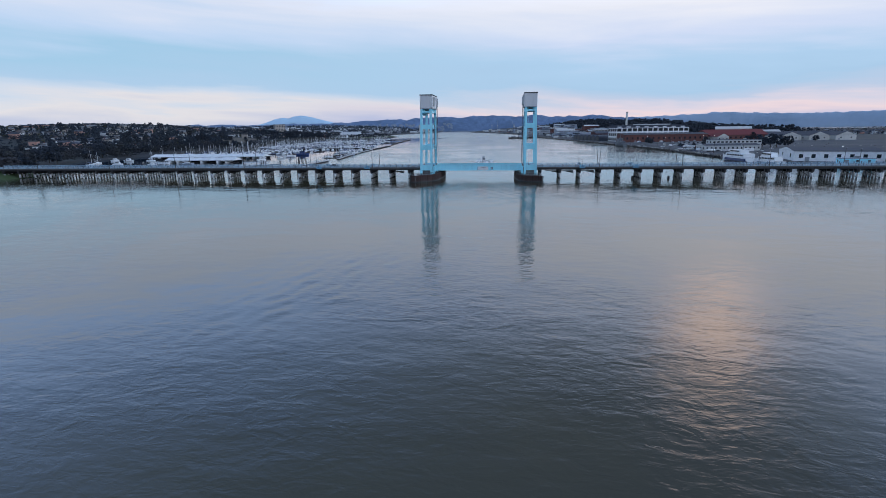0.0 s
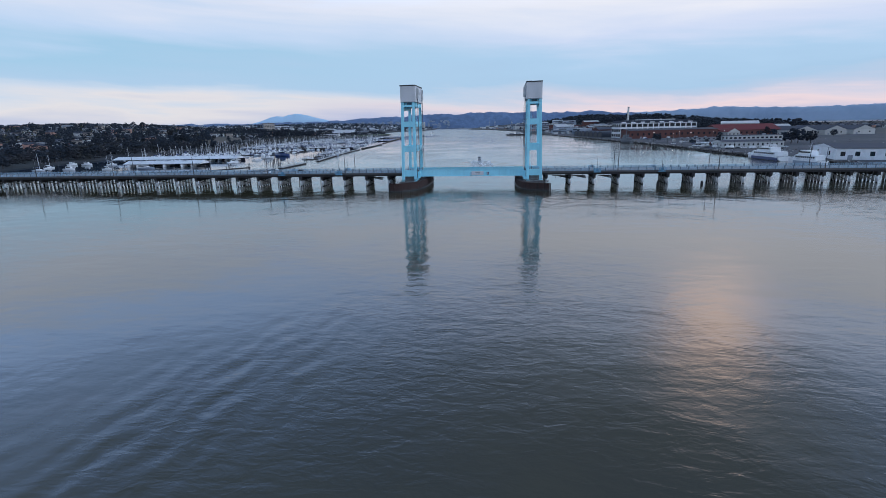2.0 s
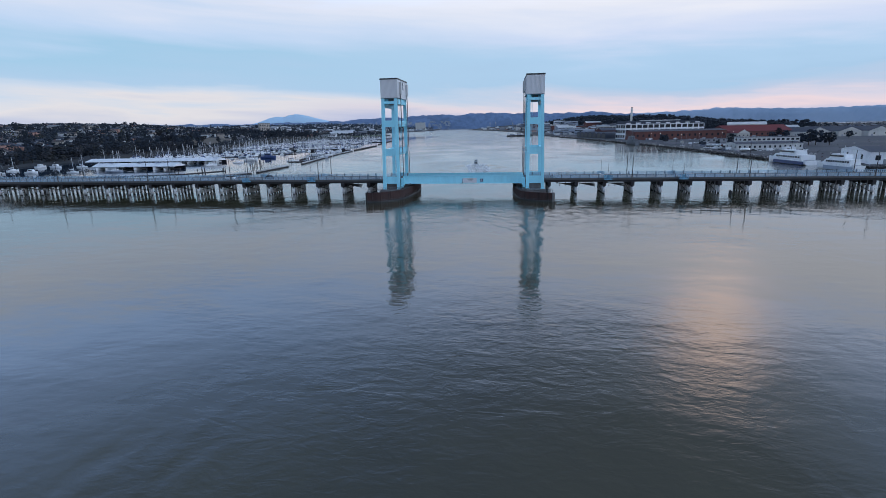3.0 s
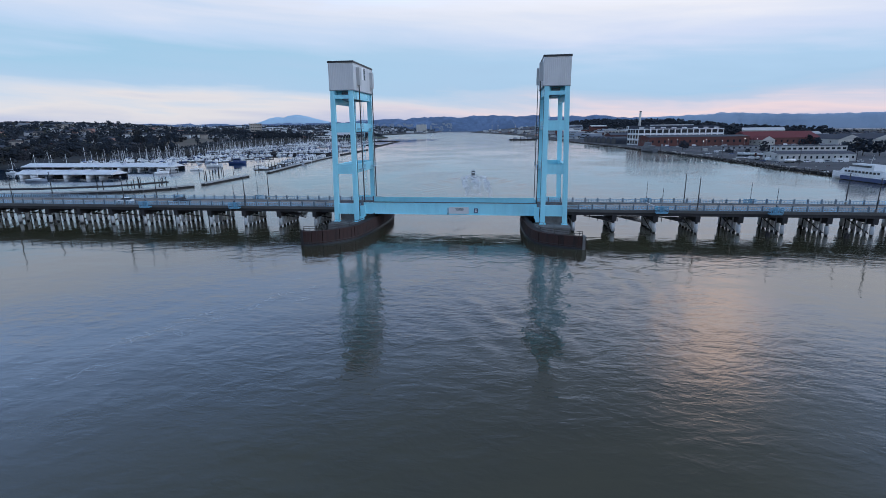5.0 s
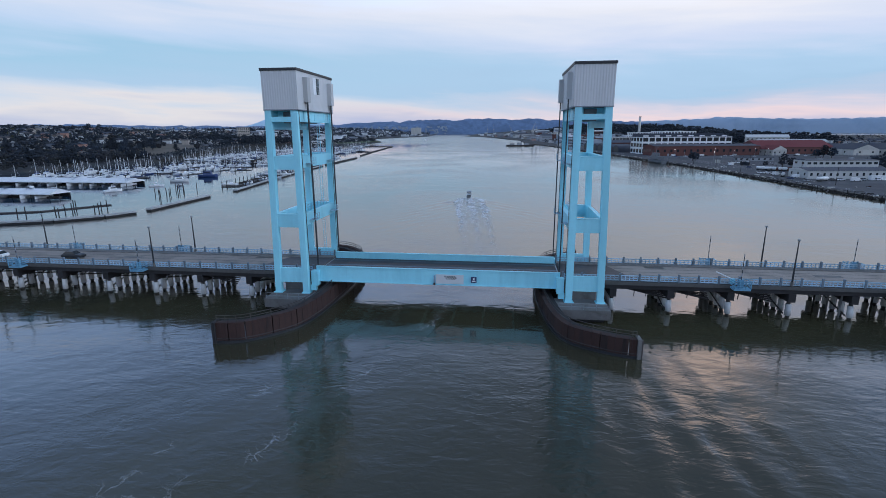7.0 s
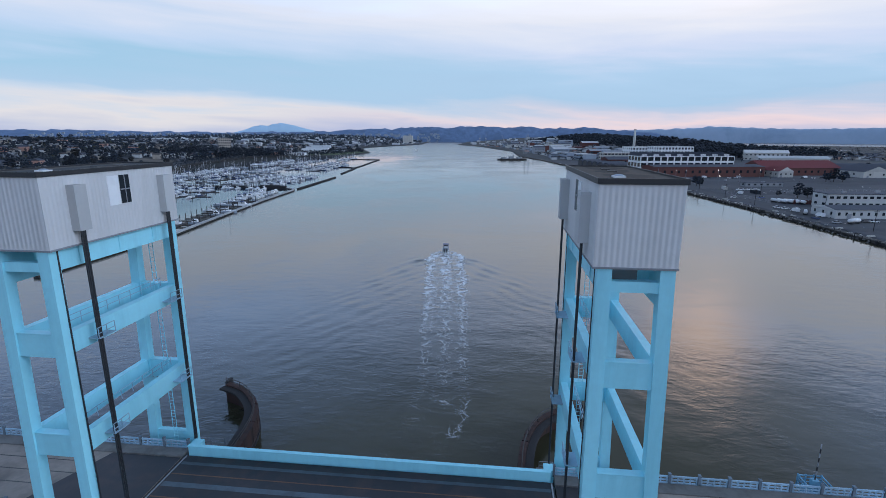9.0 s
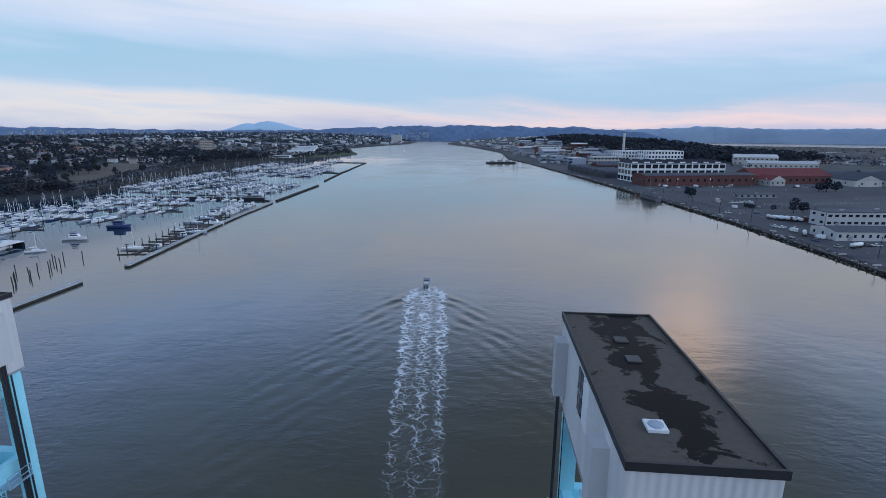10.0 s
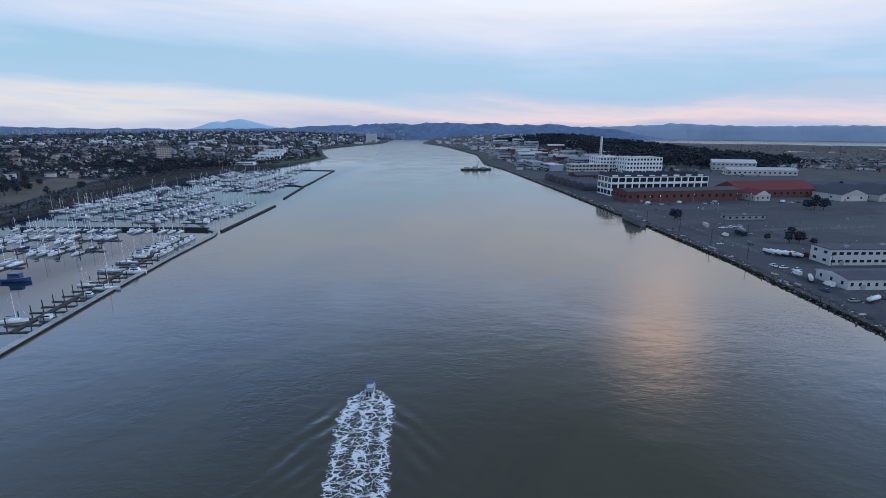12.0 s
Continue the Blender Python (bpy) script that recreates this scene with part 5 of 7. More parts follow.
def blue_workboat():
    t = thing("work_boat", -195, 236, WATER, 8, "bright blue steel work boat with a low wheelhouse", "work boat")
    h = part("hull", hull(13, 4.6, 1.7, M_NAVY, 0.7, 0.9), M_NAVY, t)
    part("deck", deck_plate(13, 4.6, 1.7, 0.9), M_GREY, h)
    c = part("wheelhouse", house_block(-3, 2.5, 3.2, 1.8, 4.2, 0.4), M_NAVY, t)
    w = Shape()
    w.box(-2.4, 2.0, -1.56, 1.56, 3.2, 3.8)
    part("window_band", w, M_GLASS, c)
    m = Shape()
    m.tube((-0.5, 0, 4.2), (-0.5, 0, 8), 0.1, 0.06, 6)
    part("mast", m, M_GREY, t)


blue_workboat()

# lone guide piles at the harbour mouth
PILE = Shape()
PILE.tube((0, 0, -3), (0, 0, 3.4), 0.2, 0.17, 7)
PILE_MESH = PILE.mesh("mooring_post", M_TIMBER)
for k in range(26):
    if k < 14:
        x, y = -150 - 14 * rng.random() - k * 0.6, 128 + k * 3.0
    else:
        x, y = -146 - 2.2 * (k - 14) + rng.uniform(-2, 2), 72 + (k % 6) * 5 + rng.uniform(-2, 2)
    o = new("mooring_pile", PILE_MESH)
    o.matrix_basis = pose(x, y, WATER, rng.uniform(-3, 3), rng.uniform(-3, 3), 0)
    tagged(o, "dark timber mooring pile standing in the water", "mooring pile", "mooring piles")

# breakwaters
wall_path("breakwater", [(-300, 38), (-240, 42), (-200, 47), (-168, 54), (-146, 64), (-135, 74), (-130.5, 84)], 1.9, -1, 3.9, M_TIMBER, M_CAPPING, "pale-topped curved breakwater wall of weathered timber", "breakwater")
wall_path("breakwater", [(-129.5, 90), (-130.5, 133)], 1.9, -1, 3.9, M_TIMBER, M_CAPPING, "short straight pale-topped breakwater wall", "breakwater")
wall_path("breakwater", [(-129.5, 155.3), (-137.7, 212.8), (-146.5, 281.0), (-150.4, 326.8), (-151.9, 343.3), (-156.3, 355.0), (-165.0, 361.8)], 1.9, -1, 3.9, M_TIMBER, M_CAPPING,
          "long breakwater wall with pale capping and rounded corner", "breakwater")
wall_path("breakwater", [(-165.3, 361.8), (-184.5, 362.8), (-303.3, 356.9)], 1.9, -1, 4.9, M_TIMBER, M_TIMBER, "tall dark timber wall between the two basins", "breakwater", 9.0)
wall_path("breakwater", [(-153.3, 356.9), (-155.3, 390.1), (-161.1, 480.6)], 1.5, -1, 3.9, M_TIMBER, M_TIMBER, "dark timber breakwater wall", "breakwater")
wall_path("breakwater", [(-170.9, 531.3), (-178.7, 589.7), (-185.5, 643.3), (-200.1, 655.0), (-231.3, 658.9)], 1.5, -1, 3.9, M_TIMBER, M_TIMBER, "dark timber breakwater wall with a bent end", "breakwater")
wall_path("breakwater", [(-187.4, 651.1), (-193.3, 719.3)], 1.5, -1, 3.9, M_TIMBER, M_TIMBER, "dark timber breakwater wall", "breakwater")
wall_path("breakwater", [(-195.2, 729.0), (-205.9, 828.4), (-212.7, 901.4), (-272.2, 906.3)], 1.5, -1, 3.9, M_TIMBER, M_TIMBER, "dark timber breakwater wall with a bent end", "breakwater")
wall_path("floating_walkway", [(-262, 62), (-200, 72), (-172, 84), (-158, 104)], 1.6, 1.9, 3.2, M_TIMBER, M_DOCK, "low floating walkway inside the breakwater", "dock")

# ---------------------------------------------------------------- covered docks
def covered_dock(x0, x1, y0, y1, h, label):
    t = thing("covered_dock", 0, 0, 0, 0, label, "covered dock", "covered docks")
    r = Shape()
    ym = (y0 + y1) / 2
    r.rings([[(x0, y0, h), (x0, ym, h + 2.0), (x0, y1, h), (x0, y1, h - 0.35), (x0, y0, h - 0.35)], [(x1, y0, h), (x1, ym, h + 2.0), (x1, y1, h), (x1, y1, h - 0.35), (x1, y0, h - 0.35)]])
    part("roof", r, M_WHITE, t, "long pale metal roof")
    n = int((x1 - x0) / 9)
    for k in range(n + 1):
        x = x0 + 0.5 + (x1 - x0 - 1) * k / n
        for y in (y0 + 0.6, ym, y1 - 0.6):
            p = Shape()
            p.tube((x, y, -1), (x, y, h), 0.16, n=6)
            part("post", p, M_TIMBER, t)
    w = Shape()
    w.box(x0, x1, ym - 0.9, ym + 0.9, WATER - 0.2, WATER + 0.5)
    part("walkway", w, M_DOCK, t)
    b = Shape()
    b.box(x0, x1, y1 - 0.3, y1 - 0.1, WATER, h - 0.6)
    part("back_wall", b, M_TIMBER, t)
    for k in range(int((x1 - x0) / 7)):
        kd = rng.choice((4, 5, 6, 4))
        if rng.random() < 0.8:
            put_boat(kd, x0 + 4 + k * 7, y0 + 4.6, -90)


covered_dock(-318, -206, 172, 187, 5.3, "long covered dock with pale metal roof on dark posts")
covered_dock(-264, -203, 119, 131, 5.2, "shorter covered dock with pale metal roof on dark posts")

for x, y, k, a in ((-330, 205, 1, 80), (-318, 208, 0, 95), (-300, 206, 3, 90), (-286, 207, 0, 88), (-268, 206, 1, 92), (-250, 207, 0, 90), (-236, 200, 3, 10), (-320, 148, 4, 0), (-300, 150, 0, 5), (-268, 147, 1, 2), (-246, 150, 4, 175), (-226, 146, 0, 5),
                   (-196, 150, 4, 60), (-190, 176, 0, 40), (-234, 104, 3, 4), (-262, 102, 0, 2), (-290, 100, 4, 0), (-310, 96, 1, 0), (-326, 120, 0, 85), (-335, 150, 4, 90)):
    put_boat(k, x, y, a)

# ---------------------------------------------------------------- buildings
def building(name, x, y, turn, L, W, H, wall, roof_mat, label, roof="flat", rise=3.0, rows=1, cols=8, win=(2.0, 1.6), z=QUAY_Z, ends=3, category="building", ridge="x", glass=M_GLASS, door=True):
    """A building with its front along x at y = 0, going back along y."""
    t = thing(name, x, y, z, turn, label, category)
    b = Shape()
    b.box(0, L, 0, W, -1.0, H)
    wo = part("wall", b, wall, t)
    if roof == "flat":
        r = Shape()
        r.box(-0.3, L + 0.3, -0.3, W + 0.3, H, H + 0.35)
        ro = part("roof", r, roof_mat, t)
        for k in range(max(1, int(L / 22))):
            v = Shape()
            vx, vy = L * (k + 0.5) / max(1, int(L / 22)), W * (0.35 + 0.3 * (k % 2))
            v.box(vx - 1.2, vx + 1.2, vy - 0.9, vy + 0.9, H + 0.35, H + 1.5)
            part("roof_unit", v, M_GREY, ro)
    elif roof == "gable":
        r = Shape()
        r.gable(0, L, 0, W, H, rise, ridge, 0.5)
        ro = part("roof", r, roof_mat, t)
        g = Shape()
        if ridge == "y":
            g.gable(0.15, L - 0.15, -0.56, -0.36 + 0.0, H + 0.01, rise * 0.93, "y", 0)
        else:
            g.gable(-0.56, -0.40, 0.15, W - 0.15, H + 0.01, rise * 0.93, "x", 0)
        part("gable_end", g, wall, ro)
    elif roof == "saw":
        r = Shape()
        r.box(-0.3, L + 0.3, -0.3, W + 0.3, H, H + 0.35)
        ro = part("roof", r, roof_mat, t)
        n = int(L / 14)
        for k in range(n):
            s = Shape()
            a = L * k / n
            s.rings([[(a + 1, 1, H + 0.35), (a + 11, 1, H + 0.35), (a + 11, 1, H + 1.0), (a + 1, 1, H + 4.2)], [(a + 1, W - 1, H + 0.35), (a + 11, W - 1, H + 0.35), (a + 11, W - 1, H + 1.0), (a + 1, W - 1, H + 4.2)]])
            part("roof_monitor", s, M_SLATE, ro)
            f = Shape()
            f.box(a + 1.2, a + 8, 0.88, 0.98, H + 0.5, H + 1.9)
            part("monitor_front", f, wall, ro)
    if cols:
        wm = Shape()
        wm.box(-win[0] / 2, win[0] / 2, -0.06, 0.05, 0, win[1])
        me = wm.mesh("window", glass)
        for r_ in range(rows):
            zz = H * (r_ + 0.5) / rows - win[1] / 2 + 0.2
            for c in range(cols):
                o = part("window", me, None, wo)
                o.location = (L * (c + 0.5) / cols, 0, zz)
            for c in range(ends):
                o = part("window", me, None, wo)
                o.location, o.rotation_euler = (0, W * (c + 0.5) / ends, zz), (0, 0, -math.pi / 2)
    if door:
        d = Shape()
        d.box(L * 0.12, L * 0.12 + 2.4, -0.1, 0.05, 0, 2.6)
        part("door", d, M_GREY, wo)
    return t


building("office_building", 219, 281, 4, 48, 14, 8.6, M_OFFICE, M_SLATE, "two-storey pale office building with a dark flat roof", rows=2, cols=12, win=(2.4, 1.5), ends=2)
building("quay_building", 197, 238, 4, 50, 19, 4.8, M_OFFICE, M_SLATE, "single-storey cream building with a low dark roof", "gable", 1.6, 1, 13, (1.3, 1.7), ends=3)
building("brick_building", 186, 517, 11, 128, 30, 11.0, M_BRICK, M_SLATE, "long red brick workshop with a low dark roof", "gable", 2.0, 1, 16, (2.6, 3.0), ends=4)
building("frame_building", 184, 566, 10, 116, 34, 21, M_WHITE, M_SLATE, "white concrete-framed factory with a sawtooth roof", "saw", 3, 3, 14, (6.6, 4.6), ends=4)
building("white_block", 293, 856, 8, 62, 46, 27, M_WHITE, M_CLADFLAT, "tall white block with rows of square windows", rows=4, cols=11, win=(3.2, 3.4), ends=5)
building("white_block", 262, 905, 8, 46, 50, 25, M_WHITE, M_CLADFLAT, "white block behind its neighbour with rows of windows", rows=4, cols=8, win=(3.0, 3.2), ends=5)
building("red_roof_hall", 318, 557, 10, 94, 40, 8.5, M_BRICK, M_REDROOF, "brick hall under a broad red gable roof", "gable", 8.0, 1, 12, (2.4, 2.6))
building("red_roof_wing", 322, 533, 10, 17, 24, 6.5, M_PALE, M_REDROOF, "pale gable-fronted wing with a red roof", "gable", 5.0, 1, 3, (1.6, 1.8), ends=3, ridge="y")
building("gabled_shed", 410, 536, 8, 30, 74, 6.5, M_PALE, M_SLATE, "pale gabled shed with a dark grey roof", "gable", 6.0, 1, 2, (2.0, 1.8), ridge="y")
building("gabled_shed", 448, 536, 8, 30, 74, 6.5, M_PALE, M_SLATE, "pale gabled shed with a dark grey roof", "gable", 6.0, 1, 2, (2.0, 1.8), ridge="y")
building("gabled_shed", 486, 540, 8, 30, 74, 6.5, M_PALE, M_SLATE, "pale gabled shed with a dark grey roof", "gable", 6.0, 1, 2, (2.0, 1.8), ridge="y")
building("long_shed", 392, 612, 8, 160, 26, 7, M_GREY, M_SLATE, "long low grey shed with a dark roof", "gable", 4.0, 1, 18, (2.6, 1.8))
building("white_hall", 476, 945, -20, 70, 42, 15, M_PALE, M_CLADFLAT, "large white hall with a curved pale roof", "gable", 5.0, 2, 10, (3.0, 2.4))
building("white_hall", 452, 842, -6, 105, 24, 9, M_PALE, M_CLADFLAT, "long white hall with a pale roof", "gable", 4.0, 1, 14, (3.0, 2.2))
building("three_storey_building", 196, 830, 10, 62, 22, 17, M_PALE, M_CLADFLAT, "cream three-storey building with window bands", rows=3, cols=10, win=(4.6, 2.6), ends=3)
building("brick_building", 176, 700, 10, 46, 30, 11, M_BRICK, M_SLATE, "red brick building with a dark roof", "gable", 4.0, 2, 8, (2.2, 2.4))
building("pump_house", 236, 420, 8, 34, 8, 3.2, M_GREY, M_SLATE, "low dark shed row in the open yard", rows=1, cols=6, win=(2.0, 1.4), ends=1)
building("metal_shed", 199, 94, -14, 47, 40, 6.2, M_WHITE, M_SLATE, "large white metal shed with a blue-grey roof", "gable", 2.2, 1, 7, (2.2, 2.4), ends=2)
building("tan_shed", 244, 52, -16, 70, 40, 10.5, M_PALE, M_SLATE, "tan metal shed with dark openings", "flat", 3.0, 1, 4, (12.0, 2.6), ends=2)
building("cabin", 209, 66, -14, 17, 6, 3.2, M_BLUE, M_BLUEGREY, "small light blue cabin by the bridge", "flat", rows=1, cols=3, win=(1.4, 1.2), ends=1)


def barrel_sheds():
    """A row of round-roofed sheds with open fronts towards the quay."""
    for k in range(7):
        x, y = 166 - 3.4 * k, 612 + 21 * k
        t = thing("barrel_shed", x, y, QUAY_Z, 10, "round-roofed dark shed with an open front facing the quay", "shed", "barrel sheds")
        b = Shape()
        n = 9
        ring = lambda xx: [(xx, 0, -0.5)] + [(xx, 9.5 - 9.5 * math.cos(math.pi * j / n), 5.0 + 4.2 * math.sin(math.pi * j / n)) for j in range(n + 1)] + [(xx, 19, -0.5)]
        b.rings([ring(0), ring(42)])
        part("shell", b, M_SLATE, t)
        # The shell is closed; a dark plate stands in for the shaded inside.
        f = Shape()
        f.rings([[(-0.2, 2.2, -0.4)] + [(-0.2, 9.5 - 7.3 * math.cos(math.pi * j / n), 4.2 + 3.3 * math.sin(math.pi * j / n)) for j in range(n + 1)] + [(-0.2, 16.8, -0.4)],
                 [(0.05, 2.2, -0.4)] + [(0.05, 9.5 - 7.3 * math.cos(math.pi * j / n), 4.2 + 3.3 * math.sin(math.pi * j / n)) for j in range(n + 1)] + [(0.05, 16.8, -0.4)]])
        part("opening", f, M_DARK, t)


barrel_sheds()


def stack():
    t = thing("chimney_stack", 328, 1150, 4, 0, "tall pale industrial chimney", "chimney")
    s = Shape()
    s.smooth = True
    s.tube((0, 0, -1), (0, 0, 60), 3.4, 2.3, 16)
    part("shaft", s, M_PALE, t)
    b = Shape()
    b.tube((0, 0, 58.6), (0, 0, 60.4), 2.7, 2.7, 16)
    part("rim", b, M_CONC, t)


stack()

# the dockyard further down the channel
def far_yard():
    r = random.Random(21)
    for k in range(62):
        y = 960 + (k / 62) ** 1.1 * 1500
        s = shore(QUAY, y)
        x = s + 40 + 330 * r.random() ** 1.3
        L, W, H = r.uniform(22, 70), r.uniform(14, 30), r.uniform(6, 17)
        wall = r.choice((M_PALE, M_BLUEGREY, M_BLUEGREY, M_GREY, M_BRICK, M_OFFICE))
        building("dockyard_building", x, y, r.choice((8, 10, 12, -80)), L, W, H, wall, r.choice((M_SLATE, M_GREY, M_CLADFLAT)), "distant dockyard building with rows of windows", r.choice(("flat", "gable")), 4.0,
                 2 if H > 11 else 1, 1, (L * 0.86, 1.6), z=right_height(x, y), ends=0, door=False)


far_yard()


def crane(x, y, h, reach, turn):
    t = thing("harbour_crane", x, y, QUAY_Z, turn, "tall slender grey harbour crane", "crane", "harbour cranes")
    p = Shape()
    for sx in (-3, 3):
        for sy in (-3, 3):
            p.beam((sx, sy, 0), (sx * 0.4, sy * 0.4, h * 0.55), 0.7, 0.7)
    part("portal", p, M_GREY, t)
    c = Shape()
    c.box(-2, 2, -2, 2, h * 0.55, h * 0.63)
    part("cab", c, M_PALE, t)
    j = Shape()
    j.beam((0, 0, h * 0.62), (reach, 0, h), 0.8, 0.8)
    j.beam((0, 0, h * 0.62), (-3, 0, h * 0.8), 0.6, 0.6)
    part("jib", j, M_GREY, t)


crane(86, 1260, 46, 14, 70)
crane(100, 1330, 52, 16, 100)
crane(96, 1480, 50, 12, 60)
crane(40, 2060, 52, 18, 120)
crane(-40, 2300, 60, 4, 90)
crane(-70, 2360, 60, 4, 90)


def dry_dock():
    t = thing("work_barge", 20, 925, WATER, 20, "dark work barge with timber frames moored off the yard", "barge")
    b = Shape()
    b.box(0, 56, 0, 14, -0.5, 2.6)
    part("pontoon", b, M_TIMBER, t)
    for k in range(3):
        h = Shape()
        h.box(6 + k * 16, 14 + k * 16, 3, 10, 2.6, 5.5 + 1.5 * (k == 1))
        part("deck_house", h, M_GREY, t)
    m = Shape()
    m.beam((28, 7, 2), (34, 7, 16), 0.6, 0.6)
    part("derrick", m, M_TIMBER, t)


dry_dock()


def grey_ship():
    t = thing("naval_ship", 157.5, 412, WATER, 96, "small grey naval ship moored at the quay", "ship")
    h = part("hull", hull(38, 7.2, 3.0, M_SHIPGREY, 0.8, 0.8), M_SHIPGREY, t)
    part("deck", deck_plate(38, 7.2, 3.0, 0.8), M_SLATE, h)
    part("deckhouse", house_block(-12, 9, 5.5, 3.4, 6.4, 0.8), M_SHIPGREY, t)
    part("bridge_house", house_block(-2, 7, 4.6, 6.4, 9.2, 0.8), M_SHIPGREY, t)
    m = Shape()
    m.tube((0, 0, 9), (0, 0, 17), 0.3, 0.12, 6)
    m.beam((0, -2, 14), (0, 2, 14), 0.2, 0.2)
    part("mast", m, M_SHIPGREY, t)
    f = Shape()
    f.tube((-6, 0, 6.4), (-6.5, 0, 9.4), 1.0, 0.8, 8)
    part("funnel", f, M_SHIPGREY, t)
    g = Shape()
    g.box(10, 12.5, -1, 1, 3.4, 5.0)
    g.tube((12.5, 0, 4.6), (15, 0, 5.0), 0.15, n=6)
    part("gun_mount", g, M_SHIPGREY, t)


grey_ship()


def ferry(x, y, turn, L, mat, label, band):
    t = thing("ferry", x, y, WATER, turn, label, "ferry", "moored ferries")
    h = part("hull", hull(L, L * 0.25, 2.6, mat, 0.75, 0.92), mat, t)
    part("deck", deck_plate(L, L * 0.25, 2.6, 0.92), M_GREY, h)
    s = Shape()
    s.box(-L * 0.47, L * 0.2, -L * 0.1265, L * 0.1265, 0.25, 1.95)
    part("hull_stripe", s, band, h)
    c = part("main_cabin", house_block(-L * 0.40, L * 0.30, L * 0.215, 2.6, 5.2, 2.6), M_WHITE, t)
    for k in range(10):
        for sg in (-1, 1):
            w = Shape()
            xx = -L * 0.36 + k * L * 0.055
            w.box(xx, xx + L * 0.036, sg * L * 0.1035 - 0.04, sg * L * 0.1035 + 0.04, 3.6, 4.5)
            part("window", w, M_GLASS, c)
    u = part("upper_cabin", house_block(-L * 0.24, L * 0.16, L * 0.17, 5.2, 7.5, 1.6), M_WHITE, t)
    w = Shape()
    w.rings([[(-L * 0.2, -L * 0.086, 6.2), (L * 0.138, -L * 0.076, 6.2), (L * 0.138, L * 0.076, 6.2), (-L * 0.2, L * 0.086, 6.2)], [(-L * 0.2, -L * 0.083, 7.0), (L * 0.124, -L * 0.070, 7.0), (L * 0.124, L * 0.070, 7.0), (-L * 0.2, L * 0.083, 7.0)]])
    part("window_band", w, M_GLASS, u)
    m = Shape()
    m.tube((-L * 0.08, 0, 7.5), (-L * 0.11, 0, 11.5), 0.14, 0.06, 6)
    m.beam((-L * 0.09, -1.4, 9.8), (-L * 0.09, 1.4, 9.8), 0.12, 0.12)
    part("mast", m, M_WHITE, t)
    r = Shape()
    for k in range(9):
        for sg in (-1, 1):
            xx = -L * 0.38 + k * L * 0.02
            r.tube((xx, sg * L * 0.1, 5.2), (xx, sg * L * 0.1, 6.2), 0.04, n=4)
    part("rail", r, M_WHITE, t)


ferry(176, 122, 96, 37, M_WHITE, "large white passenger ferry with a blue hull stripe", M_NAVY)
ferry(176, 80, 100, 25, M_WHITE, "smaller white excursion boat beside the ferry", M_BLUEGREY)

# ---------------------------------------------------------------- yard clutter
def car_template(paint, label):
    t = thing("car", 0, 0, -50, 0, label, "car", "parked cars")
    b = Shape()
    b.rings([[(x, -0.85 * w, z0), (x, -0.9 * w, z0 + 0.35), (x, -0.82 * w, z1), (x, 0.82 * w, z1), (x, 0.9 * w, z0 + 0.35), (x, 0.85 * w, z0)] for x, w, z0, z1 in
             ((-2.2, 0.9, 0.35, 0.75), (-1.9, 1, 0.25, 0.9), (-0.5, 1, 0.22, 0.95), (0.9, 1, 0.22, 0.92), (1.9, 0.96, 0.25, 0.78), (2.2, 0.85, 0.35, 0.65))])
    body = part("body", b, paint, t)
    c = Shape()
    c.rings([[(-1.8, -0.78, 0.88), (1.0, -0.78, 0.88), (1.0, 0.78, 0.88), (-1.8, 0.78, 0.88)], [(-1.2, -0.62, 1.42), (0.3, -0.62, 1.42), (0.3, 0.62, 1.42), (-1.2, 0.62, 1.42)]])
    part("glasshouse", c, M_GLASS, body)
    r = Shape()
    r.box(-1.15, 0.25, -0.6, 0.6, 1.41, 1.46)
    part("roof", r, paint, body)
    for x in (-1.35, 1.35):
        for y in (-0.8, 0.8):
            w = Shape()
            w.tube((x, y - 0.1, 0.32), (x, y + 0.1, 0.32), 0.32, n=10)
            part("wheel", w, M_DARK, t)
    return t


CARS = [car_template(M_WHITE, "white car parked on the ground"), car_template(M_GREY, "grey car parked on the ground"), car_template(M_DARK, "dark car on the bridge roadway"), car_template(M_NAVY, "dark blue car parked on the ground")]
CAR_FRESH = set(range(4))


def put_car(kind, x, y, z, turn):
    m = pose(x, y, z, 0, 0, turn)
    if kind in CAR_FRESH:
        CAR_FRESH.discard(kind)
        CARS[kind].matrix_basis = m
        return
    copy_thing(CARS[kind], m)


put_car(2, -76, -0.8, 8.41, 0)
put_car(0, -92.5, -2.2, 8.41, 180)
for x, y in ((188, 278), (191, 274), (195, 270), (186, 330), (214, 384), (218, 386), (222, 388), (226, 390), (231, 391), (205, 330), (199, 500), (204, 501), (216, 504), (224, 506), (240, 509), (262, 513), (270, 515), (204, 226), (209, 227), (222, 229), (231, 230), (243, 231), (340, 520), (352, 523), (360, 524), (186, 236), (188, 222)):
    put_car(rng.choice((0, 0, 1, 2, 3, 0)), x, y, QUAY_Z + 0.02, rng.choice((0, 10, 100, 190)))


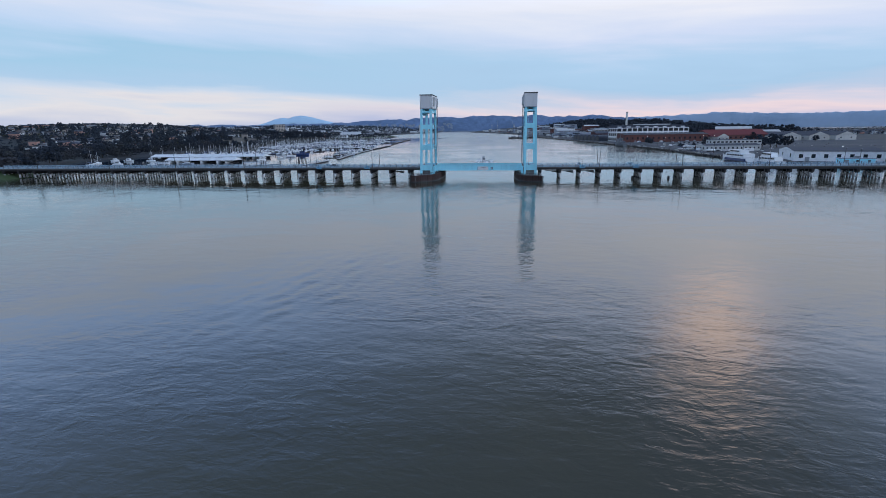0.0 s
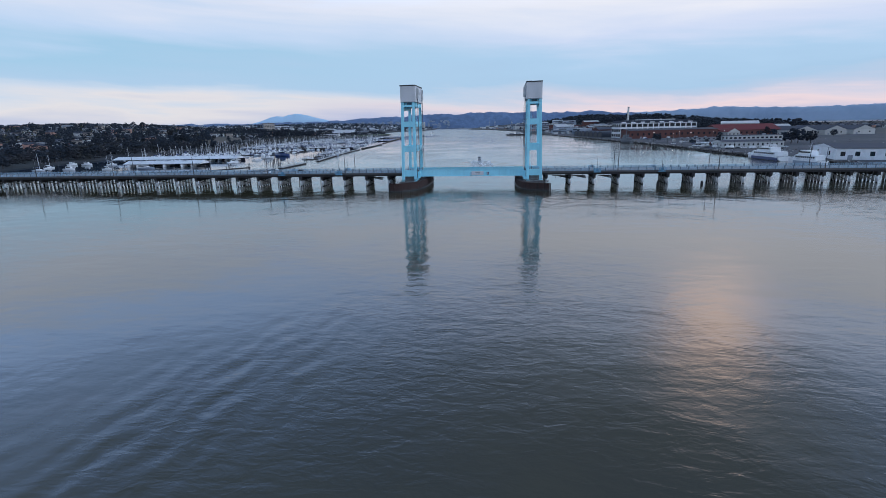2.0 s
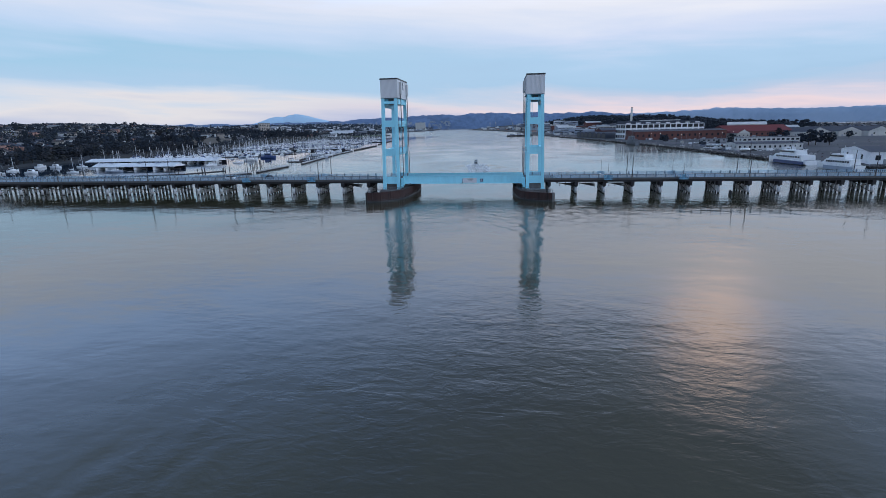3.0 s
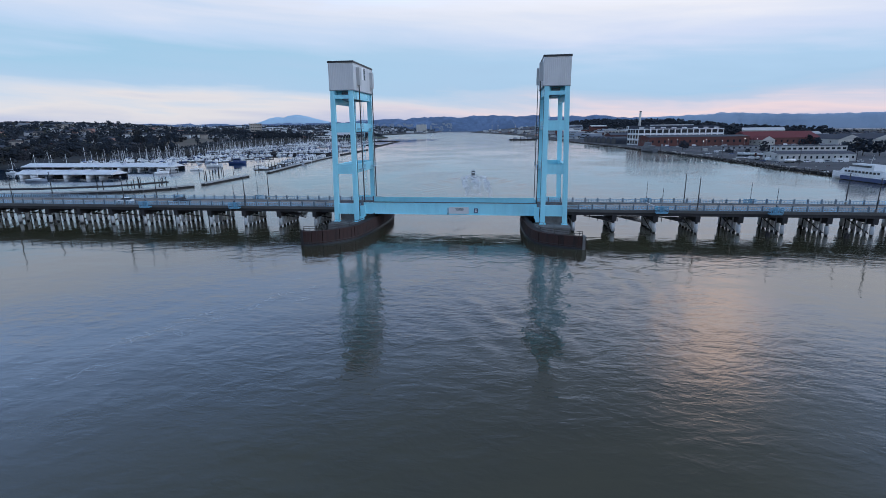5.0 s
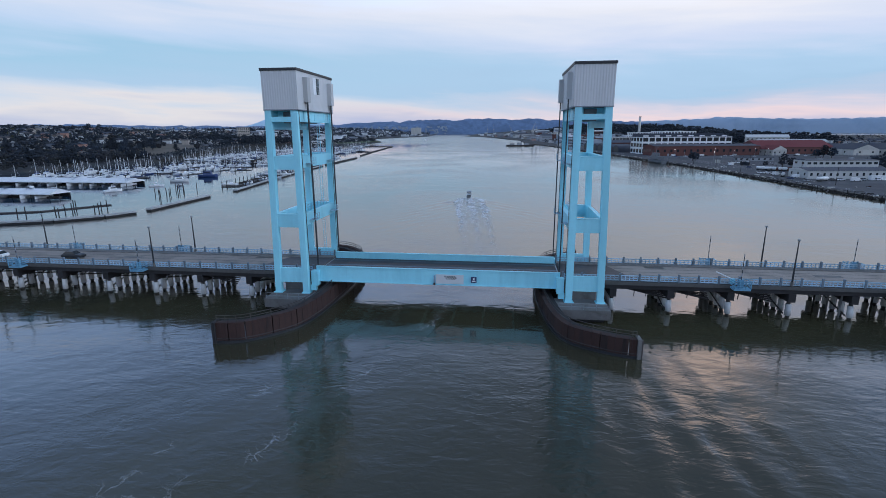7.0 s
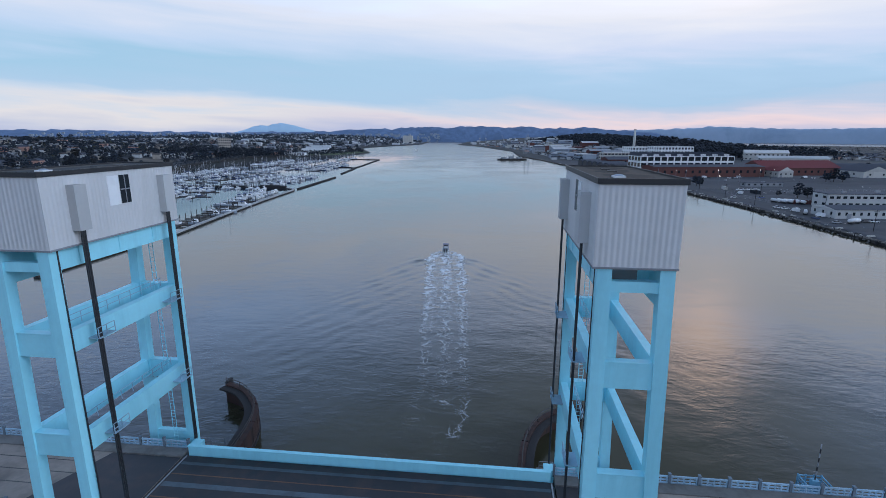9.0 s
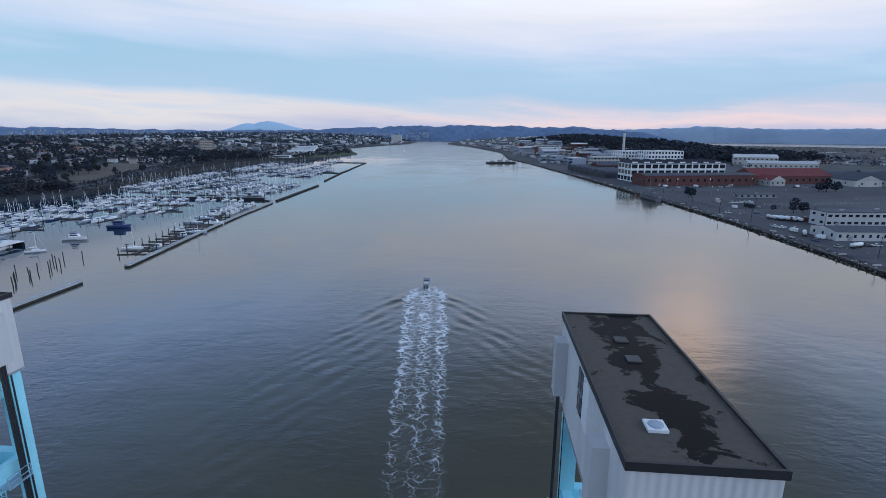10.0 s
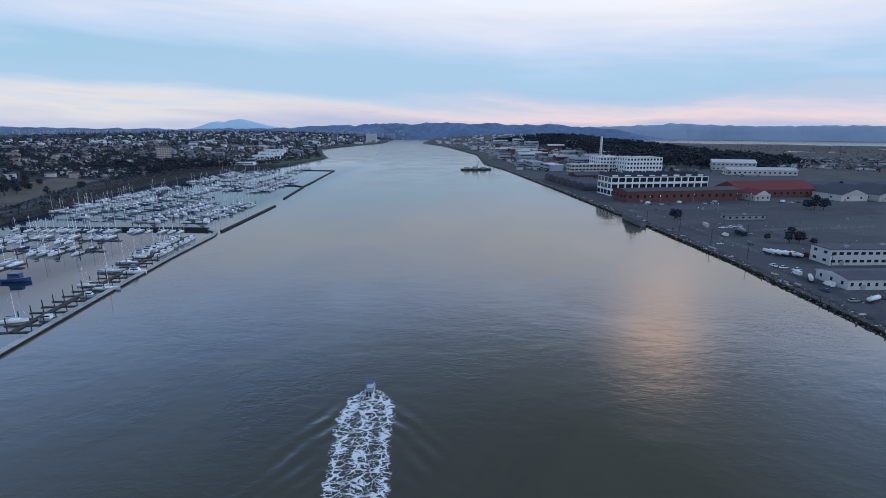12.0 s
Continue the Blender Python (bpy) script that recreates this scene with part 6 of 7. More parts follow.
def tank_trailer(x, y, turn, n, label):
    t = thing("tank_trailers", x, y, QUAY_Z, turn, label, "tank trailer", "white tanks")
    b = Shape()
    b.smooth = True
    b.tube((-4.2, 0, 1.9), (4.2, 0, 1.7), 0.95, n=14)
    part("tank", b, M_WHITE, t)
    f = Shape()
    f.box(-4, 4, -0.9, 0.9, 0.5, 0.85)
    part("chassis", f, M_DARK, t)
    for k in (-3, -2, 3):
        w = Shape()
        w.tube((k, -1.05, 0.5), (k, 1.05, 0.5), 0.5, n=10)
        part("axle", w, M_DARK, t)


for k in range(5):
    tank_trailer(202 + k * 3.0, 306 - k * 1.6, 95, k, "white cylindrical tank trailer parked in the yard")
tank_trailer(190, 252, 60, 9, "white rounded tank on wheels by the quay road")
tank_trailer(196, 222, 30, 9, "white rounded tank on wheels by the quay road")


def container(x, y, turn, mat, label):
    t = thing("shipping_container", x, y, QUAY_Z, turn, label, "container", "containers")
    b = Shape()
    b.box(-4.5, 4.5, -1.2, 1.2, 0, 2.6)
    body = part("body", b, mat, t)
    for k in range(12):
        r = Shape()
        r.box(-4.3 + k * 0.75, -4.05 + k * 0.75, -1.26, -1.2, 0.15, 2.45)
        part("rib", r, mat, body)
    d = Shape()
    d.box(4.5, 4.56, -1.1, 1.1, 0.1, 2.5)
    part("door", d, M_GREY, body)


container(214, 300, 8, M_BRICK, "rust-red shipping container in the yard")
container(224, 300, 8, M_BRICK, "rust-red shipping container in the yard")
container(222, 372, 80, M_GREY, "grey shipping container in the yard")
container(206, 392, 80, M_PALE, "pale shipping container in the yard")
container(232, 232, 5, M_WHITE, "white shipping container in the yard")
container(216, 362, 100, M_FOLIAGE, "dull green shipping container in the yard")


def van(x, y, turn, mat, label):
    t = thing("van", x, y, QUAY_Z + 0.05, turn, label, "van", "parked vans")
    b = Shape()
    b.rings([[(-2.6, -0.95, 0.4), (1.4, -0.95, 0.4), (2.6, -0.9, 0.4), (2.6, 0.9, 0.4), (1.4, 0.95, 0.4), (-2.6, 0.95, 0.4)], [(-2.55, -0.9, 2.3), (0.9, -0.9, 2.3), (1.2, -0.85, 2.2), (1.2, 0.85, 2.2), (0.9, 0.9, 2.3), (-2.55, 0.9, 2.3)]])
    body = part("body", b, mat, t)
    w = Shape()
    w.beam((1.45, 0, 2.0), (2.0, 0, 1.35), 1.6, 0.05)
    part("windscreen", w, M_GLASS, body)
    for xx in (-1.6, 1.6):
        for yy in (-0.85, 0.85):
            k = Shape()
            k.tube((xx, yy - 0.12, 0.38), (xx, yy + 0.12, 0.38), 0.38, n=10)
            part("wheel", k, M_DARK, t)


for x, y, tn, mt, lb in ((190, 262, 95, M_WHITE, "white van parked by the quay road"), (193, 244, 98, M_WHITE, "white van parked by the quay road"), (205, 509, 10, M_WHITE, "white van parked by the brick workshop"), (238, 515, 12, M_WHITE, "white van parked by the brick workshop"),
                         (276, 521, 12, M_GREY, "grey van parked by the brick workshop"), (347, 528, 20, M_WHITE, "white van parked by the sheds"), (240, 470, 60, M_GREY, "grey van in the open yard"), (214, 222, 5, M_WHITE, "white van behind the quay building"),
                         (202, 356, 100, M_WHITE, "white van parked by the quay road"), (230, 116, 70, M_WHITE, "white van by the ferry berth")):
    van(x, y, tn, mt, lb)


def debris(x, y, r, mat, label, seed):
    """A heap of rubble or scrap."""
    q = random.Random(seed)
    t = thing("scrap_heap", x, y, QUAY_Z, q.uniform(0, 90), label, "scrap heap", "scrap heaps")
    for k in range(5):
        b = Shape()
        a, d = q.uniform(0, 6.28), q.uniform(0, r)
        s = q.uniform(0.25, 0.7) * r * 0.6
        m = pose(d * math.cos(a), d * math.sin(a), s * 0.35, q.uniform(-15, 15), q.uniform(-15, 15), q.uniform(0, 180))
        b.box(-s, s, -s * 0.5, s * 0.5, -s * 0.4, s * 0.45, m)
        part("block", b, mat, t)


dq = random.Random(77)
for k in range(22):
    y = dq.uniform(130, 480)
    x = shore(QUAY, y) + dq.choice((dq.uniform(4, 10), dq.uniform(24, 60)))
    debris(x, y, dq.uniform(0.8, 2.2), dq.choice((M_CONC, M_RUST, M_PALE, M_GREY, M_TIMBER)), "small heap of scrap and timber on the yard", k)


def fence(xa, ya, xb, yb):
    t = thing("yard_fence", xa, ya, QUAY_Z, math.degrees(math.atan2(yb - ya, xb - xa)), "low grey wire fence across the yard", "fence", "yard fences")
    L = math.hypot(xb - xa, yb - ya)
    n = int(L / 6)
    for k in range(n + 1):
        p = Shape()
        p.box(L * k / n - 0.06, L * k / n + 0.06, -0.06, 0.06, 0, 1.9)
        part("post", p, M_GREY, t)
    for z in (0.5, 1.2, 1.85):
        r = Shape()
        r.box(0, L, -0.03, 0.03, z - 0.03, z + 0.03)
        part("rail", r, M_GREY, t)


fence(196, 300, 190, 400)
fence(200, 300, 300, 318)
fence(232, 372, 330, 392)

# ---------------------------------------------------------------- poles
def lamp_post(x, y, z, h, label, lamp=True):
    t = thing("lamp_post", x, y, z, 0, label, "lamp post", "lamp posts")
    p = Shape()
    p.tube((0, 0, 0), (0, 0, h), 0.16, 0.08, 8)
    part("pole", p, M_DARK, t)
    b = Shape()
    b.tube((0, 0, 0), (0, 0, 0.7), 0.28, 0.22, 8)
    part("base", b, M_CONC, t)
    l = Shape()
    l.box(-0.16, 0.16, -0.16, 0.16, h, h + 0.25)
    part("lamp_head", l, M_GREY, t)


for x in (-250, -205, -165, -125, -90, -54.5, 59.3, 97.5, 136, 174, 212):
    lamp_post(x, RN - 0.1, 8.4, 7.6, "thin dark lamp post on the bridge railing")
    lamp_post(x + 0.8, RF + 0.1, 8.4, 7.6, "thin dark lamp post on the bridge railing")


def yard_pole(x, y, h):
    t = thing("utility_pole", x, y, QUAY_Z, 8, "wooden utility pole with a cross arm", "utility pole", "utility poles")
    p = Shape()
    p.tube((0, 0, 0), (0, 0, h), 0.16, 0.11, 7)
    part("pole", p, M_TIMBER, t)
    a = Shape()
    a.box(-1.3, 1.3, -0.07, 0.07, h - 0.7, h - 0.55)
    part("cross_arm", a, M_TIMBER, t)


M_LIT = bpy.data.materials.new("lit_lamp")
M_LIT.use_nodes = True
_n = Nodes(M_LIT.node_tree)
_n.add("OutputMaterial", {0: _n.add("Emission", {0: (1.0, 0.86, 0.66, 1), 1: 7.0})})


def yard_lamp(x, y, h):
    t = thing("yard_lamp", x, y, QUAY_Z, 8, "yard lamp post with a small lit lamp", "lamp post", "yard lamps")
    p = Shape()
    p.tube((0, 0, 0), (0, 0, h), 0.13, 0.09, 6)
    part("pole", p, M_GREY, t)
    l = Shape()
    l.smooth = True
    l.rings([[(0.24 * r * math.cos(a), 0.24 * r * math.sin(a), h + z) for a in [2 * math.pi * k / 8 for k in range(8)]] for r, z in ((0.4, 0), (1, 0.2), (1, 0.4), (0.4, 0.6))])
    part("lamp_globe", l, M_LIT, t, "lit globe")


for x, y in ((204, 503), (216, 508), (218, 432), (252, 516), (300, 527), (316, 531), (246, 455), (470, 640), (236, 110), (-330, 30), (-470, 420)):
    yard_lamp(x, y, 8.0)

for x, y, h in ((182, 292, 10), (180, 330, 10), (178, 372, 10), (172, 420, 10), (238, 300, 9), (243, 300, 9), (206, 262, 11), (215, 352, 9), (300, 505, 10), (260, 500, 10), (190, 200, 10), (196, 160, 10)):
    yard_pole(x, y, h)


def gate_platform(x, near):
    """A small blue balcony beside the road with a striped barrier arm standing up."""
    y = RN - 1.0 if near else RF + 1.0
    t = thing("barrier_gate", x, y, 8.0, 0, "light blue balcony with a raised striped barrier arm", "barrier gate", "barrier gates")
    f = Shape()
    f.box(-1.3, 1.3, -0.9, 0.9, -0.15, 0.15)
    part("floor", f, M_GATE, t)
    for z in (0.55, 0.95, 1.35):
        r = Shape()
        s = -0.86 if near else 0.86
        r.box(-1.3, 1.3, s - 0.05, s + 0.05, z - 0.06, z + 0.06)
        part("rail", r, M_GATE, t)
        for xx in (-1.26, 1.26):
            q = Shape()
            q.box(xx - 0.05, xx + 0.05, -0.86, 0.86, z - 0.06, z + 0.06)
            part("rail", q, M_GATE, t)
    for xx in (-1.26, -0.42, 0.42, 1.26):
        p = Shape()
        s = -0.86 if near else 0.86
        p.box(xx - 0.06, xx + 0.06, s - 0.06, s + 0.06, 0.1, 1.5)
        part("post", p, M_GATE, t)
    b = Shape()
    b.box(-0.35, 0.35, -0.3, 0.3, 0.15, 1.5)
    m = part("machine_box", b, M_GATE, t)
    for k in range(8):
        a = Shape()
        a.box(-0.05, 0.05, -0.05, 0.05, 1.5 + k * 0.55, 2.05 + k * 0.55)
        part("arm_band", a, M_GREY if k % 2 else M_DARK, m)


for x, near in ((51, True), (76, True), (51, False), (76.5, False), (-57, True), (-83, True), (-57.5, False), (-83, False)):
    gate_platform(x, near)


def low_arm():
    t = thing("lowered_barrier", 50.2, RN + 0.2, 9.2, 0, "white lowered barrier arm across one lane", "barrier arm")
    a = Shape()
    a.beam((0, 0, 0), (-1.9, 1.9, 0.7), 0.2, 0.12)
    part("arm", a, M_WHITE, t)
    b = Shape()
    b.box(-0.3, 0.3, -0.3, 0.3, -0.75, 0.15)
    part("pivot", b, M_BLUE, t)


low_arm()

# old dolphins and catwalks beside the nearest bents
def dolphin(x, y, label):
    t = thing("pile_dolphin", x, y, 0, 0, label, "pile dolphin", "pile dolphins")
    for k in range(5):
        p = Shape()
        a = 2 * math.pi * k / 5
        p.tube((0.5 * math.cos(a), 0.5 * math.sin(a), -1), (0.25 * math.cos(a), 0.25 * math.sin(a), 3.9 + 0.3 * (k % 2)), 0.24, n=7)
        part("timber_post", p, M_TIMBER, t)


dolphin(74.5, -7.6, "cluster of dark old timber piles by the bridge")
dolphin(91.0, -7.8, "cluster of dark old timber piles by the bridge")


def catwalk(x):
    t = thing("under_deck_catwalk", x, 0, 0, 0, "dark broken timber catwalk under the deck", "catwalk", "catwalks")
    for k in range(5):
        b = Shape()
        b.beam((-3.2, -4.6 + k * 0.35, 6.8 - k * 0.1), (3.4, -4.9 + k * 0.4, 5.4 + 0.25 * k), 0.14, 0.2)
        part("plank", b, M_TIMBER, t)
    for xx in (-2, 0, 2):
        h = Shape()
        h.beam((xx, -4.6, 7.6), (xx, -4.3, 5.4), 0.12, 0.12)
        part("hanger", h, M_TIMBER, t)


for x in (36.8, 43.6, 53.8, -41.5):
    catwalk(x)


# ---------------------------------------------------------------- the moving boat
def runabout():
    p = WAKE[0]
    t = thing("motorboat", p.x, p.y, WATER + 0.15, 93.5, "white open motorboat with a blue canopy, under way", "motorboat")
    h = part("hull", hull(7.4, 2.6, 1.0, M_WHITE, 0.7, 0.9), M_WHITE, t)
    part("deck", deck_plate(7.4, 2.6, 1.0, 0.9), M_GREY, h)
    c = part("console", house_block(-0.8, 1.6, 1.9, 1.0, 1.75, 0.6), M_WHITE, t)
    w = Shape()
    w.box(0.6, 0.75, -0.8, 0.8, 1.75, 2.2)
    part("windscreen", w, M_GLASS, c)
    k = Shape()
    k.box(-1.5, 1.0, -1.05, 1.05, 2.75, 2.85)
    for x in (-1.4, 0.9):
        for y in (-0.98, 0.98):
            k.tube((x, y, 1.0), (x, y, 2.8), 0.035, n=4)
    part("canopy", k, M_NAVY, t)
    for y in (-0.45, 0.45):
        o = Shape()
        o.box(-4.2, -3.6, y - 0.25, y + 0.25, 0.3, 1.5)
        part("outboard_motor", o, M_DARK, t)
    g = Shape()
    for x in (-2.6, -1.9):
        g.box(x, x + 0.5, -0.8, 0.8, 1.0, 1.45)
    part("seat", g, M_GREY, t)


runabout()


def far_launch():
    t = thing("launch", -250, 1560, WATER, 265, "small white launch far down the channel", "motorboat")
    h = part("hull", hull(16, 4.6, 1.8, M_WHITE, 0.7, 0.9), M_WHITE, t)
    part("cabin", house_block(-4, 4, 3.6, 1.8, 4.6, 1.0), M_WHITE, t)


far_launch()

# ---------------------------------------------------------------- trees
def icosa():
    t = (1 + 5 ** 0.5) / 2
    v = [(-1, t, 0), (1, t, 0), (-1, -t, 0), (1, -t, 0), (0, -1, t), (0, 1, t), (0, -1, -t), (0, 1, -t), (t, 0, -1), (t, 0, 1), (-t, 0, -1), (-t, 0, 1)]
    f = [(0, 11, 5), (0, 5, 1), (0, 1, 7), (0, 7, 10), (0, 10, 11), (1, 5, 9), (5, 11, 4), (11, 10, 2), (10, 7, 6), (7, 1, 8), (3, 9, 4), (3, 4, 2), (3, 2, 6), (3, 6, 8), (3, 8, 9), (4, 9, 5), (2, 4, 11), (6, 2, 10), (8, 6, 7), (9, 8, 1)]
    return np.array(v) / math.hypot(1, t), f


ICO_V, ICO_F = icosa()


def clump(s, c, r, rnd):
    i = len(s.v)
    k = np.array([[1 + rnd.uniform(-0.35, 0.35)] for _ in range(12)])
    s.v += [tuple(p) for p in (ICO_V * k * np.array([r, r, r * 0.75]) + np.array(c))]
    s.f += [(a + i, b + i, d + i) for a, b, d in ICO_F]


def tree_template(h, w, shape, mat, seed, label):
    """A trunk with limbs and a crown of many clumps and leaf sprays."""
    r = random.Random(seed)
    t = thing("tree", 0, 0, -60, 0, label, "tree", "trees")
    tr = Shape()
    tr.tube((0, 0, -0.5), (0.15 * w * 0.1, 0, h * 0.55), h * 0.028, h * 0.014, 7)
    cr = Shape()
    for k in range(9):
        a, z = 2 * math.pi * (k * 0.618), h * (0.30 + 0.035 * k)
        e = (w * 0.36 * math.cos(a), w * 0.36 * math.sin(a), z + h * 0.18)
        tr.tube((0, 0, z), e, h * 0.011, h * 0.004, 5)
    for k in range(52):
        a, q = r.uniform(0, 2 * math.pi), r.random() ** 0.5
        zf = r.random()
        if shape == "round":
            rad = w / 2 * math.sin(math.pi * (0.14 + 0.8 * zf)) ** 0.7
        elif shape == "tall":
            rad = w / 2 * (1 - 0.65 * zf) * (0.75 + 0.4 * math.sin(zf * 14 + seed))
        else:
            rad = w / 2 * (1 - 0.35 * abs(zf - 0.65) * 2)
        z = h * (0.26 + 0.70 * zf)
        clump(cr, (rad * q * math.cos(a), rad * q * math.sin(a), z), r.uniform(0.07, 0.15) * w, r)
    for k in range(150):
        a, zf = r.uniform(0, 2 * math.pi), r.random()
        rad = w / 2 * (0.65 + 0.45 * r.random()) * math.sin(math.pi * (0.12 + 0.8 * zf)) ** 0.6
        c = Vector((rad * math.cos(a), rad * math.sin(a), h * (0.24 + 0.74 * zf)))
        u, v = Vector((r.gauss(0, 1), r.gauss(0, 1), r.gauss(0, 1))).normalized(), Vector((r.gauss(0, 1), r.gauss(0, 1), r.gauss(0, 1))).normalized()
        l = w * r.uniform(0.03, 0.07)
        i = len(cr.v)
        cr.v += [tuple(c - u * l), tuple(c + v * l * 0.7), tuple(c + u * l)]
        cr.f.append((i, i + 1, i + 2))
    part("trunk", tr, M_BARK, t)
    part("crown", cr, mat, t)
    return t


TREES = [tree_template(10, 9, "round", M_FOLIAGE, 1, "broad dark green tree"), tree_template(13, 8, "round", M_FOLIAGE, 2, "dark green leafy tree"),
         tree_template(17, 7.5, "tall", M_FOLIAGE, 3, "tall dark evergreen tree"), tree_template(9, 10, "wide", M_FOLIAGE2, 4, "spreading brownish bare-looking tree"),
         tree_template(22, 12, "wide", M_FOLIAGE, 5, "tall eucalyptus with a ragged dark crown")]
TREE_FRESH = set(range(5))


def put_tree(kind, x, y, z, scale, turn):
    m = pose(x, y, z, 0, 0, turn)
    if kind in TREE_FRESH:
        TREE_FRESH.discard(kind)
        TREES[kind].matrix_basis = m
        TREES[kind].scale = (scale, scale, scale)
        return
    o = copy_thing(TREES[kind], m)
    o.scale = (scale, scale, scale)


tr = random.Random(5)
for x, y, k, s in ((194, 420, 0, 0.95), (198, 424, 0, 0.8), (347, 482, 1, 1.05), (354, 480, 0, 1.1), (341, 484, 0, 0.9), (232, 335, 1, 0.85), (239, 336, 0, 0.8), (244, 330, 0, 0.5), (285, 304, 1, 1.1), (292, 306, 0, 1.4), (279, 308, 0, 1.1), (224, 345, 0, 0.45), (212, 352, 0, 0.4), (300, 300, 0, 1.2),
                   (252, 300, 0, 0.4), (262, 302, 0, 0.4), (420, 470, 0, 0.9), (470, 620, 1, 1.0)):
    put_tree(k, x, y, QUAY_Z, s, tr.uniform(0, 360))

# shore trees behind the covered docks and in the near town
n = 0
while n < 140:
    y = tr.uniform(40, 560)
    d = 4 + 190 * tr.random() ** 1.4
    x = shore(LEFT_SHORE, y) - d
    if y > 380 and d < 60 and tr.random() < 0.85:
        continue
    put_tree(tr.choice((0, 1, 1, 3, 0, 2)), x, y, left_height(x, y), tr.uniform(0.7, 1.25), tr.uniform(0, 360))
    n += 1
for k in range(26):
    x, y = -300 - 130 * tr.random(), -40 + 22 * tr.random() if k % 2 else 30 + 30 * tr.random()
    put_tree(tr.choice((0, 1, 3)), x, y, 3.0, tr.uniform(0.7, 1.2), tr.uniform(0, 360))


# tall trees that break the skyline of the hill
for k in range(64):
    x, y = -430 - 430 * tr.random(), 330 + 560 * tr.random()
    put_tree(tr.choice((2, 4, 1, 1)), x, y, left_height(x, y) - 1.0, tr.uniform(0.5, 0.8), tr.uniform(0, 360))


def woods(name, count, region, height, label, size, mat, seed, clumps=5):
    """Far trees that nobody could count, as one body of foliage."""
    r = random.Random(seed)
    s = Shape()
    made = 0
    while made < count:
        p = region(r)
        if p is None:
            continue
        x, y = p
        z = height(x, y)
        h = r.uniform(*size)
        w = h * r.uniform(0.55, 0.95)
        for k in range(clumps):
            zf = r.random()
            rad = w * 0.40 * (1 - 0.45 * zf)
            a = r.uniform(0, 6.28)
            clump(s, (x + rad * math.cos(a), y + rad * math.sin(a), z + h * (0.22 + 0.68 * zf)), w * r.uniform(0.8, 1.5) * 0.42 / clumps ** 0.5, r)
        made += 1
    solid(name, s, mat, label, "woods", kind="stuff")


def town_region(r):
    y = 180 + 1950 * r.random() ** 1.25
    d = 22 + 1080 * r.random() ** 1.35
    if noise.noise((y * 0.006, d * 0.006, 4)) < -0.42:
        return None
    if 400 < y < 610 and 20 < d < 105:
        return None
    return shore(LEFT_SHORE, y) - d, y


def near_region(r):
    y = 330 + 720 * r.random()
    d = 26 + 480 * r.random()
    if 400 < y < 610 and d < 106:
        return None
    return shore(LEFT_SHORE, y) - d, y


def town_region_far(r):
    y = 1700 + 2500 * r.random()
    return shore(LEFT_SHORE, y) - 60 - 1900 * r.random(), y


def belt_region(r):
    y = 1050 + 1500 * r.random()
    x = shore(QUAY, y) + 280 + 400 * r.random()
    return x, y


def plain_region(r):
    y = 900 + 1500 * r.random()
    return 700 + 1000 * r.random(), y


woods("town_woods", 5800, town_region, left_height, "dark tree cover among the houses of the hillside town", (4.5, 10), M_FOLIAGE, 11, 5)
woods("near_town_woods", 3100, near_region, left_height, "dense dark trees between the nearer houses", (4.5, 9), M_FOLIAGE, 17, 8)
woods("olive_town_woods", 520, near_region, left_height, "yellowish olive trees between the nearer houses", (4, 8), M_OLIVE, 19, 9)
woods("shore_woods", 560, lambda r: (lambda y: (shore(LEFT_SHORE, y) - 3 - 130 * r.random(), y))(50 + 330 * r.random()), left_height, "dense brownish trees along the shore", (5, 10), M_FOLIAGE2, 15, 11)
woods("shore_bushes", 620, lambda r: (lambda y: (shore(LEFT_SHORE, y) - 3 - 34 * r.random(), y))(380 + 560 * r.random()), left_height, "low dark bushes along the shore road", (1.5, 4), M_FOLIAGE, 16)
# These trees carry the blue of the haze in their colour.
woods("far_town_woods", 2200, town_region_far, left_height, "dark tree cover of the distant town, tinted blue for haze", (9, 20), M_HAZYLEAF, 12)
woods("shipyard_woods", 2500, belt_region, right_height, "dense dark eucalyptus wood on the rise", (12, 24), M_FOLIAGE, 13, 7)
woods("yard_trees", 420, lambda r: (lambda y: (shore(QUAY, y) + 45 + 380 * r.random(), y))(780 + 1500 * r.random()), right_height, "dark trees between the dockyard buildings", (5, 11), M_FOLIAGE, 18, 6)
woods("shore_grove", 240, lambda r: (lambda y: (shore(LEFT_SHORE, y) - 8 - 120 * r.random(), y))(690 + 240 * r.random()), left_height, "dark grove of tall trees by the waterfront", (8, 15), M_FOLIAGE, 24, 8)
woods("plain_trees", 330, lambda r: (lambda b, q: (q * math.sin(b), q * math.cos(b)))(radians(22 + 10 * r.random()), 1080 + 300 * r.random()), right_height, "dark tall trees behind the white halls", (8, 19), M_FOLIAGE, 20, 9)
woods("plain_bushes", 220, lambda r: (lambda b, q: (q * math.sin(b), q * math.cos(b)))(radians(31 + 12 * r.random()), 1160 + 480 * r.random()), right_height, "dark trees between the small houses", (4, 9), M_FOLIAGE, 22, 6)
woods("marsh_scrub", 650, plain_region, right_height, "low dark scrub on the marshy plain", (3, 8), M_FOLIAGE2, 14)

# ---------------------------------------------------------------- houses of the town
HOUSE_WALLS = [material("house_wall_white", (0.56, 0.56, 0.56), 0.8, vary=0.06), material("house_wall_cream", (0.40, 0.35, 0.30), 0.8, vary=0.06), material("house_wall_grey", (0.24, 0.25, 0.28), 0.8, vary=0.06),
               material("house_wall_rose", (0.46, 0.26, 0.20), 0.8, vary=0.06)]
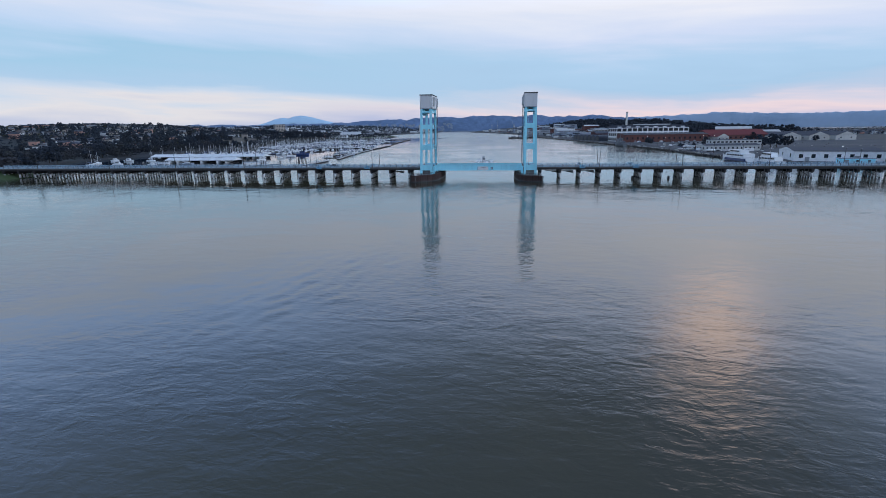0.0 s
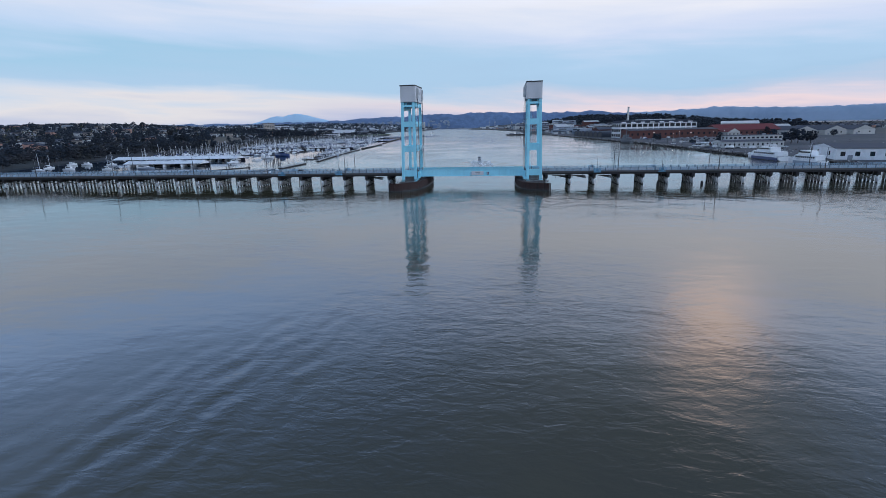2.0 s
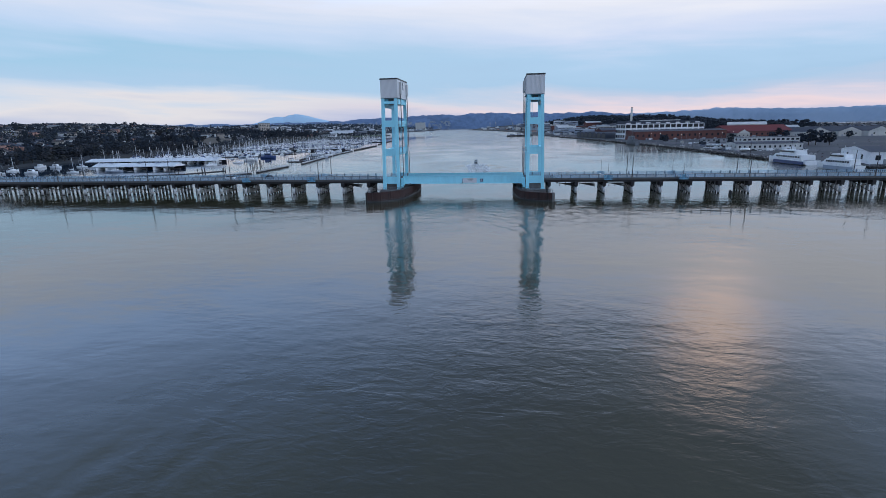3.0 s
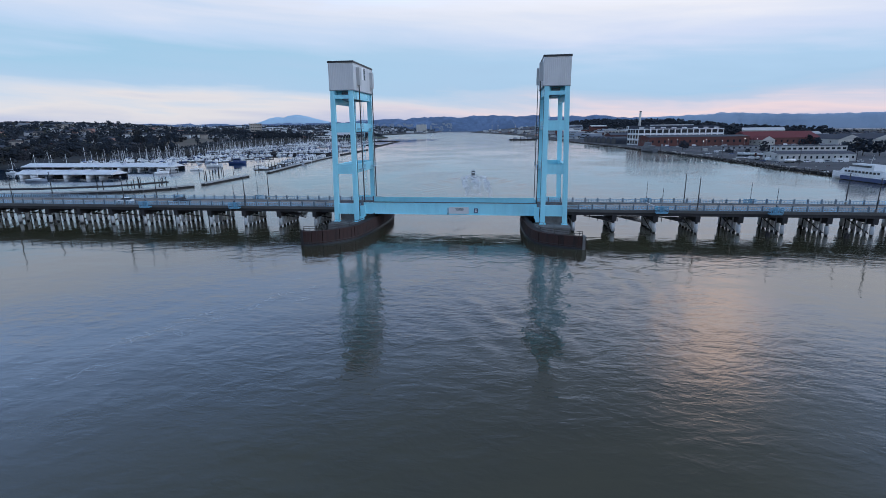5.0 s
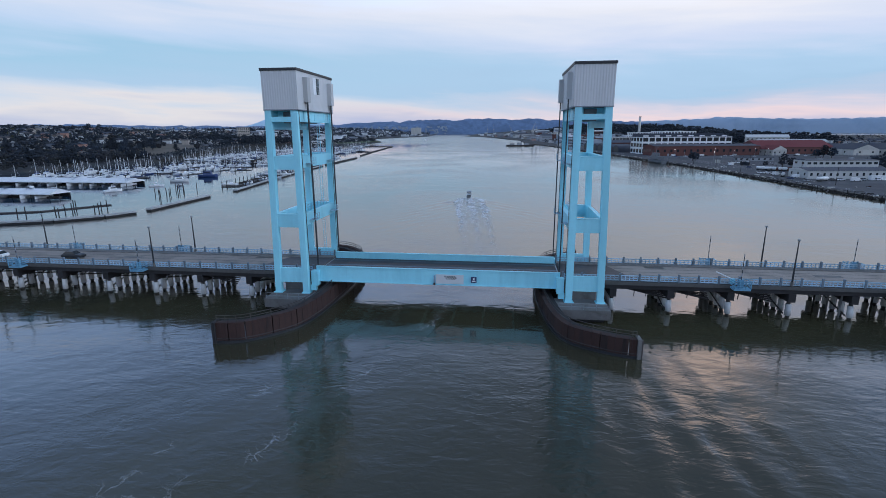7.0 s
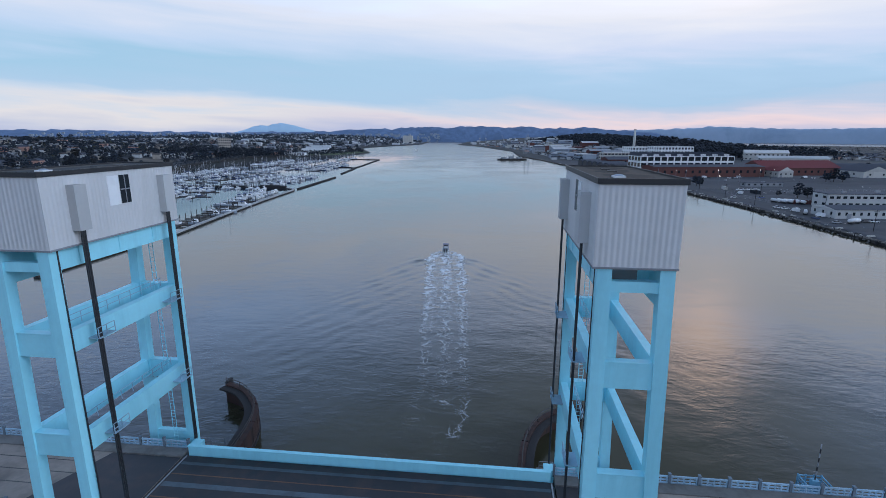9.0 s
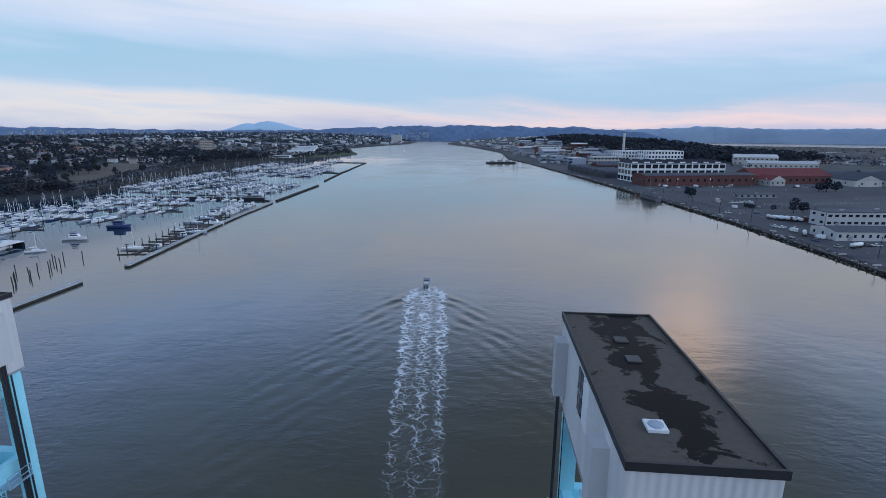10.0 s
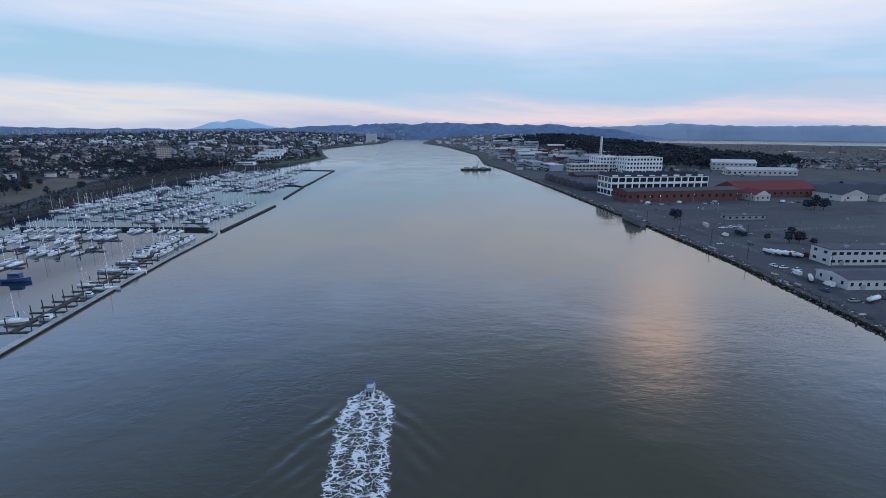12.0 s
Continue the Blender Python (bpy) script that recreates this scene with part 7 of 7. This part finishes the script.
HOUSE_ROOFS = [M_SLATE, material("brown_roof", (0.085, 0.072, 0.068), 0.9, vary=0.2), material("pale_roof", (0.20, 0.20, 0.205), 0.85, vary=0.15)]


def house_template(L, W, H, wall, roof, label, wing, near):
    L, W = L * 0.86, W * 0.86
    t = thing("house", 0, 0, -60, 0, label, "house", "town houses")
    b = Shape()
    b.box(-L / 2, L / 2, -W / 2, W / 2, -2.5, H)
    r = Shape()
    r.gable(-L / 2, L / 2, -W / 2, W / 2, H, W * 0.27, "x", 0.5)
    if wing:
        b.box(-L * 0.1, L * 0.3, -W / 2 - 3.5, -W / 2, -2.5, H * 0.9)
        r.gable(-L * 0.1, L * 0.3, -W / 2 - 3.5, -W / 2 + 2, H * 0.9, 1.9, "y", 0.4)
    c = Shape()
    wo = part("wall", b, wall, t)
    ro = part("roof", r, roof, t)
    for k in range(3 if near else 0):
        w = Shape()
        x = -L / 2 + L * (k + 0.5) / 3 + 0.8
        w.box(x - 0.7, x + 0.7, -W / 2 - 0.05 - (3.5 if wing and -L * 0.1 < x < L * 0.3 else 0), -W / 2 + 0.05 - (3.5 if wing and -L * 0.1 < x < L * 0.3 else 0), 1.0, 2.3)
        part("window", w, M_GLASS, wo)
    for k in range(2 if near else 0):
        w = Shape()
        y = -W / 4 + k * W / 2
        w.box(L / 2 - 0.05, L / 2 + 0.05, y - 0.6, y + 0.6, 1.0, 2.3)
        part("window", w, M_GLASS, wo)
    if near:
        c.box(L * 0.2, L * 0.2 + 0.8, 0.3, 1.1, H, H + W * 0.27 + 0.9)
        part("chimney", c, M_BRICK, ro)
    return t


HOUSES = []
for i, (L, W, H, a, b, wing, lab) in enumerate(((13, 9, 4.2, 0, 0, True, "white gabled house with a dark roof"), (11, 9, 6.2, 1, 1, False, "cream two-storey house with a brown roof"), (15, 10, 4.0, 2, 2, True, "grey house with a pale roof"),
                                                (12, 9, 4.2, 0, 1, False, "white house with a brown roof"), (12, 10, 5.8, 3, 0, True, "rose-coloured house with a dark roof"), (18, 12, 5.0, 1, 2, False, "long cream house with a pale roof"))):
    HOUSES.append(house_template(L, W, H, HOUSE_WALLS[a], HOUSE_ROOFS[b], lab, wing, True))
    HOUSES.append(house_template(L, W, H, HOUSE_WALLS[a], HOUSE_ROOFS[b], lab, wing, False))
HOUSE_FRESH = set(range(12))
hr = random.Random(31)
placed = []
tries = 0
while len(placed) < 210 and tries < 9000:
    tries += 1
    y = 250 + 800 * hr.random()
    d = 34 + 460 * hr.random() ** 1.15
    if 400 < y < 610 and d < 115 or y < 380 and d < 60:
        continue
    x = shore(LEFT_SHORE, y) - d
    if any((x - a) ** 2 + (y - b) ** 2 < 19 ** 2 for a, b in placed):
        continue
    placed.append((x, y))
    k = 2 * hr.choice((0, 0, 0, 1, 2, 2, 3, 3, 3, 4, 5)) + (0 if y < 420 else 1)
    m = pose(x, y, left_height(x, y), 0, 0, hr.choice((18, 108, 198, 288)) + hr.uniform(-6, 6))
    if k in HOUSE_FRESH:
        HOUSE_FRESH.discard(k)
        HOUSES[k].matrix_basis = m
    else:
        copy_thing(HOUSES[k], m)


def house_rows(name, count, region, height, label, seed):
    """Houses of the town past those that stand alone: walls and roofs in one body."""
    r = random.Random(seed)
    s = Shape()
    tone = []
    for k in range(count):
        x, y = region(r)
        L, W, H = r.uniform(7, 12), r.uniform(6, 8.5), r.uniform(3.0, 6)
        m = pose(x, y, height(x, y), 0, 0, r.choice((18, 108)) + r.uniform(-7, 7))
        s.box(-L / 2, L / 2, -W / 2, W / 2, -2, H, m)
        i = len(s.v)
        s.gable(-L / 2, L / 2, -W / 2, W / 2, H, W * r.uniform(0.16, 0.3), "x", 0.4)
        s.v[i:] = [tuple(m @ Vector(p)) for p in s.v[i:]]
        tone += [r.choice((0, 0, 0, 0, 1, 2, 2, 2, 3))] * 6 + [r.choice((4, 4, 5, 5, 6))] * 5
    ob = solid(name, s, HOUSE_WALLS[0], label, "houses", kind="stuff")
    for m in HOUSE_WALLS[1:] + HOUSE_ROOFS:
        ob.data.materials.append(m)
    ob.data.polygons.foreach_set("material_index", tone)


def street_region(r):
    while True:
        y = 250 + 1900 * r.random() ** 1.15
        d = 34 + 1050 * r.random() ** 1.2
        if 400 < y < 610 and d < 115 or y < 380 and d < 60 or 1000 < y < 1340 and d < 75:
            continue
        x = shore(LEFT_SHORE, y) - d
        if any((x - a) ** 2 + (y - b) ** 2 < 17 ** 2 for a, b in placed):
            continue
        return x, y


house_rows("yard_sheds", 240, lambda r: (lambda y: (shore(QUAY, y) + 26 + 330 * r.random(), y))(900 + 1500 * r.random()), right_height, "small grey sheds and huts among the dockyard buildings", 52)
house_rows("town_houses", 680, street_region, left_height, "close rows of pale houses with dark roofs among trees", 51)


def far_roofs(name, count, region, height, label, seed, mat):
    """Roofs and walls of houses too far off to tell apart."""
    r = random.Random(seed)
    s = Shape()
    for k in range(count):
        x, y = region(r)
        z = height(x, y)
        L, W, H = r.uniform(9, 26), r.uniform(8, 14), r.uniform(4, 8)
        s.box(x, x + L, y, y + W, z - 1, z + H)
        s.gable(x, x + L, y, y + W, z + H, 2.2, "x", 0.4)
    solid(name, s, mat, label, "distant houses", kind="stuff")


far_roofs("far_town_houses", 330, lambda r: (lambda y: (shore(LEFT_SHORE, y) - 60 - 1500 * r.random(), y))(1300 + 2400 * r.random()), left_height, "pale houses of the distant town", 41, HOUSE_WALLS[0])
far_roofs("far_town_sheds", 240, lambda r: (lambda y: (shore(LEFT_SHORE, y) - 30 - 1200 * r.random(), y))(1000 + 2600 * r.random()), left_height, "grey roofs of the distant town", 42, HOUSE_WALLS[2])
house_rows("plain_houses", 330, lambda r: (lambda b, q: (q * math.sin(b), q * math.cos(b)))(radians(31 + 12 * r.random()), 1230 + 420 * r.random() ** 1.2), right_height, "rows of small houses beyond the shipyard", 43)
far_roofs("headland_houses", 110, lambda r: (lambda y: (shore(QUAY, y) + 60 + 900 * r.random(), y))(2400 + 1500 * r.random()), right_height, "pale houses on the far headland", 44, HOUSE_WALLS[0])

building("apartment_tower", -566, 946, 38, 24, 20, 27, HOUSE_WALLS[1], M_SLATE, "tan apartment tower with bands of windows", rows=8, cols=6, win=(2.6, 1.6), z=left_height(-556, 950), ends=4, door=False)
building("white_pavilion", -430, 952, 10, 44, 22, 4.8, M_WHITE, M_WHITE, "low white pavilion with a broad pale roof", "flat", rows=1, cols=8, win=(4.0, 2.4), z=left_height(-415, 960), ends=3, door=False)
building("grain_silos", -560, 2960, 0, 60, 24, 50, M_PALE, M_PALE, "pale concrete silo block on the far bank", rows=1, cols=0, z=4, door=False)
for k in range(3):
    building("waterside_shed", -470 - 40 * k, 1150 + 130 * k, 10, 60, 24, 7, M_WHITE, M_CLADFLAT, "white waterside shed with a pale roof", "gable", 3.0, 1, 6, (3.0, 2.0), z=left_height(-470 - 40 * k, 1150 + 130 * k), ends=2, door=False)


def rubble(name, count, place, size, mats, label, category, seed):
    """Small broken blocks and litter that nobody could count."""
    r = random.Random(seed)
    s = Shape()
    tone = []
    for k in range(count):
        x, y, z = place(r)
        a = r.uniform(*size)
        m = pose(x, y, z + a * 0.15, r.uniform(-25, 25), r.uniform(-25, 25), r.uniform(0, 180))
        s.box(-a, a, -a * r.uniform(0.3, 0.8), a * r.uniform(0.3, 0.8), -a * 0.5, a * r.uniform(0.1, 0.6), m)
        tone += [r.randrange(len(mats))] * 6
    ob = solid(name, s, mats[0], label, category, kind="stuff")
    for m in mats[1:]:
        ob.data.materials.append(m)
    ob.data.polygons.foreach_set("material_index", tone)


def edge_place(r):
    y = 60 + 900 * r.random() ** 1.3
    return shore(QUAY, y) + r.uniform(-1.2, 4.5), y, QUAY_Z + 0.05


def foot_place(r):
    y = 60 + 1000 * r.random() ** 1.2
    d = r.random()
    return shore(QUAY, y) - 0.6 - 2.4 * d, y, WATER + 1.0 - 1.3 * d


def yard_place(r):
    y = 120 + 480 * r.random()
    return shore(QUAY, y) + 6 + 230 * r.random() ** 1.6, y, QUAY_Z


rubble("quay_rubble", 1100, edge_place, (0.15, 0.7), [M_PALE, M_CONC, M_RIPRAP, M_TIMBER, M_CONC], "pale broken concrete and timber along the quay edge", "rubble", 61)
rubble("riprap", 900, foot_place, (0.25, 0.7), [M_RIPRAP, M_TIMBER, M_RIPRAP, M_CONC], "dark tumbled stones at the foot of the quay", "riprap", 62)
rubble("yard_litter", 420, yard_place, (0.15, 0.6), [M_CONC, M_RUST, M_PALE, M_TIMBER, M_GREY], "scattered small scrap and crates on the yard", "litter", 63)


def bank_place(r):
    y = 375 + 620 * r.random()
    d = 0.5 + 6 * r.random()
    x = shore(LEFT_SHORE, y) - d
    return x, y, left_height(x, y)


rubble("shore_riprap", 1500, bank_place, (0.35, 1.1), [M_RIPRAP, M_TIMBER, M_RIPRAP], "dark tumbled stones along the marina bank", "riprap", 64)
